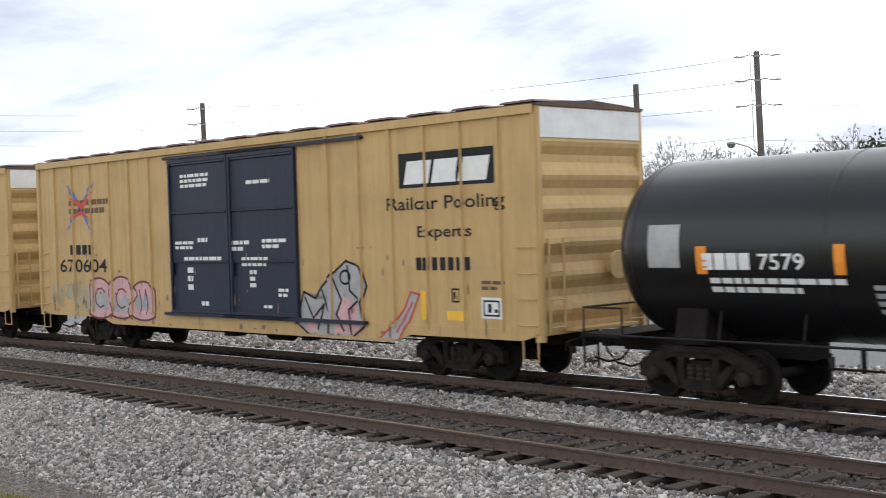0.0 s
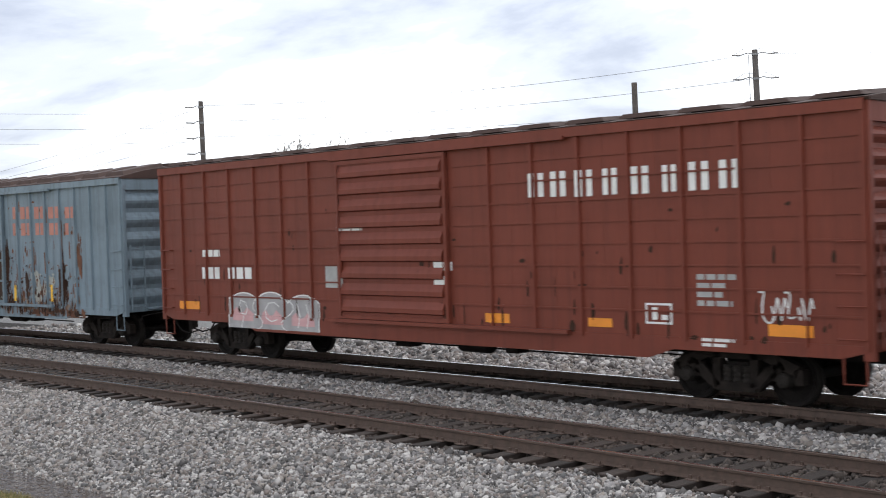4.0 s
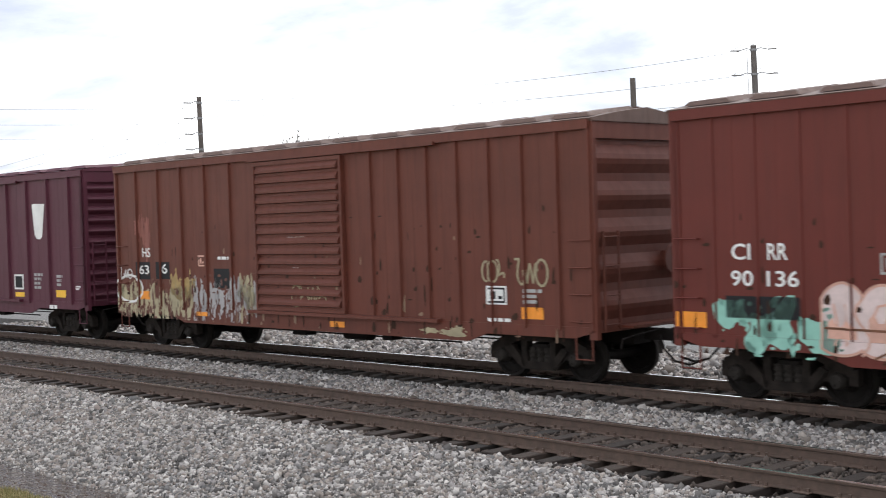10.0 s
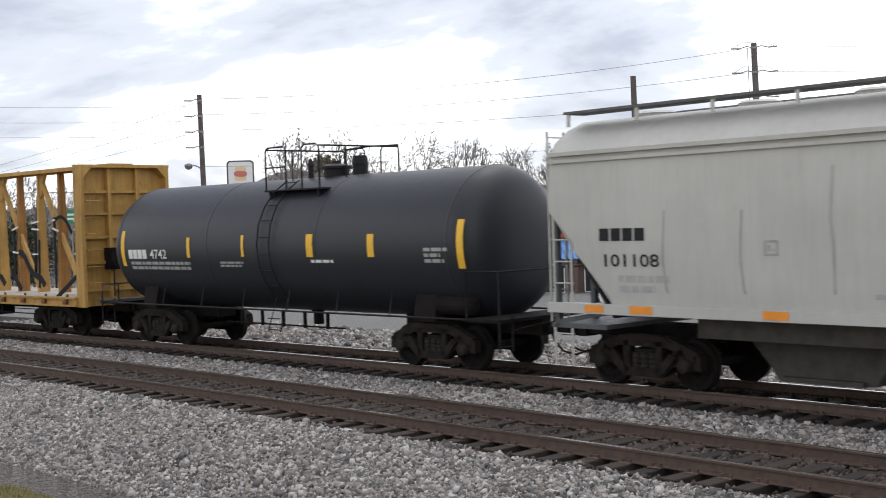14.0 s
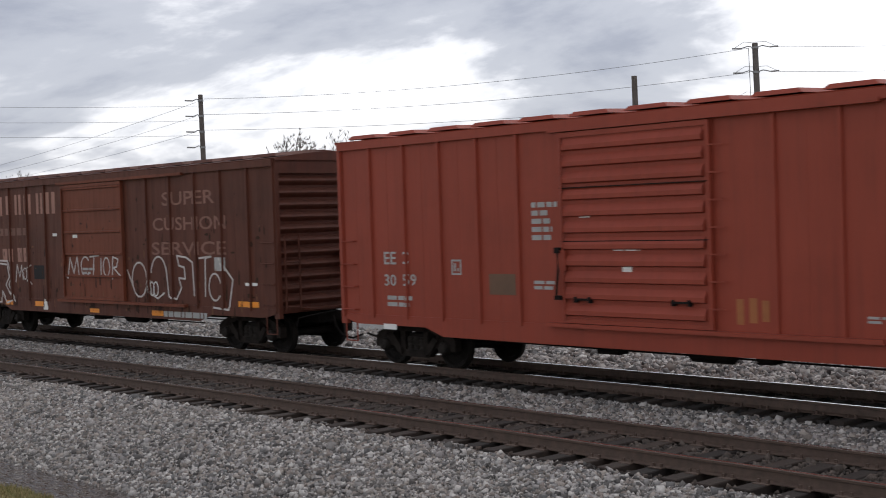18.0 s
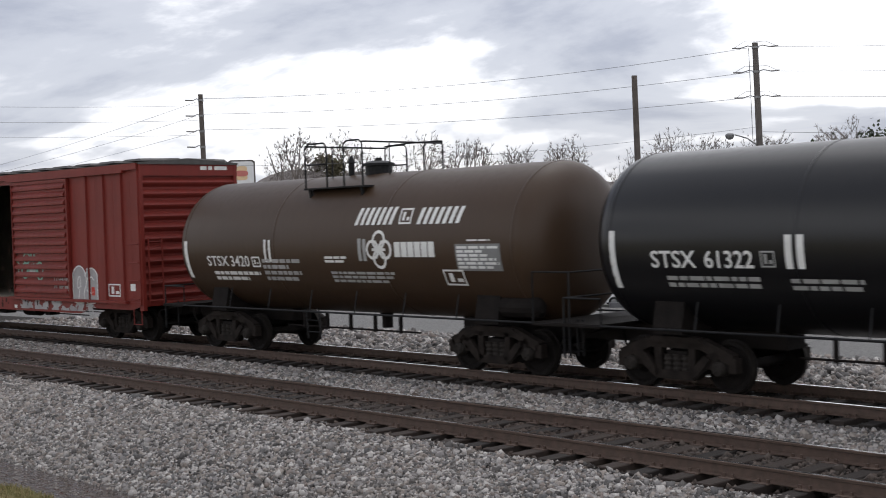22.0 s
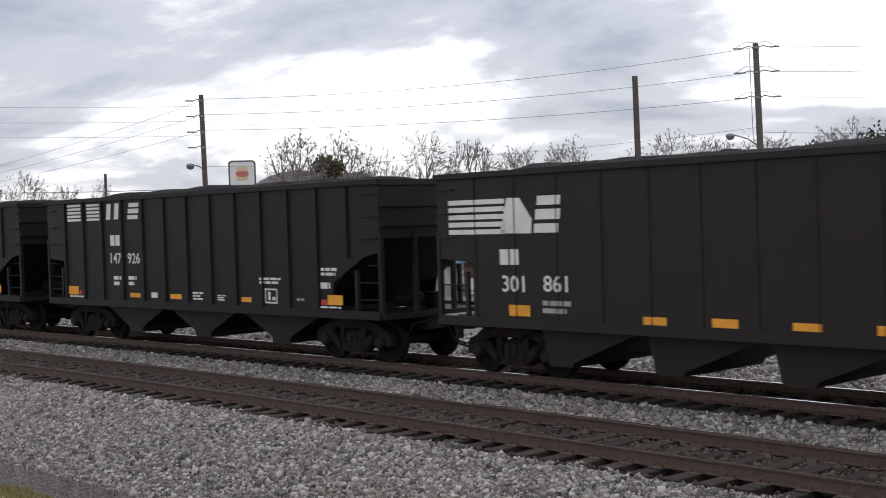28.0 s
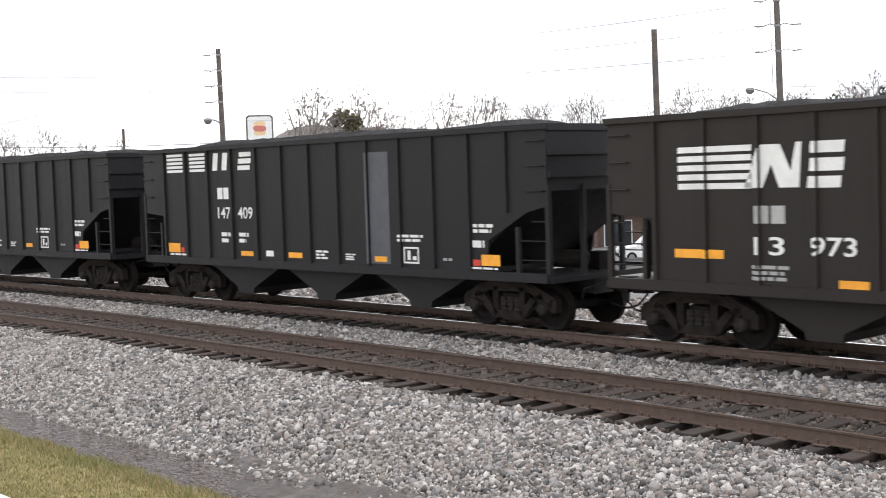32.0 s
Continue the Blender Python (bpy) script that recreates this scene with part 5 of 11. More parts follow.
        if i == 15:
            ribbon([Vector((x + 0.05 + 1.35 * u, -0.30, 2.25 - 0.25 * math.sin(u * 3.1) + 0.12 * u)) for u in (0, 0.15, 0.3, 0.5, 0.7, 0.85, 1.0)], 0.06)
            ribbon([Vector((x + 1.40 - 1.0 * u, -0.35 - 1.1 * u, 2.35 - 1.5 * u)) for u in (0, 0.2, 0.4, 0.6, 0.8, 1.0)], 0.07)
        for z in (2.30 + rng.uniform(-0.06, 0.06), 3.02 + rng.uniform(-0.06, 0.06), 3.26 + rng.uniform(-0.05, 0.05)):
            if rng.random() < 0.15:
                continue
            bm = bmesh.new()
            t = rng.uniform(-0.05, 0.05)
            beam(bm, (x - 0.17, -0.235, z - t), (x + rng.uniform(0.12, 0.26), -0.235, z + t), 0.045, 0.04)
            part("strap_band", bm, M["white_mark"], car, "white band round a post")
    rustd = M["rust_paint"]
    for y in (-1, 1):
        for i in range(19):
            x = -half + 0.6 + (high + half - 1.1) * i / 18
            part("winch", boxes([(x - 0.09, x + 0.09, *sorted((y * 1.48, y * 1.56)), 0.93, 1.02), (x - 0.03, x + 0.12, *sorted((y * 1.50, y * 1.55)), 1.02, 1.06), (x - 0.05, x - 0.02, *sorted((y * 1.40, y * 1.46)), 1.12, 1.20)]), rustd, car)
        bm = bmesh.new()
        tube(bm, [(-half + 3.4, y * 1.3, 0.62), (half - 3.4, y * 1.3, 0.60)], 0.018, 5)
        part("brake_rod", bm, M["grime"], car)
        for x in (-6.2, -2.6, 1.0, 3.4, 6.1):
            part("hanger", boxes([(x - 0.03, x + 0.03, *sorted((y * 1.28, y * 1.32)), 0.58, 0.82)]), M["grime"], car)
    for x in (-3.2, -0.4, 4.2):
        part("brake_gear", boxes([(x, x + 1.5, -1.2, -0.7, 0.50, 0.74), (x + 0.3, x + 0.6, -1.25, -0.8, 0.40, 0.52)]), M["grime"], car)
    underframe(car, half - 0.3)
    couplers(car, half - 0.1)
    CARS.append((car, s_mid))
    return car


# ---- the train, from its head ----
# how far each barrel sits along its car from the middle of its markings
MARK_SHIFT = {}
TANKS = {"gatx_a": (1.49, 2.46), "utlx": (1.51, 2.46), "gatx_b": (1.53, 2.47), "white": (1.52, 2.43), "st_a": (1.52, 2.46), "st_b": (1.52, 2.46), "st_c": (1.52, 2.46), "st_d": (1.52, 2.46), "st_e": (1.52, 2.46)}
M["yellow"] = paint("yellow_boxcar_paint", (0.50, 0.335, 0.145), 0.5, 0.25, 0.12)
M["navy"] = paint("dark_blue_paint", (0.0120, 0.0175, 0.038), 0.5, 0.22, 0.06, grime=(0.02, 0.02, 0.024), gloss=0.3)
M["door_navy"] = paint("violet_blue_paint", (0.0224, 0.024, 0.06), 0.5, 0.2, 0.1)
M["sky_blue"] = paint("pale_blue_paint", (0.185, 0.24, 0.28), 0.55, 0.45, 0.6)
M["red_brown"] = paint("red_brown_paint", (0.168, 0.0416, 0.0256), 0.55, 0.3, 0.15)
M["brown"] = paint("brown_boxcar_paint", (0.136, 0.044, 0.0224), 0.55, 0.35, 0.2)
M["maroon"] = paint("maroon_paint", (0.086, 0.0225, 0.037), 0.5, 0.22, 0.06)
M["oxide"] = paint("oxide_brown_paint", (0.12, 0.036, 0.024), 0.55, 0.35, 0.2)
M["oxide2"] = paint("oxide_red_paint", (0.12, 0.0256, 0.0192), 0.55, 0.25, 0.12)
M["old_brown"] = paint("old_dark_brown_paint", (0.098, 0.031, 0.019), 0.6, 0.5, 0.3)
M["door_red"] = paint("red_door_paint", (0.16, 0.044, 0.0224), 0.6, 0.4, 0.2)
M["signal_red"] = paint("orange_red_boxcar_paint", (0.264, 0.0496, 0.0288), 0.5, 0.22, 0.08)
M["deep_red"] = paint("deep_red_boxcar_paint", (0.176, 0.024, 0.0176), 0.5, 0.25, 0.12)
M["slate"] = paint("slate_grey_paint", (0.042, 0.043, 0.052), 0.6, 0.5, 0.35)
M["slate_door"] = paint("slate_blue_door_paint", (0.044, 0.068, 0.092), 0.55, 0.3, 0.2)
M["roof_rust"] = paint("rusty_roof", (0.062, 0.036, 0.029), 0.7, 0.4, 0.5)
M["roof_galv"] = paint("rusting_galvanised_roof", (0.125, 0.080, 0.066), 0.6, 0.45, 0.8)
M["roof_grey"] = paint("grey_roof", (0.09, 0.085, 0.082), 0.65, 0.5, 0.5)
M["tank_black"] = paint("black_tank_paint", (0.0060, 0.0060, 0.0072), 0.30, 0.12, 0.02, grime=(0.02, 0.018, 0.017), fade=0.15, bump=0.02, gloss=0.40)
M["tank_grey"] = paint("dark_grey_tank_paint", (0.022, 0.024, 0.030), 0.44, 0.12, 0.02, fade=0.2, bump=0.05, gloss=0.35)
M["tank_brown"] = paint("brown_black_tank_paint", (0.050, 0.029, 0.0165), 0.44, 0.12, 0.02, fade=0.2, bump=0.05, gloss=0.3)
M["tank_white"] = paint("white_tank_paint", (0.56, 0.57, 0.57), 0.45, 0.2, 0.03, grime=(0.2, 0.18, 0.15), bump=0.06)
M["hopper_blue"] = paint("pale_blue_grey_paint", (0.27, 0.30, 0.335), 0.5, 0.16, 0.10, bump=0.05)
M["hopper_grey"] = paint("pale_warm_grey_paint", (0.46, 0.45, 0.42), 0.5, 0.15, 0.06, grime=(0.2, 0.18, 0.15), bump=0.06)
M["coal_black"] = paint("black_hopper_paint", (0.0120, 0.0118, 0.0136), 0.55, 0.3, 0.08, gloss=0.22)
M["coal_brown"] = paint("sooty_brown_black_paint", (0.021, 0.0175, 0.0155), 0.6, 0.35, 0.15, gloss=0.22)
M["beam_rust"] = paint("rusted_yellow_post_paint", (0.33, 0.16, 0.045), 0.65, 0.7, 1.0, rust_rgb=(0.085, 0.036, 0.014))
M["beam_yellow"] = paint("yellow_flatcar_paint", (0.45, 0.265, 0.075), 0.6, 0.55, 0.75, rust_rgb=(0.15, 0.068, 0.022))

M["end_grey"] = paint("dirty_grey_frame_paint", (0.10, 0.105, 0.11), 0.6, 0.5, 0.2)
M["walk_steel"] = plain("grey_steel_walkway", (0.10, 0.10, 0.10), 0.7, 0.3, 6.0, 0.3)

K = {}
K["lead"], Z_lead = boxcar("boxcar", "yellow steel boxcar with outside posts ahead of its twin", -45.3, 18.88, 5.09, M["yellow"], M["roof_galv"], (-2.4, 2.4), 7, 7, ends=6, rise=0.12, rib_w=0.14, raised=0.015)
K["tbox"], Z_tbox = boxcar("boxcar", "yellow high boxcar with black double doors and silver graffiti", -24.64, 18.88, 5.09, M["yellow"], M["roof_galv"], (-2.55, 2.55), 7, 7, ends=6, rise=0.12, rib_w=0.14, raised=0.015)
for k in ("lead", "tbox"):
    for a, b in ((-2.5, -0.02), (0.02, 2.5)):
        door(K[k], a, b, 5.0, "panel", M["navy"], 3, label="black panelled sliding door")
K["gatx_a"] = tank_car("tank_car", "black tank car with orange reflectors and top platform", -7.68, 5.38, TANKS["gatx_a"][0], M["tank_black"], "orange", zc=TANKS["gatx_a"][1], belly=0.0, dome_x=0.19, dh=0.95)
K["csxt_a"], Z_csxt_a = boxcar("boxcar", "dark blue boxcar with yellow lettering and light blue graffiti", 7.77, 15.94, 4.35, M["navy"], M["roof_grey"], (-1.5, 1.55), 6, 6, ends=6, rise=0.30, raised=0.07)
door(K["csxt_a"], -1.5, 1.55, 4.35, "corrugated", M["door_navy"], 14, label="violet-blue corrugated sliding door")
K["atw"], Z_atw = boxcar("boxcar", "rust-streaked pale blue boxcar with orange lettering square and graffiti", 24.95, 15.8, 4.45, M["sky_blue"], M["roof_rust"], (-1.6, 1.5), 8, 8, ends=6, rise=0.32, raised=0.08)
door(K["atw"], -1.6, 1.5, 4.45, "panel", M["sky_blue"], 5, label="rusty pale blue plug door")
K["sou"], Z_sou = boxcar("boxcar", "red-brown boxcar with white lettering and many posts", 44.07, 18.92, 4.56, M["red_brown"], M["roof_rust"], (-2.4, 0.9), 7, 8, ends=10, rise=0.19)
door(K["sou"], -2.4, 0.9, 4.56, "corrugated", M["red_brown"], 9, label="red-brown corrugated sliding door")
for i in range(8):
    z = 1.45 + i * 0.37
    if z < 4.3:
        part("side_rib", boxes([(-9.3, -2.5, -1.522, -1.498, z, z + 0.03)]), M["red_brown"], K["sou"])
        part("side_rib", boxes([(1.0, 9.3, -1.522, -1.498, z, z + 0.03)]), M["red_brown"], K["sou"])
K["utlx"] = tank_car("tank_car", "black tank car with yellow marks and placards", 61.81, 6.35, TANKS["utlx"][0], M["tank_black"], "yellow", zc=TANKS["utlx"][1], belly=0.0, dome_x=0.14, dh=1.16)
MARK_SHIFT[K["utlx"].name] = 0.18
K["nahx"] = covered_hopper("covered_hopper", "pale blue-grey covered hopper with rounded sides", 78.76, 8.49, M["hopper_blue"], M["hopper_blue"], 4.62, 3.92, 3)
K["cirr_a"], Z_cirr_a = boxcar("boxcar", "brown boxcar with big black and white graffiti", 96.83, 15.79, 4.58, M["brown"], M["roof_galv"], (-1.75, 1.3), 7, 8, ends=5, rise=0.25, rib_d=0.03)
door(K["cirr_a"], -1.75, 1.3, 4.58, "corrugated", M["brown"], 15, label="brown corrugated sliding door")
K["smw"], Z_smw = boxcar("boxcar", "maroon boxcar with a white shield patch and plug door", 114.54, 15.72, 4.62, M["maroon"], M["maroon"], (-1.75, 1.45), 6, 6, ends=11, rise=0.16, rib_w=0.13, rib_d=0.07, posts_x=(-7.77, -7.32, -6.17, -5.02, -3.9, -2.75, 2.41, 3.57, 4.72, 5.88, 7.04, 7.77))
door(K["smw"], -1.75, 1.45, 4.62, "panel", M["maroon"], 5, label="maroon plug door")
K["hs"], Z_hs = boxcar("boxcar", "oxide brown boxcar with pale paint splashed along its lower side", 131.94, 15.88, 4.60, M["oxide"], M["roof_galv"], (-1.75, 1.35), 6, 8, ends=5, rise=0.25)
door(K["hs"], -1.75, 1.35, 4.60, "corrugated", M["oxide"], 14, label="oxide brown corrugated door")
K["cirr_b"], Z_cirr_b = boxcar("boxcar", "dull red boxcar with pink and green graffiti low on its side", 149.45, 15.79, 4.58, M["oxide2"], M["roof_galv"], (-1.7, 1.35), 8, 9, ends=5, rise=0.25, rib_d=0.02)
door(K["cirr_b"], -1.7, 1.35, 4.58, "panel", M["oxide2"], 5, label="dull red plug door")
K["beam"] = centrebeam("centre_beam_flat_car", "empty yellow centre-beam flat car with loose black straps", 170.85, 11.55, M["beam_yellow"])
K["gatx_b"] = tank_car("tank_car", "dark grey tank car with yellow reflectors", 190.04, 6.04, TANKS["gatx_b"][0], M["tank_grey"], "yellow", zc=TANKS["gatx_b"][1], belly=0.0, dome_x=0.88, dh=0.96)
M["bay_dust"] = plain("dusty_brown_steel", (0.060, 0.052, 0.043), 0.8, 0.4, 3.0, 0.3)
K["gacx"] = covered_hopper("covered_hopper", "pale warm grey covered hopper with orange sill marks", 207.37, 8.60, M["hopper_grey"], M["hopper_grey"], 4.66, 4.02, 3, sill=(1.27, 1.44), flush=True, bay_mat=M["bay_dust"])
K["white"] = tank_car("tank_car", "white tank car with yellow reflectors and white rails", 224.14, 6.48, TANKS["white"][0], M["tank_white"], "yellow", zc=TANKS["white"][1], belly=0.0, dome_x=0.39, dh=1.15, rail_mat=M["tank_white"])
K["sou_b"], Z_sou_b = boxcar("boxcar", "old dark brown boxcar with faded lettering and chalky graffiti", 242.0, 15.79, 4.40, M["old_brown"], M["old_brown"], (-1.55, 1.55), 6, 6, ends=11, rise=0.2)
door(K["sou_b"], -1.55, 1.55, 4.40, "panel", M["door_red"], 5, label="brighter red-brown panelled door")
K["eec_a"], Z_eec_a = boxcar("boxcar", "orange-red boxcar with a ribbed plug door", 260.08, 15.89, 4.58, M["signal_red"], M["signal_red"], (-1.75, 1.4), 6, 6, ends=11, rise=0.14)
door_hardware(door(K["eec_a"], -1.75, 1.4, 4.58, "corrugated", M["signal_red"], 11, label="orange-red plug door in three pressed sections"), -1.75, 1.4, 1.10, 4.36)
K["csxt_b"], Z_csxt_b = boxcar("boxcar", "slate grey boxcar with its door slid open and green graffiti", 277.77, 15.62, 4.52, M["slate"], M["old_brown"], (-1.6, 3.9), 7, 5, ends=6, rise=0.1, open_door=(-1.6, 1.5))
door(K["csxt_b"], 1.45, 4.45, 4.50, "panel", M["slate_door"], 5, label="slate blue panelled door slid open")
K["eec_b"], Z_eec_b = boxcar("boxcar", "deep red boxcar with its door slid open and pink graffiti", 295.29, 15.77, 4.60, M["deep_red"], M["roof_grey"], (-1.6, 4.4), 7, 4, ends=11, rise=0.12, raised=0.03, open_door=(-1.6, 1.3))
door(K["eec_b"], 1.25, 4.4, 4.58, "corrugated", M["deep_red"], 14, label="deep red corrugated door slid open")
K["st_a"] = tank_car("tank_car", "brown-black tank car with white lettering and emblem", 310.64, 5.38, TANKS["st_a"][0], M["tank_brown"], "white", zc=TANKS["st_a"][1], belly=0.0, dome_x=-0.07, dh=0.96)
MARK_SHIFT[K["st_a"].name] = 0.34
K["st_b"] = tank_car("tank_car", "glossy black tank car with white lettering", 323.71, 5.38, TANKS["st_b"][0], M["tank_black"], "white", zc=TANKS["st_b"][1], belly=0.0, dome_x=0.64, dh=0.95)
MARK_SHIFT[K["st_b"].name] = 0.36
K["st_c"] = tank_car("tank_car", "glossy black tank car with white lettering", 337.21, 5.38, TANKS["st_c"][0], M["tank_black"], "white", zc=TANKS["st_c"][1], belly=0.0, dome_x=0.24, dh=0.95)
MARK_SHIFT[K["st_c"].name] = 0.36
K["st_d"] = tank_car("tank_car", "glossy black tank car with white lettering", 350.26, 5.38, TANKS["st_d"][0], M["tank_black"], "white", zc=TANKS["st_d"][1], belly=0.0, dome_x=0.01, dh=1)
MARK_SHIFT[K["st_d"].name] = 0.36
K["st_e"] = tank_car("tank_car", "glossy black tank car with white lettering", 363.31, 5.38, TANKS["st_e"][0], M["tank_black"], "white", zc=TANKS["st_e"][1], belly=0.0, dome_x=0.57, dh=0.93)
MARK_SHIFT[K["st_e"].name] = 0.0
Z = {}
for i, (k, x0, hl, lab, mt, bays, smooth) in enumerate((("ns_a", 371.13, 6.95, "black coal hopper with white stripes and heaped coal", "coal_black", 3, False), ("ns_b", 386.76, 6.95, "black coal hopper with white stripes and orange reflectors", "coal_black", 3, False),
                                                ("ns_c", 402.45, 7.10, "brown-black smooth-sided coal hopper with a white striped emblem", "coal_brown", 4, True), ("ns_d", 418.70, 6.95, "black coal hopper with white stripes and numbers", "coal_black", 3, False),
                                                ("ns_e", 434.32, 6.95, "black coal hopper with white stripes and heaped coal", "coal_black", 3, False), ("ns_f", 450.07, 6.95, "black coal hopper with one faded grey panel", "coal_black", 3, False),
                                                ("nw", 465.45, 6.95, "brown-black coal hopper with a large white striped emblem", "coal_brown", 3, False))):
    K[k], Z[k] = open_hopper("coal_hopper", lab, x0 + hl, hl, M[mt], 13, 3.74, bays, i + 1, 1.6 if not smooth else 1.8, smooth, bays == 4)

for k in ("lead", "tbox"):
    part("end_board", boxes([(9.41, 9.455, -1.44, 1.44, 4.50, 5.04)]), M["white_mark"], K[k], "white painted top of the end")
for k, eave in (("sou", 4.56), ("cirr_a", 4.58), ("cirr_b", 4.58), ("smw", 4.62), ("eec_b", 4.60)):
    x = K[k]["half"]
    part("small_print", boxes([(x, x + 0.004, 0.35, 0.55, eave - 0.17, eave - 0.07), (x, x + 0.004, 0.6, 0.72, eave - 0.17, eave - 0.07), (x, x + 0.004, 0.8, 1.2, eave - 0.17, eave - 0.07)]), M["white_mark"], K[k])


# ---- markings: thin films of paint laid on the skin of each car ----
def clip(poly, axis, k, keep_above):
    out = []
    for p, q in zip(poly, poly[1:] + poly[:1]):
        a, b = (p[axis] - k, q[axis] - k) if keep_above else (k - p[axis], k - q[axis])
        if a >= 0:
            out.append(p)
        if (a > 0 > b) or (a < 0 < b):
            u = a / (a - b)
            out.append((p[0] + (q[0] - p[0]) * u, p[1] + (q[1] - p[1]) * u))
    return out


def flat_skin(zones, doors=()):
    """Panels at one depth, posts and doors proud of it."""
    steps = sorted([(a, b, -1.556) for a, b in zones] + [(a, b, -1.5715) for a, b in doors])
    return ("flat", steps, -1.50)


def lay(car, name, polys, material, layer=0, label=""):
    """Lays flat outlines (x, z) on the near skin of a car."""
    kind = SKIN[car.name]
    lift = 0.004 + 0.003 * layer
    bm = bmesh.new()

    def put(poly, depth):
        if len(poly) < 3:
            return
        vs = [bm.verts.new((x, depth(z) - lift, z)) for x, z in poly]
        try:
            bm.faces.new(vs)
        except ValueError:
            pass
    dx = MARK_SHIFT.get(car.name, 0.0)
    for poly in polys:
        poly = [(x - dx, z) for x, z in poly] if dx else poly
        if kind[0] == "flat":
            low, cut, sill = (0.76, 1.06, -1.522) if kind[2] == -1.50 else (0.97, 1.12, -1.572)
            if min(p[1] for p in poly) < cut:
                put(clip(clip(list(poly), 1, low, True), 1, cut, False), lambda z, y=sill: y)
                poly = clip(list(poly), 1, cut, True)
                if len(poly) < 3:
                    continue
            rest = [list(poly)]
            for a, b, y in kind[1]:
                more = []
                for r in rest:
                    x0, x1 = min(p[0] for p in r), max(p[0] for p in r)
                    if x1 <= a or x0 >= b:
                        more.append(r)
                        continue
                    put(clip(clip(r, 0, a, True), 0, b, False), lambda z, y=y: y)
                    for s in (clip(r, 0, a, False), clip(r, 0, b, True)):
                        if len(s) > 2:
                            more.append(s)
                rest = more
            for r in rest:
                put(r, lambda z: kind[2])
        else:
            z0, z1 = min(p[1] for p in poly), max(p[1] for p in poly)
            n = max(1, int(math.ceil((z1 - z0) / 0.11)))
            for i in range(n):
                piece = clip(clip(list(poly), 1, z0 + (z1 - z0) * i / n, True), 1, z0 + (z1 - z0) * (i + 1) / n, False)
                put(piece, kind[1])
    ob = part(name, bm, M[material], car, label)
    if name in ("rust", "small_print", "paint_splash", "graffiti_line", "graffiti_shade"):
        ob["kind"] = "stuff"
    return ob


def rect(x0, x1, z0, z1, lean=0.0):
    h = lean * (z1 - z0)
    return [(x0, z0), (x1, z0), (x1 + h, z1), (x0 + h, z1)]


def plate(car, x0, x1, z0, z1, material, name="patch", layer=0, lean=0.0, label=""):
    return lay(car, name, [rect(x0, x1, z0, z1, lean)], material, layer, label)


def outline(car, x0, x1, z0, z1, material="white_mark", w=0.035, layer=1, inner=True):
    """A stencilled panel: a border with a cross bar."""
    ps = [rect(x0, x1, z0, z0 + w), rect(x0, x1, z1 - w, z1), rect(x0, x0 + w, z0 + w, z1 - w), rect(x1 - w, x1, z0 + w, z1 - w)]
    if inner:
        ps += [rect(x0 + (x1 - x0) * 0.25, x0 + (x1 - x0) * 0.45, z0 + 2 * w, z1 - 2 * w), rect(x0 + (x1 - x0) * 0.6, x1 - 2 * w, z0 + 2 * w, z0 + (z1 - z0) * 0.45)]
    return lay(car, "stencil_panel", ps, material, layer)


def bars(car, x0, x1, z0, z1, rows, material="white_mark", seed=0, layer=1):
    """Small print too small to read: broken bars."""
    rng = random.Random(int(abs(x0) * 977 + z0 * 131 + seed))
    ps = []
    h = (z1 - z0) / (rows * 1.6)
    for i in range(rows):
        z = z1 - (i + 1) * (z1 - z0) / rows + h * 0.3
        x = x0
        end = x1 if i == 0 else x1 - rng.uniform(0, 0.35) * (x1 - x0)
        while x < end - 0.02:
            w = rng.uniform(0.10, 0.30)
            ps.append(rect(x, min(end, x + w), z, z + h))
            x += w + 0.04
    return lay(car, "small_print", ps, material, layer)


def blocks(car, x0, x1, z0, z1, n, material, lean=0.0, gap=0.3, layer=1, name="emblem"):
    """A name drawn as plain slabs, one to a letter."""
    w = (x1 - x0) / (n + (n - 1) * gap)
    for i in range(n):
        lay(car, name, [rect(x0 + i * w * (1 + gap), x0 + i * w * (1 + gap) + w, z0, z1, lean)], material, layer)


def stripes(car, x0, x1, z0, z1, n, material="white_mark", layer=1):
    h = (z1 - z0) / (n + (n - 1) * 0.55)
    return lay(car, "emblem_stripes", [rect(x0, x1, z0 + i * h * 1.55, z0 + i * h * 1.55 + h) for i in range(n)], material, layer)


def leaning_pair(car, x0, x1, z0, z1, material="white_mark", lean=0.16, k=0.34):
    """A device of two leaning bars."""
    w = (x1 - x0) * k
    return lay(car, "emblem", [rect(x0, x0 + w, z0, z1, lean), rect(x1 - w, x1, z0, z1, lean)], material, 1)


def stacked_bars(car, x0, x1, z0, z1, material="white_mark", lean=0.12):
    """A device of three short bars one over the other, the outer ones drawn in."""
    h, w = (z1 - z0), (x1 - x0)
    return lay(car, "emblem", [rect(x0 + a * w, x0 + b * w, z0 + c * h, z0 + d * h, lean) for a, b, c, d in ((0.0, 0.9, 0.0, 0.25), (0.06, 0.98, 0.36, 0.64), (0.14, 1.0, 0.75, 1.0))], material, 1)


FONT_MESHES = {}


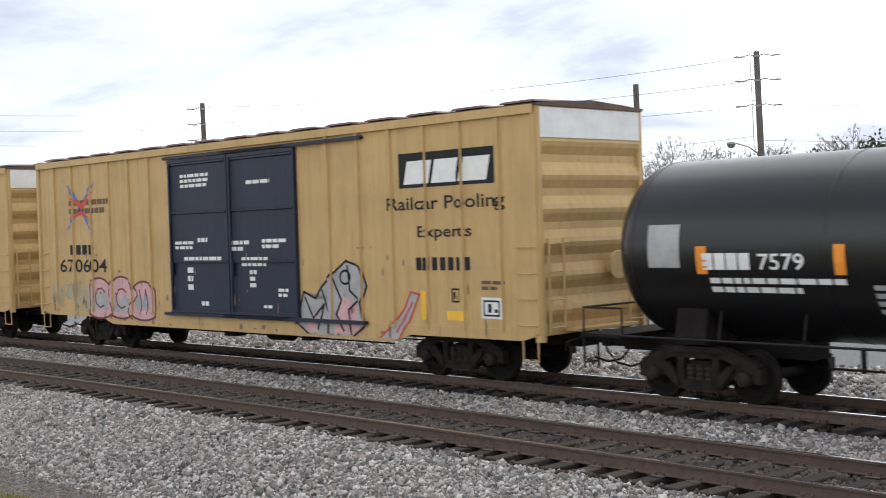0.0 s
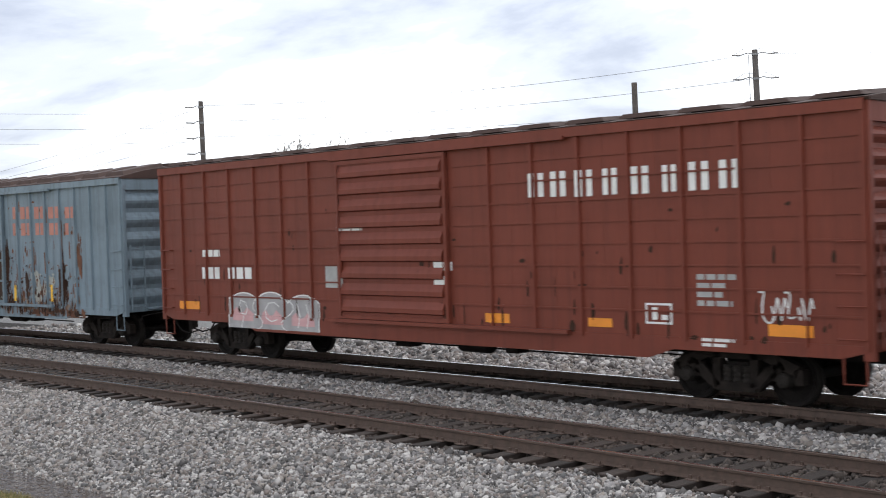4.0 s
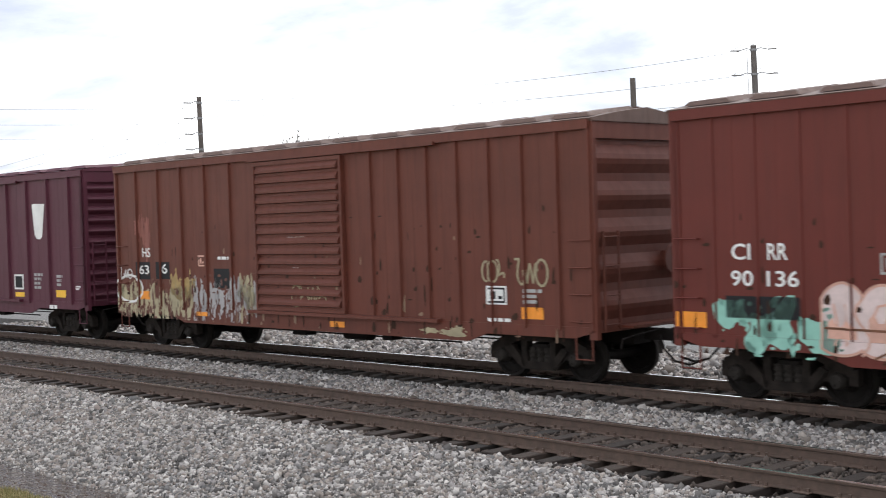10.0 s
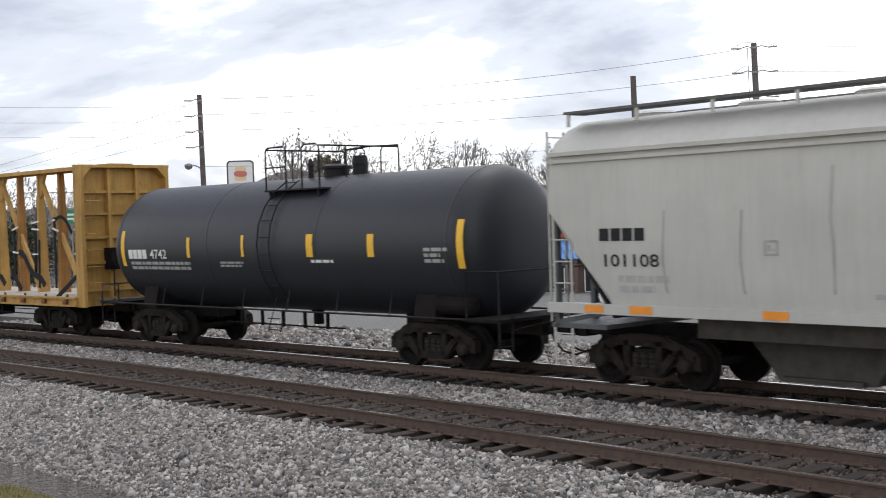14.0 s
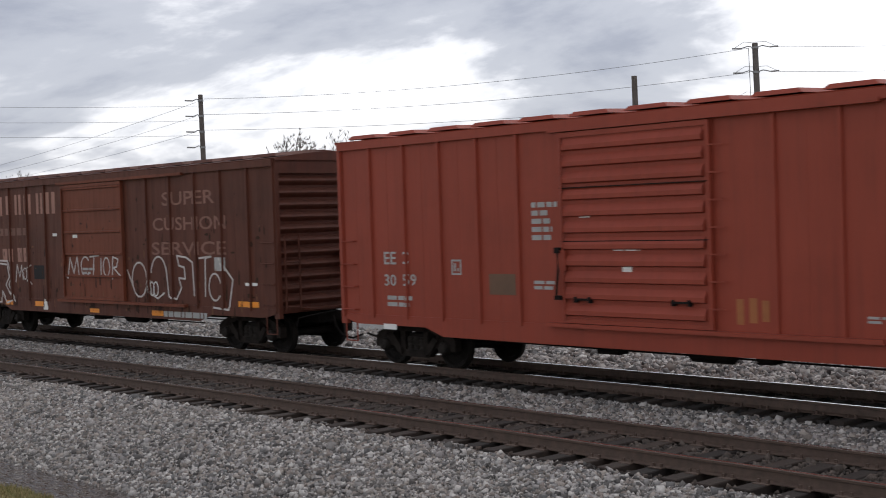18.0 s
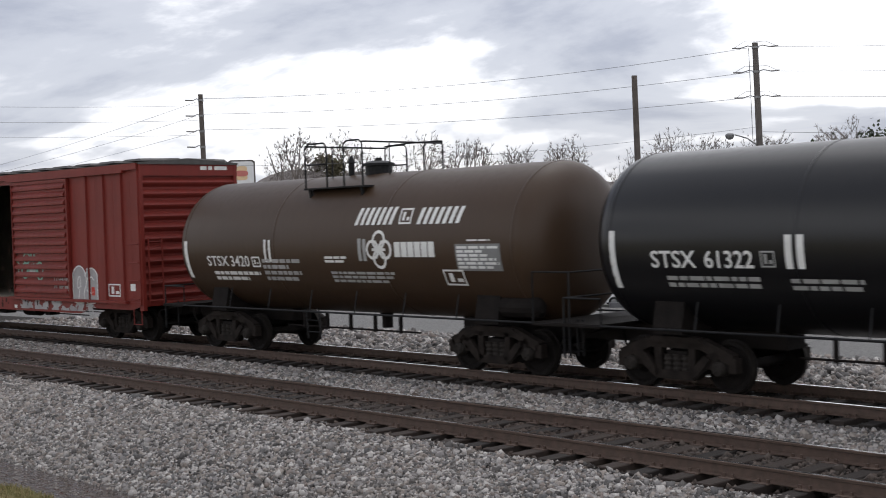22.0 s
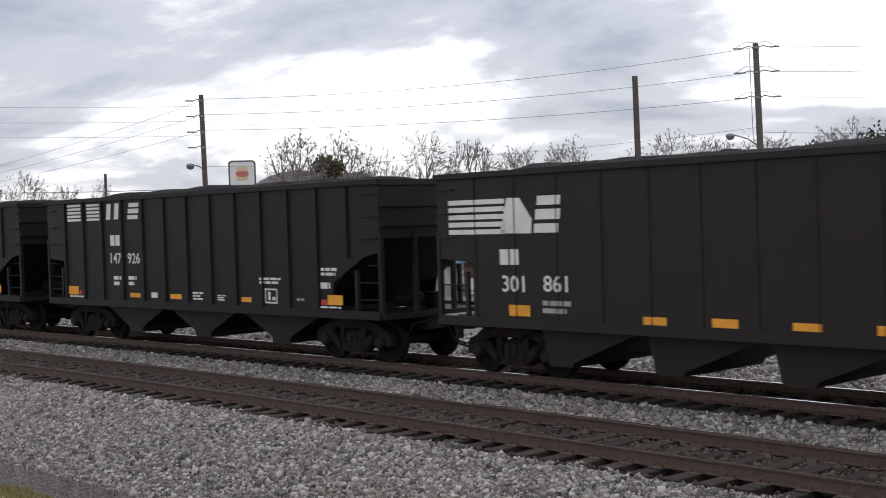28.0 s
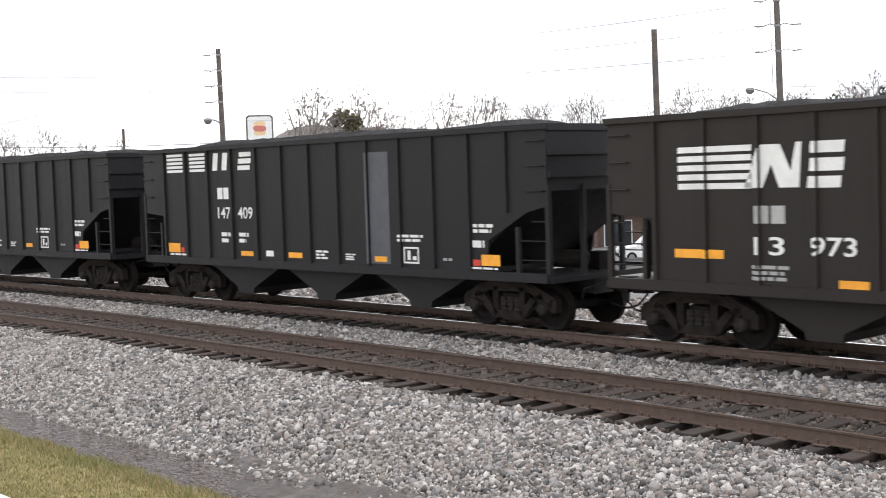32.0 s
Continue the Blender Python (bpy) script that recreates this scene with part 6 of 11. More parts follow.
def letters(words, bold=0.0):
    """The words as flat triangles in a unit box."""
    key = (words, bold)
    if key not in FONT_MESHES:
        cu = bpy.data.curves.new("lettering", "FONT")
        cu.body, cu.offset, cu.resolution_u = words, bold, 3
        ob = bpy.data.objects.new("lettering", cu)
        scene.collection.objects.link(ob)
        bpy.context.view_layer.update()
        me = ob.evaluated_get(bpy.context.evaluated_depsgraph_get()).to_mesh()
        pts = [tuple(v.co[:2]) for v in me.vertices]
        x0, x1 = min(p[0] for p in pts), max(p[0] for p in pts)
        y0, y1 = min(p[1] for p in pts), max(p[1] for p in pts)
        pts = [((x - x0) / (x1 - x0), (y - y0) / (y1 - y0)) for x, y in pts]
        FONT_MESHES[key] = [[pts[i] for i in p.vertices] for p in me.polygons]
        bpy.data.objects.remove(ob)
        bpy.data.curves.remove(cu)
    return FONT_MESHES[key]


def words(car, txt, x0, x1, z0, z1, material="white_mark", bold=0.012, layer=1, name="lettering"):
    return lay(car, name, [[(x0 + u * (x1 - x0), z0 + v * (z1 - z0)) for u, v in tri] for tri in letters(txt, bold)], material, layer)


def blob(rng, cx, cz, rx, rz, n=22, rough=0.16):
    k = [rng.uniform(-1, 1) for _ in range(5)]
    ph = [rng.uniform(0, 6.28) for _ in range(5)]
    out = []
    for i in range(n):
        a = 2 * math.pi * i / n
        r = 1 + rough * sum(k[j] * math.sin((j + 2) * a + ph[j]) / (1 + 0.4 * j) for j in range(5))
        c, s = math.cos(a), math.sin(a)
        sq = (abs(c) ** 3 + abs(s) ** 3) ** (-1 / 3)
        out.append((cx + rx * r * c * sq, cz + rz * r * s * sq))
    return out


def fan(poly):
    cx, cz = sum(p[0] for p in poly) / len(poly), sum(p[1] for p in poly) / len(poly)
    return [[(cx, cz), p, q] for p, q in zip(poly, poly[1:] + poly[:1])]


def stroke(pts, w):
    """A line of even width through points."""
    out = []
    for p, q in zip(pts, pts[1:]):
        dx, dz = q[0] - p[0], q[1] - p[1]
        d = math.hypot(dx, dz)
        if d < 1e-6:
            continue
        nx, nz = -dz / d * w / 2, dx / d * w / 2
        ex, ez = dx / d * w * 0.25, dz / d * w * 0.25
        out.append([(p[0] + nx - ex, p[1] + nz - ez), (p[0] - nx - ex, p[1] - nz - ez), (q[0] - nx + ex, q[1] - nz + ez), (q[0] + nx + ex, q[1] + nz + ez)])
    return out


def graffiti(car, x0, x1, z0, z1, n, fill, edge, seed, shade=None, w=0.05, label="sprayed graffiti of swollen letters"):
    """Swollen spray-can letters run together: one lumpy body, a rim, the lines that part the letters, and inner strokes."""
    rng = random.Random(seed)
    wd, high = (x1 - x0) / n, z1 - z0
    tops, feet, inner, shades = [], [], [], []
    for i in range(n):
        rise, sink, tilt = rng.uniform(0.0, 0.14), rng.uniform(0.0, 0.08), rng.uniform(-0.12, 0.12)
        for k in range(11):
            u = k / 10
            hump = math.sin(math.pi * (0.06 + 0.88 * u)) ** 0.45
            x = x0 + wd * (i + u)
            tops.append((x, z1 - high * (rise + 0.34 * (1 - hump) + tilt * (u - 0.5) * 0.6)))
            feet.append((x, z0 + high * (sink + 0.16 * (1 - hump))))
        cx = x0 + wd * (i + 0.5)
        if i:
            xs_ = x0 + wd * i
            bow = rng.choice((-1, 1)) * rng.uniform(0.10, 0.22) * wd
            inner += stroke([(xs_ + bow * math.sin(k * 0.9), z1 - high * (0.22 + 0.72 * k / 7)) for k in range(8)], w * 0.9)
        kind = rng.choice((0, 1, 2))
        if kind == 0:
            ring = blob(rng, cx, z0 + high * rng.uniform(0.55, 0.68), wd * 0.13, high * 0.14, 12, 0.2)
            inner += stroke(ring + ring[:1], w * 0.8)
            inner += stroke([(cx - wd * 0.05, z0 + high * 0.12), (cx + wd * 0.03, z0 + high * 0.38)], w)
        elif kind == 1:
            inner += stroke([(cx + wd * 0.26 * math.cos(a), z0 + high * (0.5 + 0.22 * math.sin(a))) for a in (0.6, 1.3, 2.1, 3.0, 3.8, 4.6, 5.4)], w * 0.85)
        else:
            for dx in (-0.16, 0.12):
                inner += stroke([(cx + wd * (dx + 0.05 * math.sin(k)), z0 + high * (0.18 + 0.13 * k)) for k in range(5)], w * 0.85)
        if shade:
            a, b = z0 + high * rng.uniform(0.18, 0.3), z0 + high * rng.uniform(0.42, 0.62)
            shades += [[(cx + wd * (-0.36 + 0.12 * k), a), (cx + wd * (-0.24 + 0.12 * k), a), (cx + wd * (-0.24 + 0.12 * k), b + 0.08 * high * math.sin(1.9 * (k + 1))), (cx + wd * (-0.36 + 0.12 * k), b + 0.08 * high * math.sin(1.9 * k))] for k in range(6)]
    body = [[a, b, d, c] for a, b, c, d in zip(feet, feet[1:], tops, tops[1:]) if b[0] > a[0] + 1e-6]
    g = lay(car, "graffiti", body, fill, 0, label)
    if shade:
        lay(car, "graffiti_shade", shades, shade, 1)
    lay(car, "graffiti_line", stroke(tops, w) + stroke(feet, w) + stroke([tops[0], feet[0]], w) + stroke([tops[-1], feet[-1]], w) + inner, edge, 2)
    return g


def fat_letters(car, lines, w, material, layer, label=""):
    """Letters painted with a broad round stroke."""
    ps = []
    for ln in lines:
        ps += stroke(ln, w)
        for x, z in ln:
            ps.append([(x + w * 0.5 * math.cos(k * math.pi / 6), max(0.62, z + w * 0.5 * math.sin(k * math.pi / 6))) for k in range(12)])
    return lay(car, "graffiti", ps, material, layer, label)


def sprayed(car, lines, w, material, layer=2, label=""):
    """Lines sprayed in one pass each."""
    ob = lay(car, "graffiti_line", [r for ln in lines for r in stroke(ln, w)], material, layer, label)
    return ob


def loop(cx, cz, rx, rz, a0=0.0, a1=6.2832, n=14):
    """Points round an oval, or part of one."""
    return [(cx + rx * math.cos(a0 + (a1 - a0) * k / n), cz + rz * math.sin(a0 + (a1 - a0) * k / n)) for k in range(n + 1)]


def scribble(car, x0, x1, z0, z1, material, seed, n=5, w=0.035, label="quick sprayed scrawl"):
    """A scrawl drawn in one go: loops and hooks from left to right."""
    rng = random.Random(seed)
    ps = []
    for i in range(n):
        a, b = x0 + (x1 - x0) * i / n, x0 + (x1 - x0) * (i + 1.15) / n
        zz, k = rng.uniform(0.0, 0.3), rng.choice((0, 1, 2))
        line = []
        for j in range(15):
            u = j / 14
            if k == 0:
                x, z = 0.5 + 0.5 * math.cos(6.28 * u + 1), 0.5 + 0.5 * math.sin(6.28 * u + 1)
            elif k == 1:
                x, z = u, abs(((u * 2.0 + zz) % 1.0) * 2 - 1)
            else:
                x, z = u * 0.8 + 0.2 * math.sin(u * 9), 1 - u + 0.25 * math.sin(u * 7 + zz * 9)
            line.append((a + (b - a) * x, z0 + (z1 - z0) * max(0, min(1, z * (1 - zz) + zz * 0.6))))
        ps += stroke(line, w)
    return lay(car, "graffiti_line", ps, material, 2, label)


def splash(car, x0, x1, z0, z1, material, seed, n=7, rough=0.35, layer=0, name="paint_splash", label=""):
    """Ragged patches of paint or rust."""
    rng = random.Random(seed)
    ps = []
    for i in range(n):
        cx = x0 + (x1 - x0) * (i + rng.uniform(0.2, 0.8)) / n
        rz = (z1 - z0) * rng.uniform(0.22, 0.5)
        cz, rx = z0 + rz + rng.uniform(0, 1) * max(0, (z1 - z0) - 2 * rz), (x1 - x0) / n * rng.uniform(0.4, 0.75)
        ps += fan(blob(rng, cx, cz, rx * 0.8, rz * 0.8, 26, rough))
        for _ in range(9):
            a, k = rng.uniform(0, 6.28), rng.uniform(0.75, 1.25)
            sz = cz + rz * k * math.sin(a)
            if z0 < sz < z1:
                ps += fan(blob(rng, cx + rx * k * math.cos(a), sz, rx * rng.uniform(0.06, 0.28), rz * rng.uniform(0.05, 0.22), 9, rough))
    return lay(car, name, ps, material, layer, label)


def rust_runs(car, x0, x1, z0, z1, material, seed, n=30, layer=1, label=""):
    """Many narrow runs and chips of rust, thickest low down."""
    rng = random.Random(seed)
    ps = []
    for i in range(n):
        x = rng.uniform(x0, x1)
        z = z0 + (z1 - z0) * rng.random() ** 1.9
        w, h = rng.uniform(0.015, 0.07), rng.uniform(0.05, 0.34) * (1.3 - (z - z0) / (z1 - z0))
        if rng.random() < 0.35:
            w, h = w * 2.2, h * 0.5
        k = rng.uniform(-0.02, 0.02)
        ps.append([(x - w * 0.5, z), (x + w * 0.3, z - h * 0.1), (x + w * 0.5, z + h * 0.5), (x + w * 0.2 + k, z + h), (x - w * 0.2 + k, z + h * 0.9), (x - w * 0.6, z + h * 0.4)])
    return lay(car, "rust", ps, material, layer, label)


def tank_skin(radius, zc=2.47):
    return ("round", lambda z: -math.sqrt(max(0.01, radius * radius - (z - zc) ** 2)))


def flush_skin(z):
    """Upright sides that end in a thin sill."""
    if z < 1.442:
        return -1.602
    pts = ((1.44, -1.51), (1.54, -1.535), (1.9, -1.54), (2.5, -1.57), (3.1, -1.56), (3.6, -1.53), (4.02, -1.49))
    for (a, ya), (b, yb) in zip(pts, pts[1:]):
        if z <= b:
            return ya + (yb - ya) * (z - a) / (b - a)
    return -1.49


def hopper_skin(z):
    pts = ((1.22, -1.25), (1.45, -1.46), (1.9, -1.54), (2.5, -1.57), (3.1, -1.56), (3.6, -1.53), (3.92, -1.49))
    if z < 1.262:
        return -1.66 if z > 1.195 else -1.60
    for (a, ya), (b, yb) in zip(pts, pts[1:]):
        if z <= b:
            return ya + (yb - ya) * (z - a) / (b - a)
    return -1.49


SKIN = {}
for k, zones, drs in (("lead", Z_lead, [(-2.5, 2.5)]), ("tbox", Z_tbox, [(-2.5, 2.5)]), ("csxt_a", Z_csxt_a, [(-1.5, 1.55)]), ("atw", Z_atw, [(-1.6, 1.5)]), ("sou", Z_sou, [(-2.4, 0.9)]), ("cirr_a", Z_cirr_a, [(-1.75, 1.3)]),
                      ("smw", Z_smw, [(-1.75, 1.45)]), ("hs", Z_hs, [(-1.75, 1.35)]), ("cirr_b", Z_cirr_b, [(-1.7, 1.35)]), ("sou_b", Z_sou_b, [(-1.55, 1.55)]), ("eec_a", Z_eec_a, [(-1.75, 1.4)]), ("csxt_b", Z_csxt_b, [(1.45, 4.45)]), ("eec_b", Z_eec_b, [(1.25, 4.4)])):
    zz = [q for q in zones if not any(a < (q[0] + q[1]) / 2 < b for a, b in drs)]
    SKIN[K[k].name] = flat_skin(zz, drs)
for k in ("ns_a", "ns_b", "ns_c", "ns_d", "ns_e", "ns_f", "nw"):
    depth = -1.542 if k == "ns_c" else -1.577
    SKIN[K[k].name] = ("flat", sorted([(a, b, depth) for a, b in Z[k]] + [(-20, -19, 0)]), -1.52)
for k in TANKS:
    SKIN[K[k].name] = tank_skin(TANKS[k][0], TANKS[k][1])
for k in ("nahx", "gacx"):
    SKIN[K[k].name] = ("round", hopper_skin if k == "nahx" else flush_skin)


# ---- lettering, placards, reflectors and graffiti, car by car ----
def emblem_ring(c, x0, x1, z0, z1):
    """A round flower-like emblem drawn in plain shapes."""
    cx, cz, r = (x0 + x1) / 2, (z0 + z1) / 2, (z1 - z0) / 2
    ps = []
    for i in range(4):
        a = math.pi / 2 * i
        ring = [(cx + math.cos(a) * r * 0.5 + math.cos(b * 0.524) * r * 0.46, cz + math.sin(a) * r * 0.5 + math.sin(b * 0.524) * r * 0.46) for b in range(13)]
        ps += stroke(ring, r * 0.16)
    for i in range(6):
        a = math.pi / 3 * i
        ps += stroke([(cx, cz), (cx + math.cos(a) * r * 0.5, cz + math.sin(a) * r * 0.5)], r * 0.14)
    return lay(c, "emblem", ps, "white_mark", 1)


for nm, rgb in (("brown_mark", (0.13, 0.07, 0.04)), ("maroon_mark", (0.16, 0.04, 0.05)), ("dark_green_mark", (0.03, 0.06, 0.05)), ("navy_mark", (0.03, 0.04, 0.055)), ("grey_green", (0.09, 0.11, 0.10)), ("orange_faint", (0.58, 0.21, 0.125)), ("orange_faded", (0.46, 0.19, 0.14)), ("rust_dark", (0.045, 0.022, 0.014)), ("rust_pale", (0.22, 0.14, 0.09)), ("cream_dull", (0.32, 0.33, 0.30)), ("tan_dull", (0.20, 0.20, 0.175)), ("tan_faint", (0.34, 0.115, 0.035)), ("pink_pale", (0.62, 0.50, 0.48)), ("hopper_pale", (0.50, 0.52, 0.54)),
                ("oxide_mark", (0.12, 0.045, 0.03)), ("red_faded", (0.33, 0.055, 0.04)), ("maroon_pale", (0.16, 0.035, 0.035)), ("salmon_faint", (0.24, 0.08, 0.06)), ("green_dull", (0.13, 0.15, 0.10)), ("red_faint", (0.42, 0.28, 0.26)), ("hopper_seam", (0.34, 0.33, 0.31)), ("faded_pink", (0.33, 0.17, 0.13)),
                ("faded_mid", (0.21, 0.10, 0.075)), ("faded_dim", (0.16, 0.075, 0.055)), ("old_mark", (0.12, 0.045, 0.03)), ("chalk", (0.55, 0.52, 0.50)), ("tan_mark", (0.52, 0.40, 0.22)), ("teal_pale", (0.50, 0.66, 0.58)), ("placard_grey", (0.20, 0.20, 0.20)), ("orange_light", (0.85, 0.36, 0.03)), ("slate_panel", (0.075, 0.078, 0.09))):
    M[nm] = plain(nm, rgb, 0.65, 0.18, 3.0, 0)

c = K["tbox"]
rust_runs(c, -8.95, 8.76, 0.59, 2.84, "rust_pale", 508, 80, 1)
plate(c, 5.77, 8.42, 3.74, 4.42, "black_mark", "emblem_ground", 0)
blocks(c, 5.91, 8.16, 3.81, 4.26, 3, "white_mark", 0.25, 0.12)
words(c, "Railcar Pooling", 5.43, 8.61, 3.23, 3.56, "black_mark", 0.012)
words(c, "Experts", 6.26, 7.74, 2.70, 2.99, "black_mark", 0.012)
blocks(c, 6.20, 7.68, 2.13, 2.38, 7, "black_mark", 0, 0.5)
lay(c, "emblem", [[(-7.88, 3.15), (-7.62, 3.27), (-6.21, 4.43), (-6.46, 4.33)]], "blue_mark", 1)
lay(c, "emblem", [[(-7.78, 4.46), (-7.42, 4.29), (-6.31, 3.09), (-6.65, 3.28)]], "blue_mark", 1)
lay(c, "emblem", [[(-7.74, 4.15), (-6.96, 3.89), (-6.29, 4.24), (-6.92, 3.71)]], "red_mark", 2)
lay(c, "emblem", [[(-7.79, 3.46), (-6.98, 3.71), (-6.35, 3.39), (-6.99, 3.59)]], "red_mark", 2)
blocks(c, -7.67, -6.41, 2.52, 2.78, 4, "black_mark", 0, 0.3)
words(c, "670604", -8.26, -5.71, 2.04, 2.40, "black_mark", 0.012)
bars(c, -1.98, -0.79, 4.07, 4.43, 3, "white_mark")
bars(c, 0.72, 1.60, 4.04, 4.17, 1, "white_mark")
bars(c, -2.28, -1.48, 2.60, 2.83, 2, "white_mark")
bars(c, -1.30, -0.90, 2.75, 2.91, 1, "white_mark")
bars(c, -0.01, 0.79, 2.54, 2.82, 2, "white_mark")
bars(c, 1.26, 2.13, 2.59, 2.84, 2, "white_mark")
bars(c, -1.91, -0.35, 2.32, 2.46, 1, "white_mark")
bars(c, 0.46, 1.45, 2.19, 2.44, 2, "white_mark")
bars(c, -1.77, -1.53, 1.61, 2.22, 3, "white_mark")
bars(c, 0.76, 1.02, 1.71, 2.15, 3, "white_mark")
bars(c, 1.81, 2.17, 1.52, 1.74, 2, "white_mark")
bars(c, -1.21, -0.92, 1.25, 1.41, 1, "white_mark")
bars(c, 1.26, 1.56, 1.26, 1.36, 1, "white_mark")
graffiti(c, -6.65, -3.39, 0.78, 1.97, 3, "pink_spray", "maroon_mark", 11, shade='silver_spray')
tag = [(2.36, 1.00), (2.62, 1.66), (3.02, 1.52), (3.20, 1.74), (3.56, 2.02), (4.06, 2.32), (4.52, 2.20), (4.70, 1.80), (4.52, 1.46), (4.62, 0.98), (4.20, 0.72), (2.80, 0.74)]
lay(c, "graffiti", fan(tag), "silver_spray", 0, "silver letters with black outlines and pink fading")
lay(c, "graffiti_shade", [[(3.62, 0.80), (4.50, 0.80), (4.40, 1.40), (3.90, 1.62)], [(2.60, 0.80), (3.10, 0.80), (3.00, 1.26)]], "pink_spray", 1)
sprayed(c, [tag + tag[:1], [(2.66, 1.54), (2.92, 1.10), (3.30, 1.40), (3.10, 0.86)], [(3.24, 1.70), (3.46, 1.20), (3.42, 0.80)], [(3.60, 1.96), (3.88, 1.50), (3.70, 1.20), (3.96, 0.86)], [(4.10, 2.22), (4.16, 1.70), (4.44, 1.52), (4.10, 1.30), (4.20, 0.80)], loop(4.02, 1.98, 0.16, 0.14)], 0.05, "black_mark", 2)
lay(c, "graffiti", [[(5.02, 0.72), (5.60, 0.70), (6.00, 1.20), (6.26, 1.66), (6.02, 1.70), (5.80, 1.34), (5.40, 0.98)]], "silver_spray", 0)
sprayed(c, [[(5.02, 0.72), (5.40, 0.98), (5.80, 1.34), (6.02, 1.70), (6.26, 1.66), (6.00, 1.20), (5.60, 0.70), (5.02, 0.72)], [(5.60, 0.90), (6.06, 1.50)]], 0.04, "red_mark", 2)
splash(c, -8.64, -6.49, 0.98, 1.99, "cream_spray", 3, 4)
plate(c, 6.30, 6.50, 1.17, 1.72, "yellow_mark", "reflector", 1)
plate(c, 7.94, 8.51, 1.24, 1.63, "white_mark", "patch", 0)
outline(c, 7.99, 8.46, 1.28, 1.58, "black_mark")
plate(c, 7.02, 7.56, 1.18, 1.36, "yellow_mark", "patch", 0)
outline(c, 7.16, 7.39, 1.52, 1.79, "black_mark")
bars(c, -7.67, -5.46, 3.58, 4.03, 2, "brown_mark")
bars(c, 7.96, 8.55, 1.75, 1.96, 2, "brown_mark")
c = K["gatx_a"]
plate(c, -4.10, -3.90, 2.09, 2.53, "orange_mark", "reflector", 1)
plate(c, -1.68, -1.50, 2.09, 2.54, "orange_mark", "reflector", 1)
plate(c, 1.78, 1.94, 2.04, 2.53, "orange_mark", "reflector", 1)
plate(c, 3.62, 3.76, 2.05, 2.51, "orange_mark", "reflector", 1)
plate(c, 5.34, 5.47, 1.79, 2.70, "orange_mark", "reflector", 1)
plate(c, -5.05, -4.42, 2.19, 2.88, "silver_spray", "patch", 0)
plate(c, 4.82, 5.35, 1.98, 2.82, "silver_spray", "patch", 0)
blocks(c, -3.98, -3.11, 2.16, 2.42, 4, "white_mark", 0, 0.15)
words(c, "7579", -2.96, -2.17, 2.16, 2.41, "white_mark", 0.012)
bars(c, -3.88, -1.52, 1.78, 2.06, 2, "white_mark")
bars(c, -1.11, -0.32, 1.50, 1.97, 4, "grey_mark")
bars(c, 0.63, 1.64, 1.61, 2.03, 4, "grey_mark")
bars(c, 2.11, 3.14, 1.88, 2.01, 1, "white_mark")
bars(c, 2.59, 3.27, 1.54, 1.81, 2, "grey_mark")
bars(c, 4.13, 5.21, 2.87, 2.99, 1, "white_mark")
plate(c, 3.81, 4.95, 2.21, 2.81, "grey_mark", "placard", 0)
bars(c, 3.88, 4.90, 2.25, 2.77, 6, "white_mark")
bars(c, 3.53, 4.65, 1.57, 1.68, 1, "grey_mark")
plate(c, 4.39, 4.66, 1.32, 1.57, "white_mark", "placard", 0)
c = K["csxt_a"]
leaning_pair(c, 4.55, 5.08, 3.18, 3.80, "yellow_mark", 0.0)
stacked_bars(c, 5.47, 5.95, 3.18, 3.82, "yellow_mark", 0.0)
leaning_pair(c, 6.31, 6.83, 3.18, 3.84, "yellow_mark", 0.0)
plate(c, 4.52, 5.11, 2.99, 3.15, "yellow_mark", "emblem", 1)
plate(c, 5.44, 5.95, 2.99, 3.14, "yellow_mark", "emblem", 1)
plate(c, 6.26, 6.84, 3.00, 3.15, "yellow_mark", "emblem", 1)
lay(c, "graffiti", [[(1.43, 1.87), (2.51, 1.98), (2.79, 1.8), (2.79, 1.16), (1.51, 1.11)], [(2.79, 1.8), (2.83, 2.2), (3.4, 2.22), (3.55, 2.03), (3.55, 1.19), (2.79, 1.16)], [(3.55, 2.03), (3.7, 2.21), (4.22, 2.23), (4.24, 2.09), (4.24, 1.27), (3.55, 1.19)], [(4.24, 2.09), (4.34, 2.18), (4.81, 2.26), (5.39, 2.35), (5.39, 1.47), (5.03, 1.37), (4.24, 1.27)]], "cyan_spray", 0)
lay(c, "graffiti_shade", [[(1.93, 1.1), (3.46, 1.13), (5.03, 1.31), (5.39, 1.45), (5.41, 1.37), (5.06, 1.26), (3.46, 1.08), (1.93, 1.05)]], "black_mark", 0)
sprayed(c, [[(1.43, 1.87), (2.51, 1.98), (2.79, 1.8), (2.83, 2.2), (3.4, 2.22), (3.55, 1.93), (3.7, 2.21), (4.22, 2.23), (4.17, 2.07), (4.34, 2.18), (5.39, 2.35)], [(2.08, 1.63), (2.57, 1.87)], [(1.45, 1.49), (2.23, 1.26)], [(4.65, 2.0), (4.81, 1.79), (5.06, 2.05)], [(4.81, 1.79), (4.72, 1.48)], [(2.65, 1.94), (2.85, 1.75)], [(3.72, 2.05), (4.1, 1.89)], [(4.1, 1.89), (4.17, 2.09)]], 0.055, "black_mark", 2)
sprayed(c, [[(1.38, 1.91), (2.51, 2.02), (2.77, 2.17), (2.79, 2.24), (3.42, 2.26)], [(4.24, 2.22), (5.43, 2.39), (5.44, 1.43), (5.08, 1.29)]], 0.022, "yellow_mark", 2)
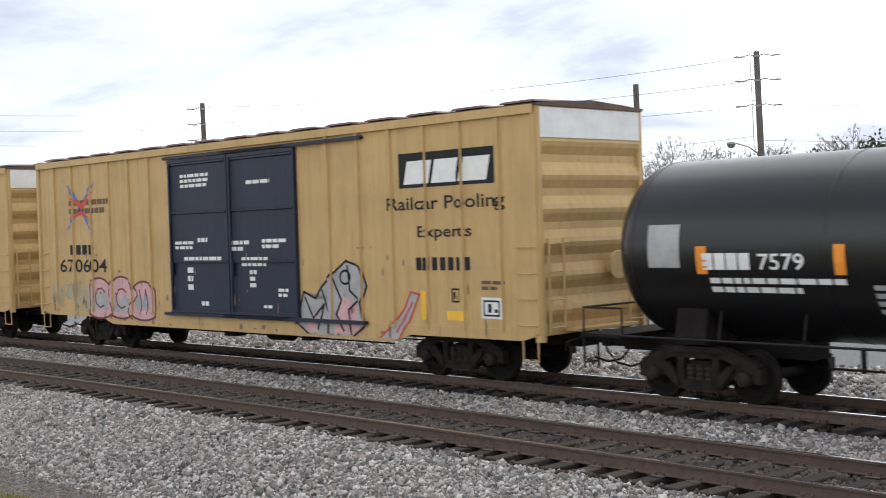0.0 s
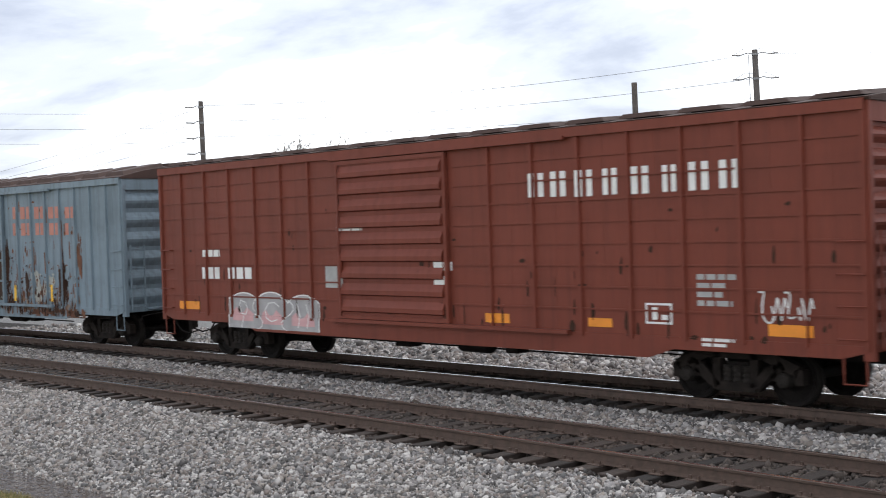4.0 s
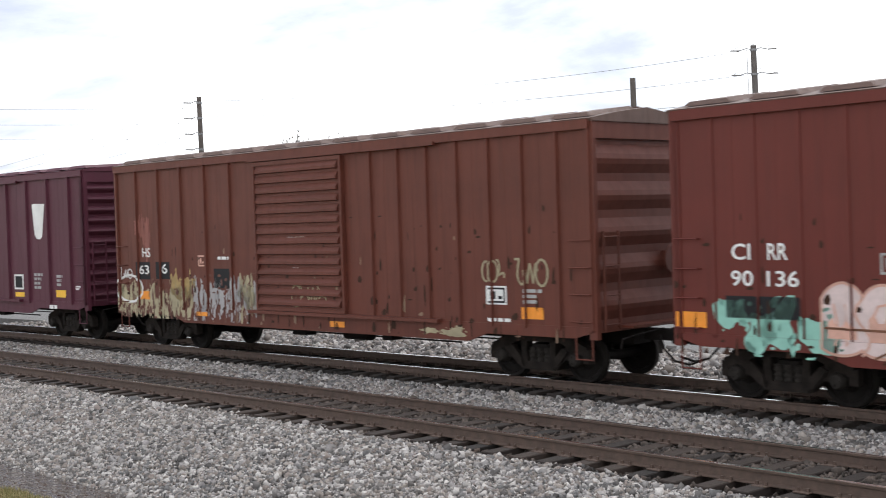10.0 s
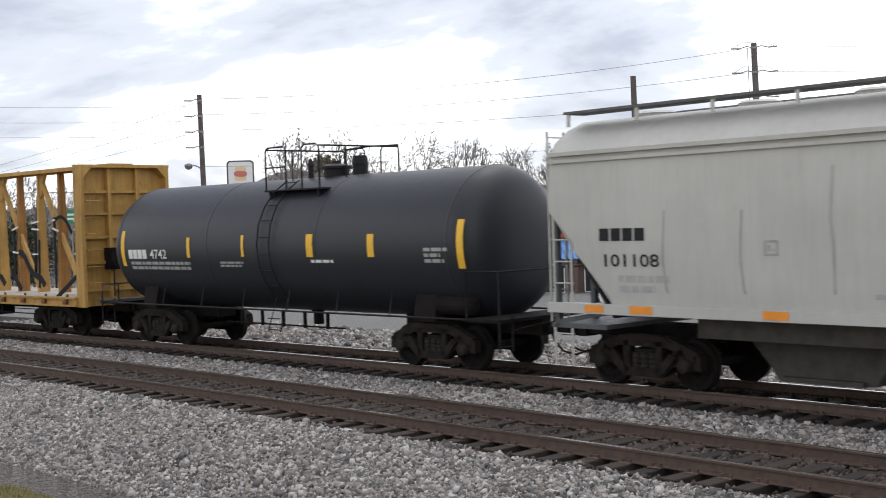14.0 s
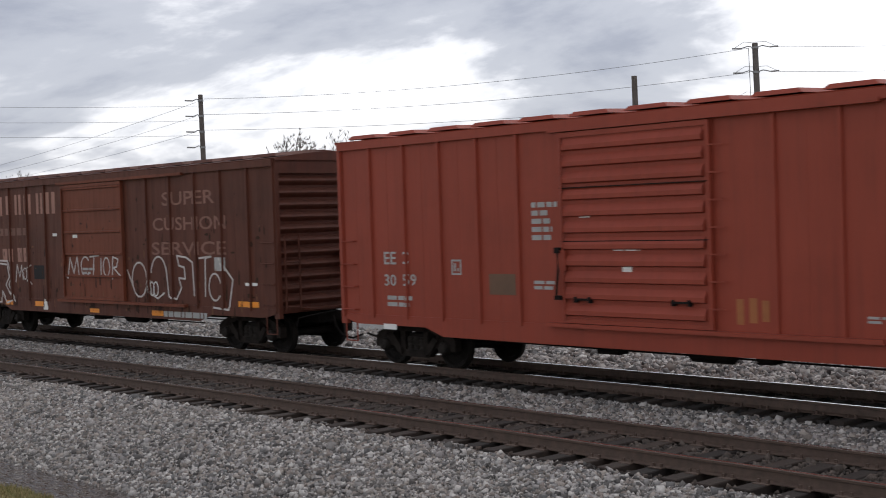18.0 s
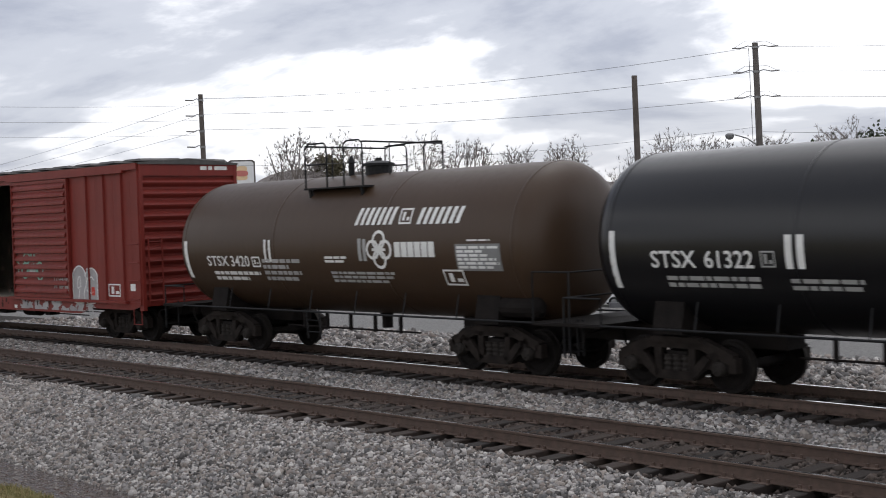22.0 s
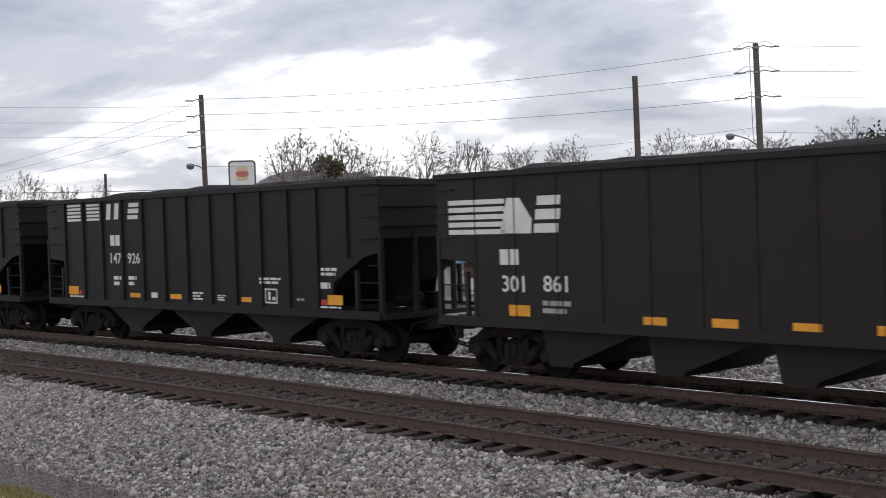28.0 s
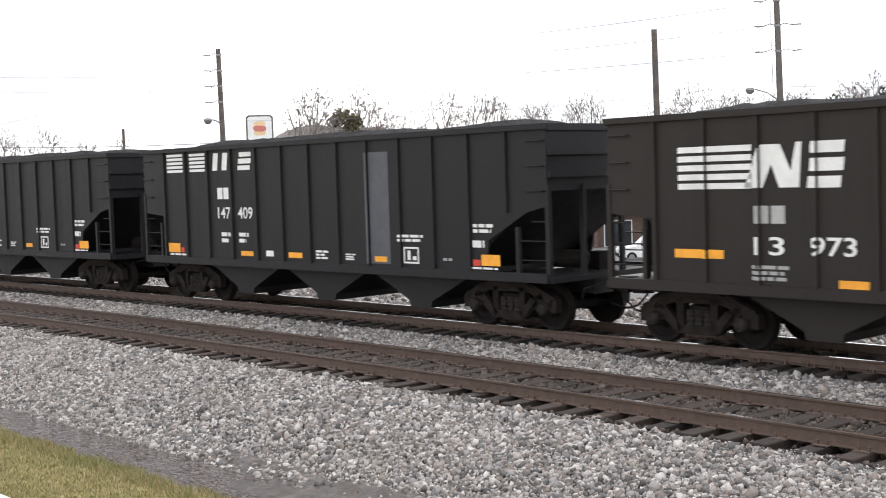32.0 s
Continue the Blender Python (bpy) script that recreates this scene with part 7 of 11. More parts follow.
lay(c, "graffiti_shade", [[(3.2, 1.52), (3.36, 1.62), (3.55, 1.66), (3.75, 1.62), (3.85, 1.55), (3.72, 1.46), (3.54, 1.41), (3.36, 1.44)]], "yellow_mark", 1)
lay(c, "graffiti_shade", [[(3.44, 1.53), (3.49, 1.6), (3.57, 1.62), (3.64, 1.57), (3.64, 1.51), (3.55, 1.46), (3.46, 1.48)]], "black_mark", 2)
sprayed(c, [[(3.04, 1.52), (3.2, 1.52), (3.07, 1.41)], [(3.95, 1.61), (3.82, 1.55), (3.95, 1.49)]], 0.03, "yellow_mark", 2)
outline(c, 5.38, 5.91, 1.44, 1.78, "white_mark")
bars(c, 6.21, 6.81, 1.35, 1.83, 4, "yellow_mark")
plate(c, 7.21, 7.53, 1.78, 2.01, "orange_mark", "placard", 1)
plate(c, 7.14, 7.62, 1.48, 1.74, "yellow_mark", "placard", 1)
plate(c, -0.58, -0.06, 1.06, 1.21, "yellow_mark", "reflector", 1)
plate(c, -2.72, -2.10, 0.82, 0.96, "yellow_mark", "reflector", 1)
plate(c, 0.22, 0.53, 1.06, 1.19, "white_mark", "reflector", 1)
plate(c, 5.01, 5.98, 0.90, 1.14, "orange_mark", "reflector", 1)
plate(c, 1.91, 2.47, 0.79, 0.94, "orange_mark", "reflector", 1)
c = K["csxt_a"]
blocks(c, -7.11, -6.48, 2.47, 2.79, 2, "yellow_mark", 0, 0.3)
blocks(c, -6.19, -5.63, 2.48, 2.78, 2, "yellow_mark", 0, 0.3)
words(c, "12", -7.08, -6.55, 1.87, 2.20, "yellow_mark", 0.012)
words(c, "99", -6.20, -5.61, 1.90, 2.21, "yellow_mark", 0.012)
words(c, "31", -5.38, -4.83, 1.90, 2.21, "yellow_mark", 0.012)
plate(c, -7.78, -7.44, 1.80, 2.03, "orange_mark", "placard", 1)
plate(c, -7.88, -7.37, 1.49, 1.74, "yellow_mark", "placard", 1)
lay(c, "graffiti", [[(-4.76, 2.14), (-2.08, 2.12), (-2.05, 0.90), (-4.81, 0.85)]], "black_mark", 0)
lay(c, "graffiti", [[(-5.68, 1.85), (-4.77, 1.84), (-4.81, 0.87), (-5.71, 1.01)]], "black_mark", 0)
lay(c, "graffiti_shade", [[(-3.58, 2.06), (-2.98, 2.06), (-3.00, 1.58), (-3.60, 1.56)]], "grey_green", 1)
outline(c, -4.28, -4.02, 2.19, 2.42, "tan_paint")
lay(c, "graffiti_line", [r for ln in ([(-4.79, 0.85), (-4.74, 2.14), (-3.83, 2.14), (-3.85, 1.54)], [(-4.31, 2.14), (-4.35, 0.87)], [(-4.76, 1.61), (-4.33, 1.59)], [(-4.49, 2.00), (-4.50, 1.75)], [(-4.52, 1.29), (-4.53, 0.93)], [(-4.07, 2.00), (-4.08, 1.80)], [(-4.11, 1.58), (-4.12, 1.17)], [(-3.83, 2.16), (-3.87, 0.87)], [(-3.85, 1.51), (-2.97, 1.51)], [(-3.63, 2.14), (-3.65, 1.63)], [(-3.63, 2.13), (-2.97, 2.13), (-3.01, 0.89)], [(-3.42, 1.50), (-3.44, 0.87)], [(-3.43, 2.09), (-3.43, 1.94)], [(-3.66, 1.37), (-3.68, 0.91)], [(-2.97, 2.11), (-2.13, 2.10), (-2.09, 1.50), (-2.07, 0.90)], [(-2.59, 2.10), (-2.75, 0.90)], [(-2.36, 1.96), (-2.37, 1.75)], [(-2.38, 1.45), (-2.43, 0.97)], [(-2.78, 1.95), (-2.81, 1.65)], [(-2.57, 1.55), (-2.15, 1.56)], [(-3.58, 2.23), (-2.99, 2.23)], [(-3.42, 2.32), (-3.06, 2.32)], [(-2.59, 2.16), (-2.13, 2.16)], [(-4.65, 2.19), (-4.29, 2.19)],) for r in stroke(ln, 0.045)], "silver_spray", 2)
lay(c, "graffiti_line", [r for ln in ([(-5.66, 1.81), (-4.77, 1.81)], [(-5.67, 1.64), (-4.78, 1.64)], [(-5.66, 1.81), (-5.67, 1.64)], [(-5.49, 1.63), (-5.50, 1.26)], [(-5.11, 1.64), (-5.12, 1.27)], [(-4.91, 1.64), (-4.93, 0.94)], [(-5.69, 1.23), (-4.79, 1.24)], [(-5.63, 1.09), (-4.80, 1.09)], [(-5.23, 1.63), (-5.23, 1.41)],) for r in stroke(ln, 0.04)], "silver_spray", 2)
plate(c, -2.85, -2.29, 0.84, 0.98, "yellow_mark", "reflector", 1)
bars(c, -2.41, -2.24, 2.75, 2.96, 2, "white_mark")
bars(c, -7.06, -5.59, 1.33, 1.67, 3, "tan_paint")
splash(c, -6.95, -4.78, 0.82, 1.30, "teal_spray", 8, 5)
splash(c, -7.83, -7.42, 2.15, 3.36, "grey_mark", 9, 2)
c = K["atw"]
plate(c, -6.51, -4.28, 2.19, 3.81, "orange_paint", "patch", 0)
blocks(c, -6.25, -4.46, 2.65, 3.44, 5, "orange_faint", 0, 0.25)
plate(c, -6.54, -4.23, 1.53, 2.19, "slate_paint", "patch", 0)
words(c, "AT", -6.40, -5.93, 1.88, 2.15, "white_mark", 0.012)
words(c, "W", -5.57, -5.17, 1.89, 2.15, "white_mark", 0.012)
words(c, "55", -6.44, -5.98, 1.56, 1.83, "white_mark", 0.012)
words(c, "70", -5.59, -5.15, 1.56, 1.84, "white_mark", 0.012)
words(c, "2", -4.81, -4.54, 1.57, 1.85, "white_mark", 0.012)
blocks(c, 2.03, 2.30, 3.52, 3.87, 1, "orange_faded", 0, 0.3)
blocks(c, 2.48, 3.09, 3.51, 3.86, 2, "orange_faded", 0, 0.3)
blocks(c, 3.29, 3.88, 3.50, 3.84, 2, "orange_faded", 0, 0.3)
blocks(c, 4.08, 4.72, 3.49, 3.81, 2, "orange_faded", 0, 0.3)
blocks(c, 4.99, 5.51, 3.47, 3.78, 2, "orange_faded", 0, 0.3)
blocks(c, 2.01, 2.23, 3.05, 3.40, 1, "orange_faded", 0, 0.3)
blocks(c, 2.50, 3.08, 3.04, 3.39, 2, "orange_faded", 0, 0.3)
blocks(c, 3.33, 3.82, 3.04, 3.38, 2, "orange_faded", 0, 0.3)
blocks(c, 4.11, 4.67, 3.03, 3.36, 2, "orange_faded", 0, 0.3)
blocks(c, 4.98, 5.15, 3.02, 3.34, 1, "orange_faded", 0, 0.3)
lay(c, "graffiti", [[(-4.38, 1.02), (-4.10, 0.84), (-3.62, 0.84), (-3.55, 1.30), (-3.70, 1.88), (-4.30, 1.86), (-4.22, 1.40)]], "pink_pale", 0, "cream and pink block letters sprayed with black shadows")
lay(c, "graffiti", [[(-3.60, 0.84), (-2.72, 0.84), (-2.66, 1.40), (-3.50, 1.46)]], "pink_pale", 0)
lay(c, "graffiti", [[(-2.74, 0.84), (-2.02, 0.90), (-2.06, 1.60), (-2.30, 1.92), (-2.78, 1.84)]], "pink_pale", 0)
plate(c, -3.36, -2.78, 1.50, 1.94, "tan_paint", "graffiti_shade", 1)
lay(c, "graffiti_shade", [[(-3.30, 1.02), (-3.08, 1.46), (-2.92, 1.34), (-2.86, 1.02), (-3.04, 1.10), (-3.02, 0.84), (-3.14, 0.84), (-3.14, 1.08)]], "black_mark", 1)
lay(c, "graffiti_shade", [[(-4.16, 1.34), (-3.92, 1.52), (-3.70, 1.50), (-3.84, 1.38), (-3.72, 1.16), (-3.94, 1.02), (-3.90, 1.24)], [(-2.52, 1.38), (-2.30, 1.50), (-2.24, 1.26), (-2.40, 1.06), (-2.52, 1.12)]], "black_mark", 1)
sprayed(c, [[(-4.38, 1.02), (-4.10, 0.84), (-2.10, 0.84), (-2.02, 0.96), (-2.06, 1.60), (-2.30, 1.92), (-2.60, 1.88)], [(-4.38, 1.02), (-4.22, 1.40), (-4.30, 1.86), (-3.80, 1.90), (-3.62, 1.60)], [(-3.58, 0.86), (-3.54, 1.40), (-3.38, 1.48)], [(-2.74, 0.86), (-2.70, 1.50)], [(-4.14, 1.80), (-4.10, 1.60), (-3.86, 1.62)]], 0.035, "black_mark", 3)
splash(c, -4.80, -4.10, 0.78, 1.50, "cyan_spray", 38, 3)
splash(c, -2.10, -1.78, 0.80, 2.00, "cyan_spray", 39, 1)
splash(c, -4.94, -3.78, 1.22, 2.22, "cyan_spray", 32, 4)
rust_runs(c, -1.70, 1.26, 0.91, 1.64, "rust_paint", 33, 90, 1)
rust_runs(c, -1.70, 1.26, 0.91, 1.54, "rust_dark", 133, 70, 2)
rust_runs(c, 1.38, 5.61, 0.78, 2.22, "rust_paint", 34, 170, 1)
rust_runs(c, 1.38, 5.60, 0.78, 1.97, "rust_dark", 134, 120, 2)
rust_runs(c, 2.06, 5.61, 0.88, 1.97, "rust_pale", 135, 60, 1)
splash(c, -1.32, 0.93, 1.59, 2.12, "cream_dull", 35, 5)
splash(c, -1.62, 1.40, 1.12, 1.42, "tan_dull", 45, 9)
splash(c, -1.66, 1.42, 1.30, 1.58, "rust_paint", 46, 8, layer=1)
splash(c, -1.66, 1.42, 1.06, 1.24, "rust_dark", 47, 12, layer=2)
splash(c, -1.70, -1.50, 1.10, 2.70, "rust_paint", 48, 1, layer=2)
splash(c, 1.22, 1.70, 1.00, 3.90, "rust_dark", 49, 2, layer=2)
splash(c, 2.62, 2.86, 0.85, 2.30, "rust_dark", 50, 1, layer=2)
splash(c, 4.62, 4.90, 0.85, 2.90, "rust_dark", 51, 1, layer=2)
splash(c, 5.50, 5.72, 0.85, 3.20, "rust_paint", 52, 1, layer=2)
splash(c, 0.55, 1.25, 2.40, 3.60, "rust_paint", 53, 2, layer=0)
splash(c, 2.90, 5.90, 0.72, 1.00, "rust_paint", 54, 9, layer=1)
splash(c, 3.22, 4.30, 1.04, 1.97, "cream_dull", 36, 3)
plate(c, 0.74, 1.22, 3.20, 3.64, "tan_dull", "patch", 0)
rust_runs(c, -2.27, -1.55, 0.67, 2.22, "rust_paint", 41, 40, 1)
rust_runs(c, -1.66, 1.29, 1.64, 2.51, "rust_paint", 42, 40, 1)
rust_runs(c, -7.92, -4.29, 0.70, 1.87, "rust_pale", 43, 25, 1)
rust_runs(c, 1.45, 5.65, 2.22, 4.16, "rust_paint", 44, 30, 1)
plate(c, 1.95, 2.09, 1.16, 1.62, "yellow_mark", "reflector", 1)
plate(c, 4.06, 4.18, 1.17, 1.64, "yellow_mark", "reflector", 1)
plate(c, -0.51, 0.16, 1.01, 1.17, "yellow_mark", "reflector", 1)
plate(c, -7.18, -6.97, 1.14, 2.01, "yellow_mark", "reflector", 1)
lay(c, "rust_streak", [r for ln in ([(3.96, 3.73), (3.97, 3.38)], [(3.19, 2.70), (3.19, 2.03)], [(3.89, 2.54), (3.91, 1.97)], [(4.77, 3.40), (4.76, 2.22)], [(4.93, 3.31), (4.92, 3.01)], [(2.26, 2.22), (2.29, 1.78)], [(2.42, 4.01), (2.41, 3.73)], [(5.16, 2.82), (5.17, 2.38)], [(5.41, 2.93), (5.41, 2.54)],) for r in stroke(ln, 0.05)], "rust_paint", 1)
rust_runs(c, 1.39, 1.96, 1.03, 2.58, "rust_dark", 40, 40, 1)
c = K["sou"]
rust_runs(c, -8.12, 9.28, 1.03, 3.32, "rust_dark", 501, 70, 1)
lay(c, "emblem", [rect(2.97, 3.10, 3.40, 3.82), rect(3.19, 3.32, 3.40, 3.82)], "white_mark", 1)
lay(c, "emblem", [rect(3.48, 3.61, 3.39, 3.83), rect(3.70, 3.83, 3.39, 3.83)], "white_mark", 1)
lay(c, "emblem", [rect(4.08, 4.20, 3.37, 3.82), rect(4.30, 4.42, 3.37, 3.82)], "white_mark", 1)
lay(c, "emblem", [rect(4.65, 4.76, 3.38, 3.82), rect(4.84, 4.95, 3.38, 3.82)], "white_mark", 1)
lay(c, "emblem", [rect(5.25, 5.38, 3.37, 3.82), rect(5.47, 5.60, 3.37, 3.82)], "white_mark", 1)
lay(c, "emblem", [rect(5.88, 5.98, 3.38, 3.81), rect(6.05, 6.15, 3.38, 3.81)], "white_mark", 1)
lay(c, "emblem", [rect(6.39, 6.52, 3.38, 3.83), rect(6.63, 6.76, 3.38, 3.83)], "white_mark", 1)
lay(c, "emblem", [rect(6.96, 7.09, 3.39, 3.83), rect(7.19, 7.32, 3.39, 3.83)], "white_mark", 1)
bars(c, -7.61, -6.87, 2.34, 2.60, 1, "white_mark")
blocks(c, -7.64, -6.91, 1.87, 2.14, 3, "white_mark", 0, 0.3)
blocks(c, -6.54, -5.62, 1.88, 2.14, 3, "white_mark", 0, 0.3)
graffiti(c, -6.54, -3.16, 0.66, 1.65, 3, "silver_spray", "white_mark", 42, shade='pink_spray', w=0.03)
scribble(c, 7.61, 8.49, 1.31, 1.80, "white_mark", 43, 4, 0.03)
outline(c, 5.47, 6.00, 1.25, 1.59, "white_mark")
plate(c, 1.79, 2.40, 1.15, 1.32, "orange_mark", "reflector", 1)
plate(c, -8.69, -7.80, 1.13, 1.32, "orange_mark", "reflector", 1)
plate(c, 4.25, 4.77, 1.16, 1.31, "orange_mark", "reflector", 1)
plate(c, 7.76, 8.51, 1.14, 1.32, "orange_mark", "reflector", 1)
bars(c, -2.52, -1.53, 2.88, 3.16, 2, "white_mark")
plate(c, -2.92, -2.25, 1.72, 2.17, "grey_mark", "patch", 0)
bars(c, 6.49, 7.21, 1.54, 2.09, 4, "grey_mark")
bars(c, 0.51, 0.95, 1.78, 2.31, 2, "white_mark")
bars(c, 6.57, 7.17, 0.92, 1.08, 2, "white_mark")
bars(c, -1.77, -1.26, 1.28, 1.45, 1, "white_mark")
c = K["utlx"]
plate(c, -6.00, -5.80, 2.03, 2.97, "yellow_mark", "reflector", 1)
plate(c, -3.15, -2.98, 2.29, 2.78, "yellow_mark", "reflector", 1)
plate(c, -1.13, -0.98, 2.29, 2.78, "yellow_mark", "reflector", 1)
plate(c, 1.19, 1.32, 2.28, 2.78, "yellow_mark", "reflector", 1)
plate(c, 3.68, 3.79, 2.28, 2.76, "yellow_mark", "reflector", 1)
plate(c, 6.45, 6.54, 2.03, 2.96, "yellow_mark", "reflector", 1)
blocks(c, -5.03, -4.01, 2.09, 2.33, 4, "yellow_mark", 0, 0.15)
words(c, "71101", -3.88, -3.20, 2.10, 2.33, "yellow_mark", 0.012)
plate(c, 1.46, 2.30, 1.83, 2.12, "yellow_mark", "placard", 1)
bars(c, 1.56, 2.22, 1.88, 2.06, 2, "brown_mark")
bars(c, -4.97, -3.25, 1.65, 2.00, 3, "tan_paint")
plate(c, 5.05, 6.07, 2.46, 2.63, "white_mark", "placard", 0)
plate(c, 5.05, 6.19, 1.84, 2.35, "grey_mark", "placard", 0)
bars(c, 5.09, 6.16, 1.86, 2.32, 6, "white_mark")
outline(c, 4.05, 4.53, 1.87, 2.17, "white_mark")
bars(c, 2.98, 3.51, 1.86, 2.05, 3, "white_mark")
bars(c, -2.41, -1.95, 1.76, 1.88, 1, "tan_paint")
c = K["nahx"]
plate(c, -7.33, -5.17, 1.34, 2.54, "hopper_pale", "patch", 0)
words(c, "NAHX", -7.22, -6.35, 2.29, 2.49, "black_mark", 0.012)
words(c, "61082", -7.17, -6.14, 1.82, 2.04, "black_mark", 0.012)
bars(c, -7.16, -6.32, 1.45, 1.66, 2, "black_mark")
plate(c, -7.40, -7.16, 1.32, 2.22, "orange_mark", "reflector", 1)
plate(c, -4.81, -4.61, 1.32, 1.75, "orange_mark", "reflector", 1)
plate(c, -2.04, -1.86, 1.32, 1.75, "orange_mark", "reflector", 1)
plate(c, 1.50, 1.64, 1.31, 1.76, "orange_mark", "reflector", 1)
plate(c, 3.87, 4.04, 1.31, 1.75, "orange_mark", "reflector", 1)
plate(c, 4.57, 5.19, 1.55, 1.91, "hopper_pale", "patch", 0)
bars(c, 4.65, 5.13, 1.62, 1.85, 1, "white_mark")
splash(c, -8.32, -7.61, 2.71, 3.60, "tan_paint", 51, 2)
outline(c, -4.78, -4.51, 2.03, 2.28, "black_mark")
bars(c, 1.70, 2.17, 1.41, 1.52, 1, "black_mark")
splash(c, -2.74, -2.58, 2.59, 3.12, "grey_mark", 52, 1)
splash(c, 1.78, 1.91, 2.77, 3.36, "grey_mark", 53, 1)
bars(c, -5.66, -3.63, 0.91, 1.05, 1, "grey_mark")
bars(c, 1.54, 2.21, 0.95, 1.15, 2, "grey_mark")
bars(c, 3.22, 4.81, 0.96, 1.06, 1, "grey_mark")
bars(c, -2.85, -2.25, 0.96, 1.14, 2, "grey_mark")
bars(c, -1.11, 0.27, 0.98, 1.11, 1, "grey_mark")
c = K["nahx"]
plate(c, 6.92, 7.25, 1.34, 2.23, "orange_mark", "reflector", 1)
plate(c, 6.33, 7.03, 1.42, 1.79, "black_mark", "patch", 0)
outline(c, 6.37, 6.99, 1.44, 1.77, "white_mark")
splash(c, 6.04, 6.92, 3.01, 3.36, "tan_paint", 54, 3)
plate(c, 5.03, 5.65, 1.58, 1.93, "hopper_pale", "patch", 0)
bars(c, 6.19, 6.88, 1.95, 2.20, 2, "black_mark")
c = K["cirr_a"]
rust_runs(c, -7.84, 7.66, 0.73, 2.88, "rust_dark", 502, 110, 1)
rust_runs(c, -7.86, 7.65, 0.73, 2.56, "rust_pale", 512, 30, 1)
words(c, "CI", -6.86, -6.55, 2.13, 2.37, "white_mark", 0.012)
words(c, "RR", -6.29, -5.90, 2.13, 2.36, "white_mark", 0.012)
words(c, "90", -6.88, -6.50, 1.71, 1.97, "white_mark", 0.012)
first_tag = [[(-5.98, 0.88), (-5.84, 1.45), (-5.92, 2.02)], [(-6.12, 1.98), (-5.55, 2.10), (-5.12, 1.78), (-5.05, 1.25), (-5.38, 0.90), (-5.98, 0.88)],
             [(-4.72, 1.95), (-4.32, 2.14), (-3.95, 1.88), (-4.25, 1.50), (-3.84, 1.22), (-3.98, 0.90), (-4.55, 0.86)],
             [(-2.74 + 0.47 * math.cos(k * math.pi / 6), 1.47 + 0.66 * math.sin(k * math.pi / 6)) for k in range(13)]]
second_tag = [[(1.86, 0.86), (1.96, 2.00), (2.66, 0.90), (2.72, 2.04)], [(3.78, 0.86), (3.76, 2.02), (3.04, 1.26), (4.12, 1.26)], [(4.36, 0.86), (4.42, 2.00), (5.04, 0.90), (5.10, 2.04)]]
for tag, thick in ((first_tag, 0.44), (second_tag, 0.36)):
    fat_letters(c, tag, thick + 0.15, "white_mark", 1, "white rim of black sprayed letters")
    fat_letters(c, tag, thick, "black_mark", 2, "broad black sprayed letters")
bars(c, -2.46, -1.99, 2.37, 2.70, 4, "white_mark")
outline(c, -2.34, -1.98, 2.90, 3.08, "white_mark")
scribble(c, -1.61, 0.03, 1.03, 2.07, "silver_spray", 61, 7, 0.03)
outline(c, 5.45, 5.97, 1.28, 1.58, "white_mark")
scribble(c, 5.38, 6.04, 1.58, 2.15, "silver_spray", 62, 4, 0.03)
bars(c, -0.60, 0.01, 2.46, 2.54, 1, "white_mark")
plate(c, 5.65, 5.81, 0.86, 1.02, "red_mark", "reflector", 1)
plate(c, 6.45, 6.62, 0.98, 1.09, "red_mark", "reflector", 1)
scribble(c, -7.84, -7.40, 1.22, 1.49, "white_mark", 70, 2, 0.02)
scribble(c, 0.59, 0.88, 1.20, 1.42, "white_mark", 71, 2, 0.02)
scribble(c, 0.94, 1.22, 0.95, 1.17, "white_mark", 72, 2, 0.02)
scribble(c, 1.51, 1.79, 1.22, 1.44, "white_mark", 73, 2, 0.02)
scribble(c, 5.43, 5.65, 1.04, 1.23, "white_mark", 74, 2, 0.02)
scribble(c, 5.85, 6.07, 1.10, 1.29, "white_mark", 75, 2, 0.02)
scribble(c, 6.27, 6.48, 1.32, 1.51, "white_mark", 76, 2, 0.02)
bars(c, 6.32, 6.83, 1.53, 1.63, 1, "white_mark")
bars(c, 6.41, 7.14, 0.84, 0.93, 1, "grey_mark")
c = K["smw"]
words(c, "SM", -6.97, -6.51, 2.15, 2.39, "white_mark", 0.012)
words(c, "W", -5.82, -5.48, 2.16, 2.42, "white_mark", 0.012)
words(c, "536", -6.97, -6.42, 1.82, 2.04, "white_mark", 0.012)
words(c, "192", -5.87, -5.33, 1.83, 2.07, "white_mark", 0.012)
plate(c, -4.92, -3.85, 1.73, 2.51, "red_faded", "patch", 0)
plate(c, -5.97, -4.96, 1.85, 2.44, "maroon_pale", "patch", 0)
plate(c, -7.03, -6.49, 1.17, 1.39, "yellow_mark", "reflector", 1)
plate(c, -4.71, -4.20, 1.18, 1.30, "yellow_mark", "reflector", 1)
plate(c, -1.80, -1.30, 1.12, 1.25, "yellow_mark", "reflector", 1)
bars(c, -6.95, -6.59, 1.55, 1.65, 1, "white_mark")
bars(c, -6.66, -6.29, 0.83, 0.98, 1, "white_mark")
outline(c, -2.38, -2.08, 2.05, 2.33, "white_mark")
bars(c, -1.43, -0.97, 2.98, 3.06, 1, "white_mark")
bars(c, -1.63, -1.00, 1.92, 2.12, 2, "white_mark")
bars(c, -0.57, 0.11, 2.43, 2.48, 1, "white_mark")
c = K["smw"]
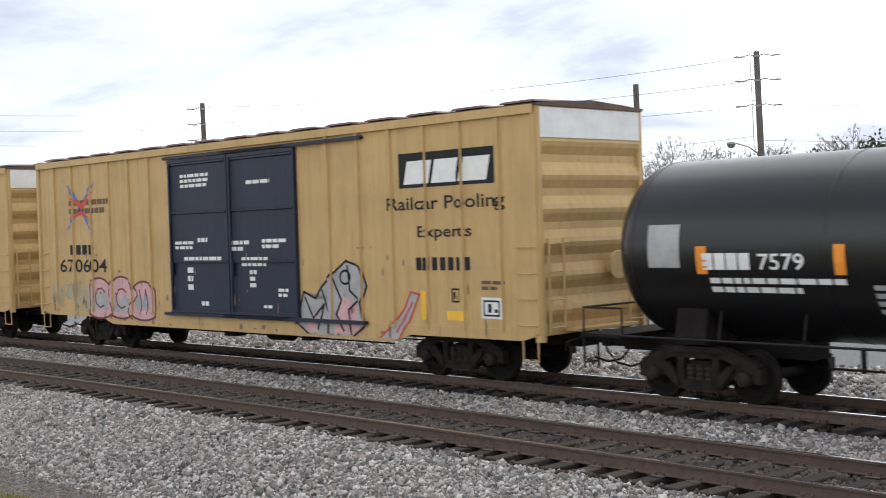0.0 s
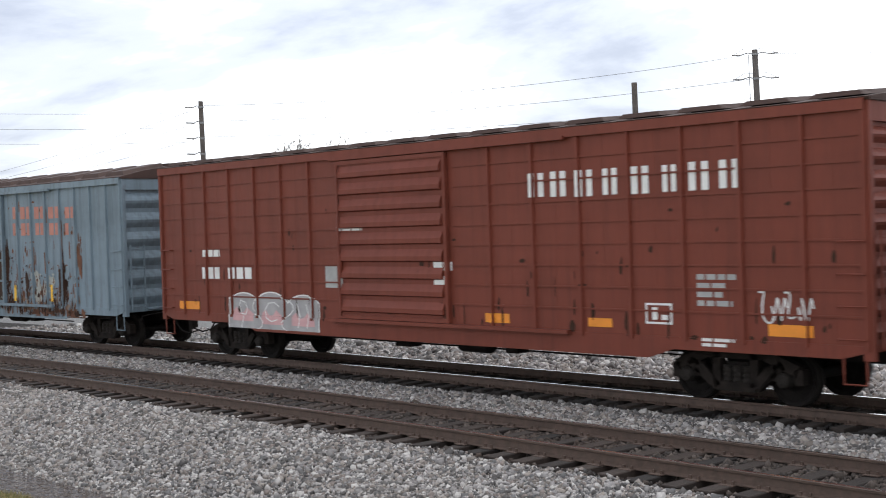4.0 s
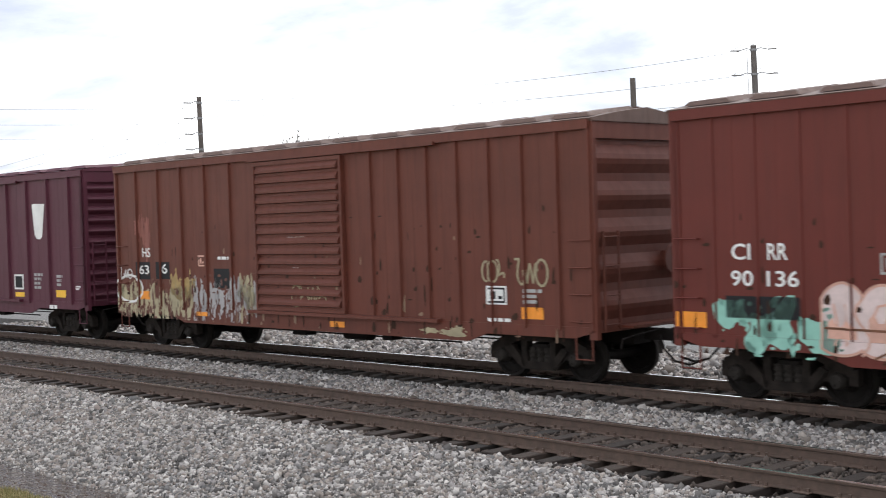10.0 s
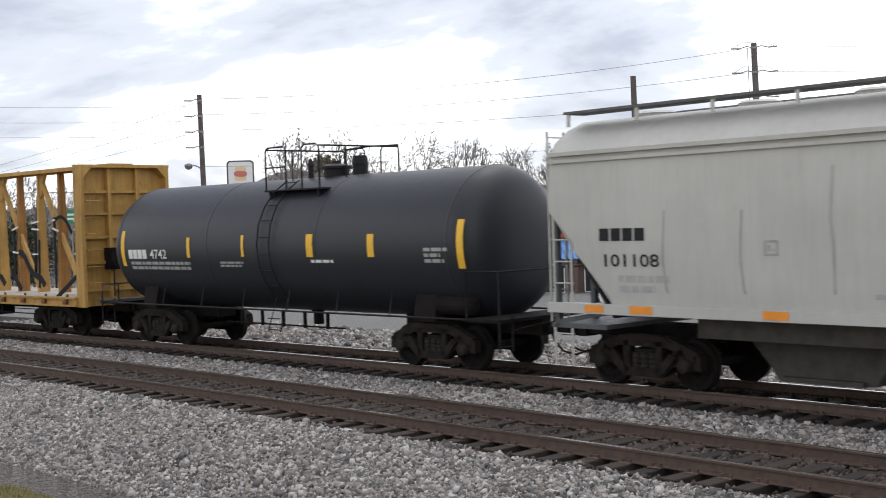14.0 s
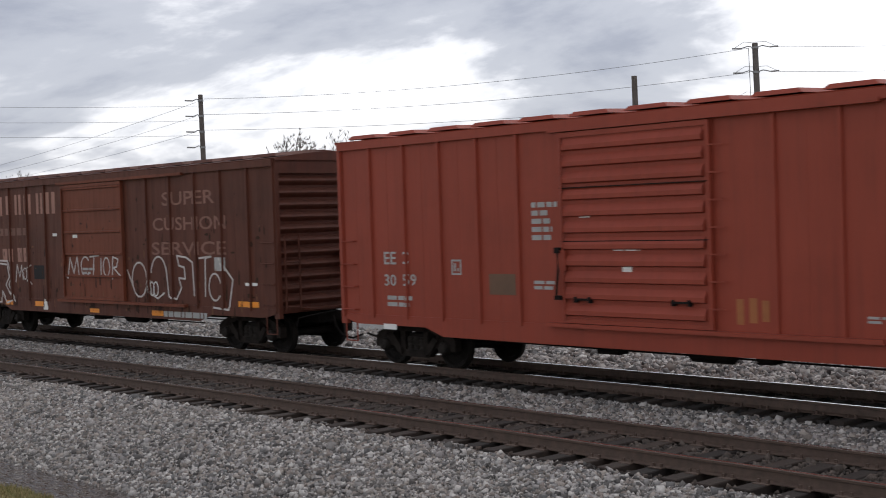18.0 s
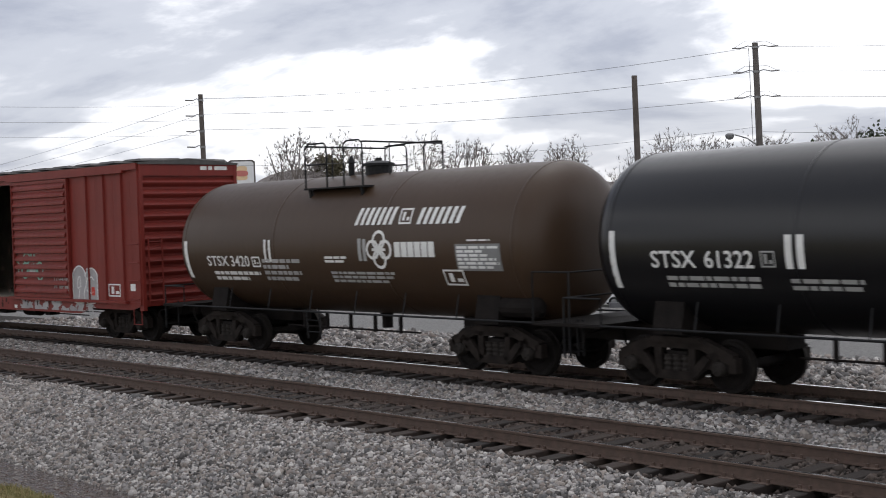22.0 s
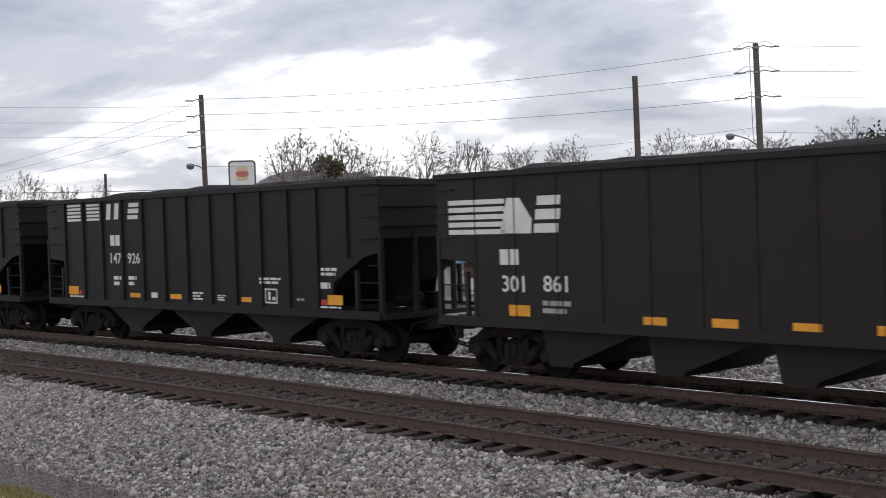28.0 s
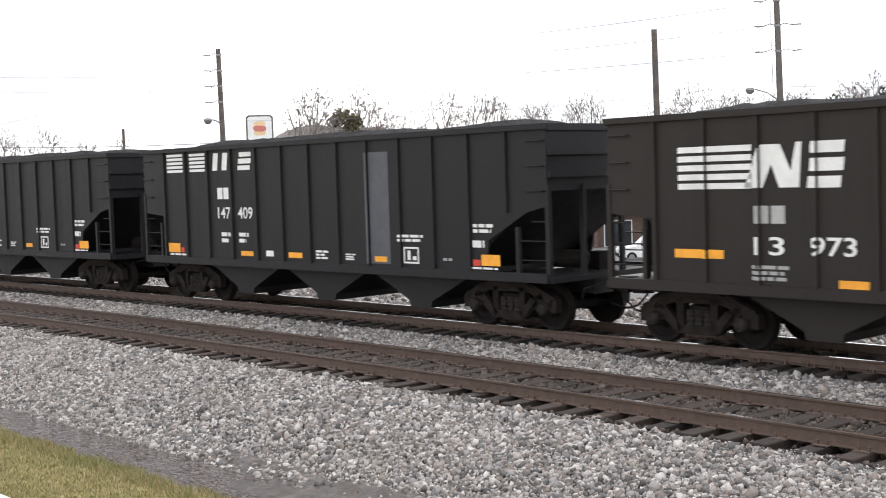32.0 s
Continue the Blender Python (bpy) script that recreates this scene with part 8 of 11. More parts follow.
lay(c, "shield_patch", [[(5.01, 3.78), (5.11, 3.80), (5.71, 3.78), (5.54, 2.87), (5.40, 2.79), (5.23, 2.81), (5.12, 2.92)]], "white_mark", 1)
plate(c, 3.84, 4.38, 1.37, 1.80, "white_mark", "patch", 0)
plate(c, 3.90, 4.31, 1.42, 1.75, "black_mark", "stencil_panel", 1)
bars(c, 5.00, 5.48, 1.38, 1.86, 4, "grey_mark")
bars(c, 6.24, 6.56, 1.47, 1.82, 3, "grey_mark")
plate(c, 3.88, 4.41, 1.16, 1.29, "yellow_mark", "reflector", 1)
plate(c, 6.19, 6.71, 1.18, 1.38, "yellow_mark", "reflector", 1)
plate(c, 0.67, 1.09, 1.12, 1.24, "yellow_mark", "reflector", 1)
bars(c, 5.84, 6.29, 0.83, 0.99, 1, "white_mark")
bars(c, 7.24, 7.49, 1.39, 1.52, 2, "white_mark")
bars(c, -0.77, -0.01, 2.41, 2.51, 1, "white_mark")
c = K["hs"]
words(c, "HS", -6.69, -6.32, 2.28, 2.51, "white_mark", 0.012)
plate(c, -6.96, -6.35, 1.72, 2.16, "black_mark", "number_ground", 0)
plate(c, -6.09, -5.45, 1.74, 2.16, "black_mark", "number_ground", 0)
words(c, "63", -6.86, -6.40, 1.85, 2.08, "white_mark", 0.012)
words(c, "16", -5.99, -5.55, 1.87, 2.12, "white_mark", 0.012)
splash(c, -7.90, -4.52, 0.68, 1.70, "cream_spray", 81, 14)
splash(c, -5.26, -4.52, 0.99, 2.05, "tan_paint", 82, 2)
splash(c, -4.42, -1.84, 0.71, 1.86, "silver_spray", 83, 12)
rust_runs(c, -7.8, -1.9, 0.75, 1.9, "oxide_mark", 183, 150, 1)
splash(c, -2.60, -1.84, 0.80, 1.91, "cream_spray", 84, 3)
scribble(c, -7.81, -7.24, 1.69, 2.01, "white_mark", 85, 3, 0.03)
outline(c, -4.17, -3.87, 2.06, 2.32, "salmon_spray")
bars(c, -3.35, -2.91, 2.20, 2.31, 1, "white_mark")
plate(c, -3.53, -2.87, 1.55, 2.01, "black_mark", "patch", 0)
plate(c, -4.30, -3.83, 0.88, 0.98, "orange_mark", "reflector", 1)
plate(c, -6.86, -6.40, 1.22, 1.43, "orange_mark", "reflector", 1)
splash(c, -6.95, -6.35, 2.13, 3.45, "salmon_faint", 86, 3)
scribble(c, -7.96, -6.88, 1.12, 1.84, "white_mark", 87, 1, 0.06)
c = K["hs"]
rust_runs(c, -7.76, 7.71, 0.71, 3.15, "rust_dark", 503, 120, 1)
rust_runs(c, -7.79, 7.70, 0.71, 2.69, "rust_pale", 513, 30, 1)
scribble(c, 5.25, 5.80, 1.79, 2.21, "cream_spray", 88, 3, 0.04)
scribble(c, 6.08, 6.82, 1.74, 2.23, "cream_spray", 89, 3, 0.045)
plate(c, 5.33, 5.85, 1.40, 1.74, "white_mark", "patch", 0)
outline(c, 5.38, 5.81, 1.43, 1.71, "black_mark")
plate(c, 6.25, 6.73, 1.16, 1.37, "orange_mark", "reflector", 1)
splash(c, 3.68, 4.80, 0.70, 0.97, "cream_spray", 90, 3)
bars(c, 6.30, 6.71, 1.42, 1.71, 3, "grey_mark")
scribble(c, -0.46, 0.71, 1.20, 1.68, "cream_spray", 91, 4, 0.03)
plate(c, -0.41, -0.17, 1.91, 2.05, "white_mark", "patch", 0)
plate(c, 0.77, 1.24, 0.81, 0.93, "orange_mark", "reflector", 1)
bars(c, 5.36, 5.93, 1.07, 1.17, 1, "white_mark")
bars(c, -0.55, 0.04, 2.64, 2.73, 1, "white_mark")
c = K["cirr_b"]
rust_runs(c, -7.88, 7.66, 0.69, 2.97, "rust_dark", 504, 120, 1)
words(c, "CI", -6.78, -6.44, 2.22, 2.47, "white_mark", 0.012)
words(c, "RR", -6.14, -5.79, 2.22, 2.47, "white_mark", 0.012)
words(c, "90", -6.80, -6.40, 1.82, 2.06, "white_mark", 0.012)
words(c, "136", -6.16, -5.61, 1.82, 2.06, "white_mark", 0.012)
splash(c, -7.10, -5.11, 0.72, 1.68, "teal_spray", 101, 4)
graffiti(c, -5.25, -3.30, 0.80, 1.92, 3, "pink_pale", "salmon_spray", 102, shade='salmon_spray', w=0.04)
lay(c, "graffiti", [[(-3.40, 0.80), (-2.10, 0.80), (-2.34, 1.22), (-2.12, 1.72), (-2.66, 1.52), (-2.58, 1.92), (-3.16, 1.66), (-3.40, 1.30)]], "pink_pale", 0, "cream letters ending in a jagged point")
sprayed(c, [[(-4.40, 0.84), (-3.20, 1.40), (-2.40, 0.90)], [(-3.90, 1.30), (-2.60, 0.84)], [(-3.30, 1.56), (-2.20, 1.62)], [(-5.20, 1.24), (-2.30, 1.20)]], 0.035, "rust_paint", 3)
splash(c, -1.77, 1.07, 1.10, 1.80, "silver_spray", 103, 12)
rust_runs(c, -1.68, 1.04, 1.02, 1.80, "maroon_mark", 104, 110, 1)
plate(c, 5.30, 5.82, 1.39, 1.72, "white_mark", "patch", 0)
outline(c, 5.33, 5.78, 1.42, 1.69, "black_mark")
plate(c, 7.05, 7.57, 1.17, 1.41, "orange_mark", "reflector", 1)
plate(c, 1.20, 1.96, 0.61, 0.73, "orange_mark", "reflector", 1)
plate(c, 3.51, 4.02, 0.77, 0.88, "orange_mark", "reflector", 1)
plate(c, -7.83, -7.28, 1.15, 1.40, "orange_mark", "reflector", 1)
splash(c, 5.07, 7.09, 0.79, 1.64, "green_dull", 105, 5)
scribble(c, 4.64, 4.99, 1.61, 1.87, "tan_paint", 106, 2, 0.03)
scribble(c, 6.20, 6.72, 1.71, 1.94, "tan_paint", 107, 3, 0.03)
plate(c, -6.91, -5.57, 1.33, 1.67, "black_mark", "patch", 0)
plate(c, -3.60, -3.04, 1.61, 1.93, "black_mark", "patch", 0)
outline(c, -4.31, -3.97, 2.02, 2.32, "grey_mark")
bars(c, -3.54, -3.05, 2.33, 2.44, 1, "white_mark")
bars(c, -0.63, -0.07, 2.46, 2.51, 1, "white_mark")
plate(c, -0.46, -0.26, 1.97, 2.12, "white_mark", "patch", 0)
bars(c, 7.00, 7.61, 1.75, 1.88, 1, "grey_mark")
c = K["gatx_b"]
plate(c, -5.91, -5.75, 2.00, 2.90, "yellow_mark", "reflector", 1)
plate(c, -2.87, -2.74, 2.22, 2.70, "yellow_mark", "reflector", 1)
plate(c, -0.63, -0.53, 2.24, 2.73, "yellow_mark", "reflector", 1)
blocks(c, -5.56, -4.71, 2.19, 2.42, 4, "white_mark", 0, 0.15)
words(c, "4742", -4.54, -3.79, 2.19, 2.42, "white_mark", 0.012)
bars(c, -5.50, -2.79, 1.90, 2.14, 2, "grey_mark")
bars(c, -1.53, -0.61, 1.99, 2.14, 2, "grey_mark")
c = K["gatx_b"]
plate(c, 1.76, 1.98, 2.23, 2.72, "yellow_mark", "reflector", 1)
plate(c, 3.76, 3.96, 2.23, 2.70, "yellow_mark", "reflector", 1)
plate(c, 6.33, 6.51, 2.01, 2.94, "yellow_mark", "reflector", 1)
bars(c, 5.42, 6.07, 2.10, 2.43, 3, "grey_mark")
bars(c, 1.88, 2.63, 2.09, 2.19, 1, "white_mark")
c = K["gacx"]
blocks(c, -7.44, -6.48, 2.50, 2.71, 4, "black_mark", 0, 0.2)
words(c, "101108", -7.35, -6.20, 2.07, 2.28, "black_mark", 0.012)
bars(c, -7.06, -6.01, 1.62, 1.96, 2, "grey_mark")
outline(c, -4.22, -3.97, 2.25, 2.49, "grey_mark")
bars(c, -1.60, -0.80, 1.61, 1.92, 4, "red_faint")
bars(c, 0.48, 1.34, 1.64, 1.94, 4, "red_faint")
plate(c, -0.07, 0.20, 1.60, 1.73, "white_mark", "patch", 0)
bars(c, -2.44, -2.15, 1.62, 1.74, 1, "grey_mark")
bars(c, 1.85, 2.28, 1.60, 1.71, 1, "grey_mark")
plate(c, -7.78, -7.36, 1.30, 1.42, "orange_mark", "reflector", 1)
plate(c, -6.80, -6.33, 1.30, 1.43, "orange_mark", "reflector", 1)
plate(c, -4.24, -3.80, 1.30, 1.43, "orange_mark", "reflector", 1)
plate(c, -1.82, -1.37, 1.29, 1.42, "orange_mark", "reflector", 1)
plate(c, 1.01, 1.46, 1.31, 1.43, "orange_mark", "reflector", 1)
plate(c, 3.44, 3.91, 1.31, 1.43, "orange_mark", "reflector", 1)
lay(c, "weld_stain", [r for ln in ([(-6.07, 2.97), (-6.13, 2.17), (-6.08, 1.72), (-6.05, 1.66)],) for r in stroke(ln, 0.045)], "hopper_seam", 0)
lay(c, "weld_stain", [r for ln in ([(-4.60, 2.94), (-4.65, 2.18), (-4.61, 1.74), (-4.58, 1.68)],) for r in stroke(ln, 0.045)], "hopper_seam", 0)
lay(c, "weld_stain", [r for ln in ([(-3.06, 3.54), (-3.10, 2.81), (-3.06, 2.39), (-3.07, 1.71)],) for r in stroke(ln, 0.045)], "hopper_seam", 0)
lay(c, "weld_stain", [r for ln in ([(-1.62, 3.48), (-1.66, 2.78), (-1.62, 2.38), (-1.62, 1.73)],) for r in stroke(ln, 0.045)], "hopper_seam", 0)
lay(c, "weld_stain", [r for ln in ([(-0.19, 3.80), (-0.23, 3.14), (-0.19, 2.76), (-0.20, 1.76)],) for r in stroke(ln, 0.045)], "hopper_seam", 0)
lay(c, "weld_stain", [r for ln in ([(1.27, 3.36), (1.24, 2.73), (1.27, 2.37), (1.27, 1.78)],) for r in stroke(ln, 0.045)], "hopper_seam", 0)
lay(c, "weld_stain", [r for ln in ([(2.72, 3.31), (2.69, 2.71), (2.72, 2.36), (2.73, 1.81)],) for r in stroke(ln, 0.045)], "hopper_seam", 0)
lay(c, "weld_stain", [r for ln in ([(4.17, 3.09), (4.15, 2.52), (4.17, 2.20), (4.18, 1.83)],) for r in stroke(ln, 0.045)], "hopper_seam", 0)
c = K["white"]
plate(c, -5.98, -5.73, 1.69, 2.39, "yellow_mark", "reflector", 1)
plate(c, -3.62, -3.40, 2.01, 2.35, "yellow_mark", "reflector", 1)
plate(c, -1.61, -1.40, 1.99, 2.37, "yellow_mark", "reflector", 1)
plate(c, 1.71, 1.89, 1.97, 2.42, "yellow_mark", "reflector", 1)
plate(c, 3.54, 3.70, 1.98, 2.41, "yellow_mark", "reflector", 1)
plate(c, 6.69, 6.83, 1.71, 2.44, "yellow_mark", "reflector", 1)
blocks(c, -5.33, -4.29, 2.01, 2.20, 4, "slate_paint", 0, 0.2)
blocks(c, -4.14, -3.54, 2.01, 2.20, 3, "slate_paint", 0, 0.2)
plate(c, 2.99, 3.73, 1.74, 1.95, "tan_paint", "placard", 1)
plate(c, 5.08, 5.56, 1.74, 1.96, "slate_paint", "placard", 1)
bars(c, -5.50, -3.17, 1.74, 1.92, 1, "grey_mark")
bars(c, 5.77, 6.68, 2.05, 2.49, 4, "hopper_seam")
bars(c, 4.60, 4.99, 1.80, 1.92, 1, "grey_mark")
c = K["sou_b"]
rust_runs(c, -7.60, 7.47, 0.82, 3.73, "rust_dark", 505, 200, 1)
rust_runs(c, -7.62, 7.47, 0.82, 3.44, "rust_paint", 515, 80, 1)
lay(c, "emblem", [rect(-6.94, -6.77, 3.45, 4.01), rect(-6.64, -6.47, 3.45, 4.01)], "faded_pink", 1)
lay(c, "emblem", [rect(-6.25, -6.06, 3.44, 4.00), rect(-5.90, -5.71, 3.44, 4.00)], "faded_pink", 1)
lay(c, "emblem", [rect(-5.55, -5.42, 3.44, 4.00), rect(-5.31, -5.18, 3.44, 4.00)], "faded_pink", 1)
lay(c, "emblem", [rect(-4.94, -4.84, 3.47, 4.01), rect(-4.77, -4.67, 3.47, 4.01)], "faded_pink", 1)
lay(c, "emblem", [rect(-4.39, -4.25, 3.45, 4.03), rect(-4.15, -4.01, 3.45, 4.03)], "faded_pink", 1)
lay(c, "emblem", [rect(-3.83, -3.68, 3.45, 4.02), rect(-3.56, -3.41, 3.45, 4.02)], "faded_pink", 1)
lay(c, "emblem", [rect(-3.10, -2.96, 3.45, 4.03), rect(-2.85, -2.71, 3.45, 4.03)], "faded_pink", 1)
lay(c, "emblem", [rect(-2.54, -2.35, 3.44, 4.04), rect(-2.21, -2.02, 3.44, 4.04)], "faded_pink", 1)
blocks(c, -6.25, -5.51, 2.10, 2.49, 2, "faded_pink", 0, 0.3)
blocks(c, -5.24, -4.60, 2.10, 2.48, 2, "faded_pink", 0, 0.3)
blocks(c, -4.31, -3.69, 2.10, 2.50, 2, "faded_pink", 0, 0.3)
words(c, "SUPER", 3.32, 5.55, 3.49, 3.82, "faded_mid", 0.012)
words(c, "CUSHION", 2.88, 5.97, 2.88, 3.20, "faded_mid", 0.012)
words(c, "SERVICE", 2.80, 5.95, 2.28, 2.60, "faded_mid", 0.012)
blocks(c, -6.93, -3.66, 2.86, 3.07, 9, "faded_dim", 0, 0.3)
sprayed(c, [[(-7.30, 1.50), (-7.25, 2.02), (-6.40, 2.08), (-6.38, 1.72), (-6.66, 1.74), (-6.60, 0.92), (-6.92, 0.92), (-6.96, 1.70), (-7.22, 1.68), (-7.30, 1.50)], loop(-6.08, 1.46, 0.36, 0.58), loop(-6.06, 1.48, 0.14, 0.26), [(-5.70, 0.92), (-5.66, 2.06), (-5.00, 2.02), (-4.88, 1.66), (-5.10, 1.42), (-4.70, 0.98), (-5.02, 0.90), (-5.34, 1.24), (-5.36, 0.92), (-5.70, 0.92)], [(-7.18, 2.14), (-6.20, 2.16), (-4.96, 2.12), (-4.76, 1.70), (-4.92, 1.42), (-4.52, 0.96)]], 0.05, "chalk", 2, "letters outlined in chalky white spray")
sprayed(c, [[(-4.48, 1.50), (-4.36, 2.02), (-4.22, 1.66), (-4.10, 2.00), (-4.02, 1.58)], loop(-3.90, 1.76, 0.10, 0.16), [(-3.52, 2.02), (-3.72, 1.90), (-3.74, 1.62), (-3.50, 1.46)]], 0.035, "chalk")
sprayed(c, [[(-1.44, 1.74), (-1.30, 1.66), (-1.16, 2.22), (-0.98, 1.80), (-0.78, 2.24), (-0.70, 1.72)], loop(-0.36, 1.98, 0.22, 0.26, 0.7, 5.4), [(-0.12, 2.24), (0.36, 2.28)], [(0.10, 2.26), (0.04, 1.74)], [(0.46, 2.20), (0.44, 1.74)], loop(0.72, 1.98, 0.16, 0.24), [(1.00, 1.66), (1.04, 2.24), (1.30, 2.18), (1.22, 1.98), (1.06, 1.96), (1.44, 1.72)]], 0.04, "chalk", 2, "quick chalky tag across the door")
sprayed(c, [[(1.62, 1.90), (1.78, 1.64), (1.92, 1.40)], loop(2.18, 1.66, 0.34, 0.44), [(2.66, 1.64), (2.72, 1.30), (3.00, 1.20), (3.30, 1.34)], loop(3.08, 1.72, 0.36, 0.52, 2.9, 0.0), [(3.44, 1.72), (3.50, 1.26), (3.84, 1.20), (4.06, 1.48), (3.96, 1.72), (4.24, 1.70), (4.20, 1.98), (3.98, 2.02), (3.90, 2.26), (4.30, 2.22), (4.56, 2.10), (4.60, 1.30)], [(4.84, 2.20), (5.34, 2.24), (5.10, 2.20), (5.06, 1.30)], loop(5.46, 1.52, 0.24, 0.32, 0.3, 5.6), [(5.62, 2.20), (6.18, 1.70), (6.00, 1.00), (5.40, 1.04)]], 0.045, "chalk", 2, "looping chalky tag along the side")
scribble(c, 2.64, 3.00, 1.25, 1.62, "white_mark", 117, 2, 0.03)
plate(c, -5.11, -4.68, 0.85, 0.98, "orange_mark", "reflector", 1)
plate(c, -3.33, -2.85, 0.85, 0.99, "orange_mark", "reflector", 1)
plate(c, -0.29, 0.18, 0.76, 0.87, "orange_mark", "reflector", 1)
plate(c, 2.73, 3.25, 0.77, 0.90, "orange_mark", "reflector", 1)
plate(c, 6.36, 7.14, 1.08, 1.21, "orange_mark", "reflector", 1)
plate(c, -7.19, -6.71, 1.25, 1.48, "yellow_mark", "reflector", 1)
plate(c, -2.80, -2.63, 0.86, 1.06, "white_mark", "patch", 0)
plate(c, -2.85, -2.59, 0.72, 0.88, "white_mark", "patch", 0)
bars(c, 3.27, 5.12, 0.72, 0.94, 1, "grey_mark")
plate(c, 5.46, 5.89, 1.90, 2.22, "grey_mark", "patch", 0)
plate(c, -0.99, -0.74, 2.75, 2.84, "white_mark", "patch", 0)
plate(c, -2.22, -1.98, 2.81, 2.89, "white_mark", "patch", 0)
bars(c, -0.51, 0.10, 1.76, 1.97, 2, "grey_mark")
plate(c, -3.37, -2.77, 1.61, 2.00, "black_mark", "patch", 0)
bars(c, 6.65, 7.11, 1.55, 1.66, 1, "white_mark")
c = K["eec_a"]
words(c, "EE", -6.54, -6.18, 2.08, 2.33, "grey_mark", 0.012)
words(c, "C", -5.97, -5.80, 2.09, 2.33, "grey_mark", 0.012)
words(c, "30", -6.55, -6.19, 1.65, 1.88, "grey_mark", 0.012)
words(c, "59", -5.95, -5.59, 1.66, 1.89, "grey_mark", 0.012)
bars(c, -2.46, -1.85, 2.50, 3.22, 5, "grey_mark")
plate(c, -3.57, -2.90, 1.54, 1.92, "brown_mark", "patch", 0)
bars(c, -1.29, -0.98, 2.89, 3.01, 2, "white_mark")
plate(c, -0.38, -0.18, 1.92, 2.08, "white_mark", "patch", 0)
bars(c, -0.56, 0.00, 2.32, 2.41, 1, "white_mark")
bars(c, -2.44, -1.95, 1.64, 1.83, 2, "grey_mark")
outline(c, -4.57, -4.30, 1.89, 2.18, "grey_mark")
bars(c, 3.94, 4.22, 1.29, 1.41, 2, "grey_mark")
bars(c, -6.47, -5.67, 1.22, 1.48, 2, "grey_mark")
plate(c, 1.77, 1.90, 1.20, 1.59, "tan_faint", "patch", 0)
plate(c, 2.00, 2.14, 1.23, 1.61, "tan_faint", "patch", 0)
plate(c, 2.22, 2.35, 1.26, 1.58, "tan_faint", "patch", 0)
plate(c, -6.60, -6.20, 0.78, 0.89, "white_mark", "patch", 0)
c = K["eec_a"]
plate(c, 5.06, 5.63, 1.30, 1.63, "white_mark", "patch", 0)
outline(c, 5.10, 5.59, 1.32, 1.61, "black_mark")
bars(c, 6.25, 6.86, 1.32, 1.79, 4, "grey_mark")
plate(c, 6.27, 6.63, 0.81, 0.91, "white_mark", "patch", 0)
c = K["csxt_b"]
rust_runs(c, -7.86, -1.86, 0.82, 2.77, "rust_dark", 506, 60, 1)
rust_runs(c, -7.88, -1.87, 0.82, 1.99, "rust_pale", 516, 40, 1)
plate(c, -7.73, -7.42, 2.59, 2.90, "orange_mark", "reflector", 1)
blocks(c, -7.16, -6.53, 2.39, 2.73, 2, "tan_mark", 0, 0.3)
blocks(c, -6.24, -5.61, 2.38, 2.72, 2, "tan_mark", 0, 0.3)
words(c, "14", -7.12, -6.66, 1.87, 2.17, "tan_mark", 0.012)
words(c, "30", -6.21, -5.70, 1.89, 2.18, "tan_mark", 0.012)
words(c, "34", -5.34, -4.78, 1.90, 2.19, "tan_mark", 0.012)
lay(c, "graffiti", [[(-4.69, 1.89), (-4.55, 2.09), (-4.23, 2.16), (-3.55, 2.17), (-3.43, 2.00), (-3.37, 1.44), (-3.04, 1.48), (-2.75, 1.58), (-2.47, 1.50), (-2.31, 1.29), (-2.25, 0.75), (-4.32, 0.73), (-4.39, 1.26), (-4.63, 1.60)]], "teal_spray", 0)
lay(c, "graffiti_shade", [[(-4.53, 1.99), (-4.32, 1.99), (-4.28, 1.65), (-4.49, 1.65)]], "teal_pale", 1)
lay(c, "graffiti_shade", [[(-4.21, 1.56), (-3.94, 1.56), (-3.88, 1.18), (-4.17, 1.20)]], "teal_pale", 1)
lay(c, "graffiti_shade", [[(-3.77, 2.09), (-3.63, 2.09), (-3.60, 1.71), (-3.73, 1.73)]], "teal_pale", 1)
lay(c, "graffiti_shade", [[(-4.13, 1.08), (-3.86, 1.07), (-3.82, 0.78), (-4.09, 0.76)]], "teal_pale", 1)
lay(c, "graffiti_shade", [[(-3.49, 1.20), (-3.22, 1.18), (-3.19, 0.75), (-3.45, 0.76)]], "teal_pale", 1)
lay(c, "graffiti_shade", [[(-2.91, 1.36), (-2.64, 1.38), (-2.60, 1.09), (-2.88, 1.08)]], "teal_pale", 1)
lay(c, "graffiti_shade", [[(-2.58, 1.05), (-2.34, 1.06), (-2.30, 0.76), (-2.55, 0.77)]], "teal_pale", 1)
lay(c, "graffiti_rim", [r for ln in ([(-4.69, 1.89), (-4.55, 2.09), (-4.23, 2.16), (-3.55, 2.17), (-3.43, 2.00), (-3.37, 1.44), (-3.04, 1.48), (-2.75, 1.58), (-2.47, 1.50), (-2.31, 1.29), (-2.25, 0.75), (-4.32, 0.73), (-4.39, 1.26), (-4.63, 1.60), (-4.69, 1.89)],) for r in stroke(ln, 0.075)], "white_mark", 2)
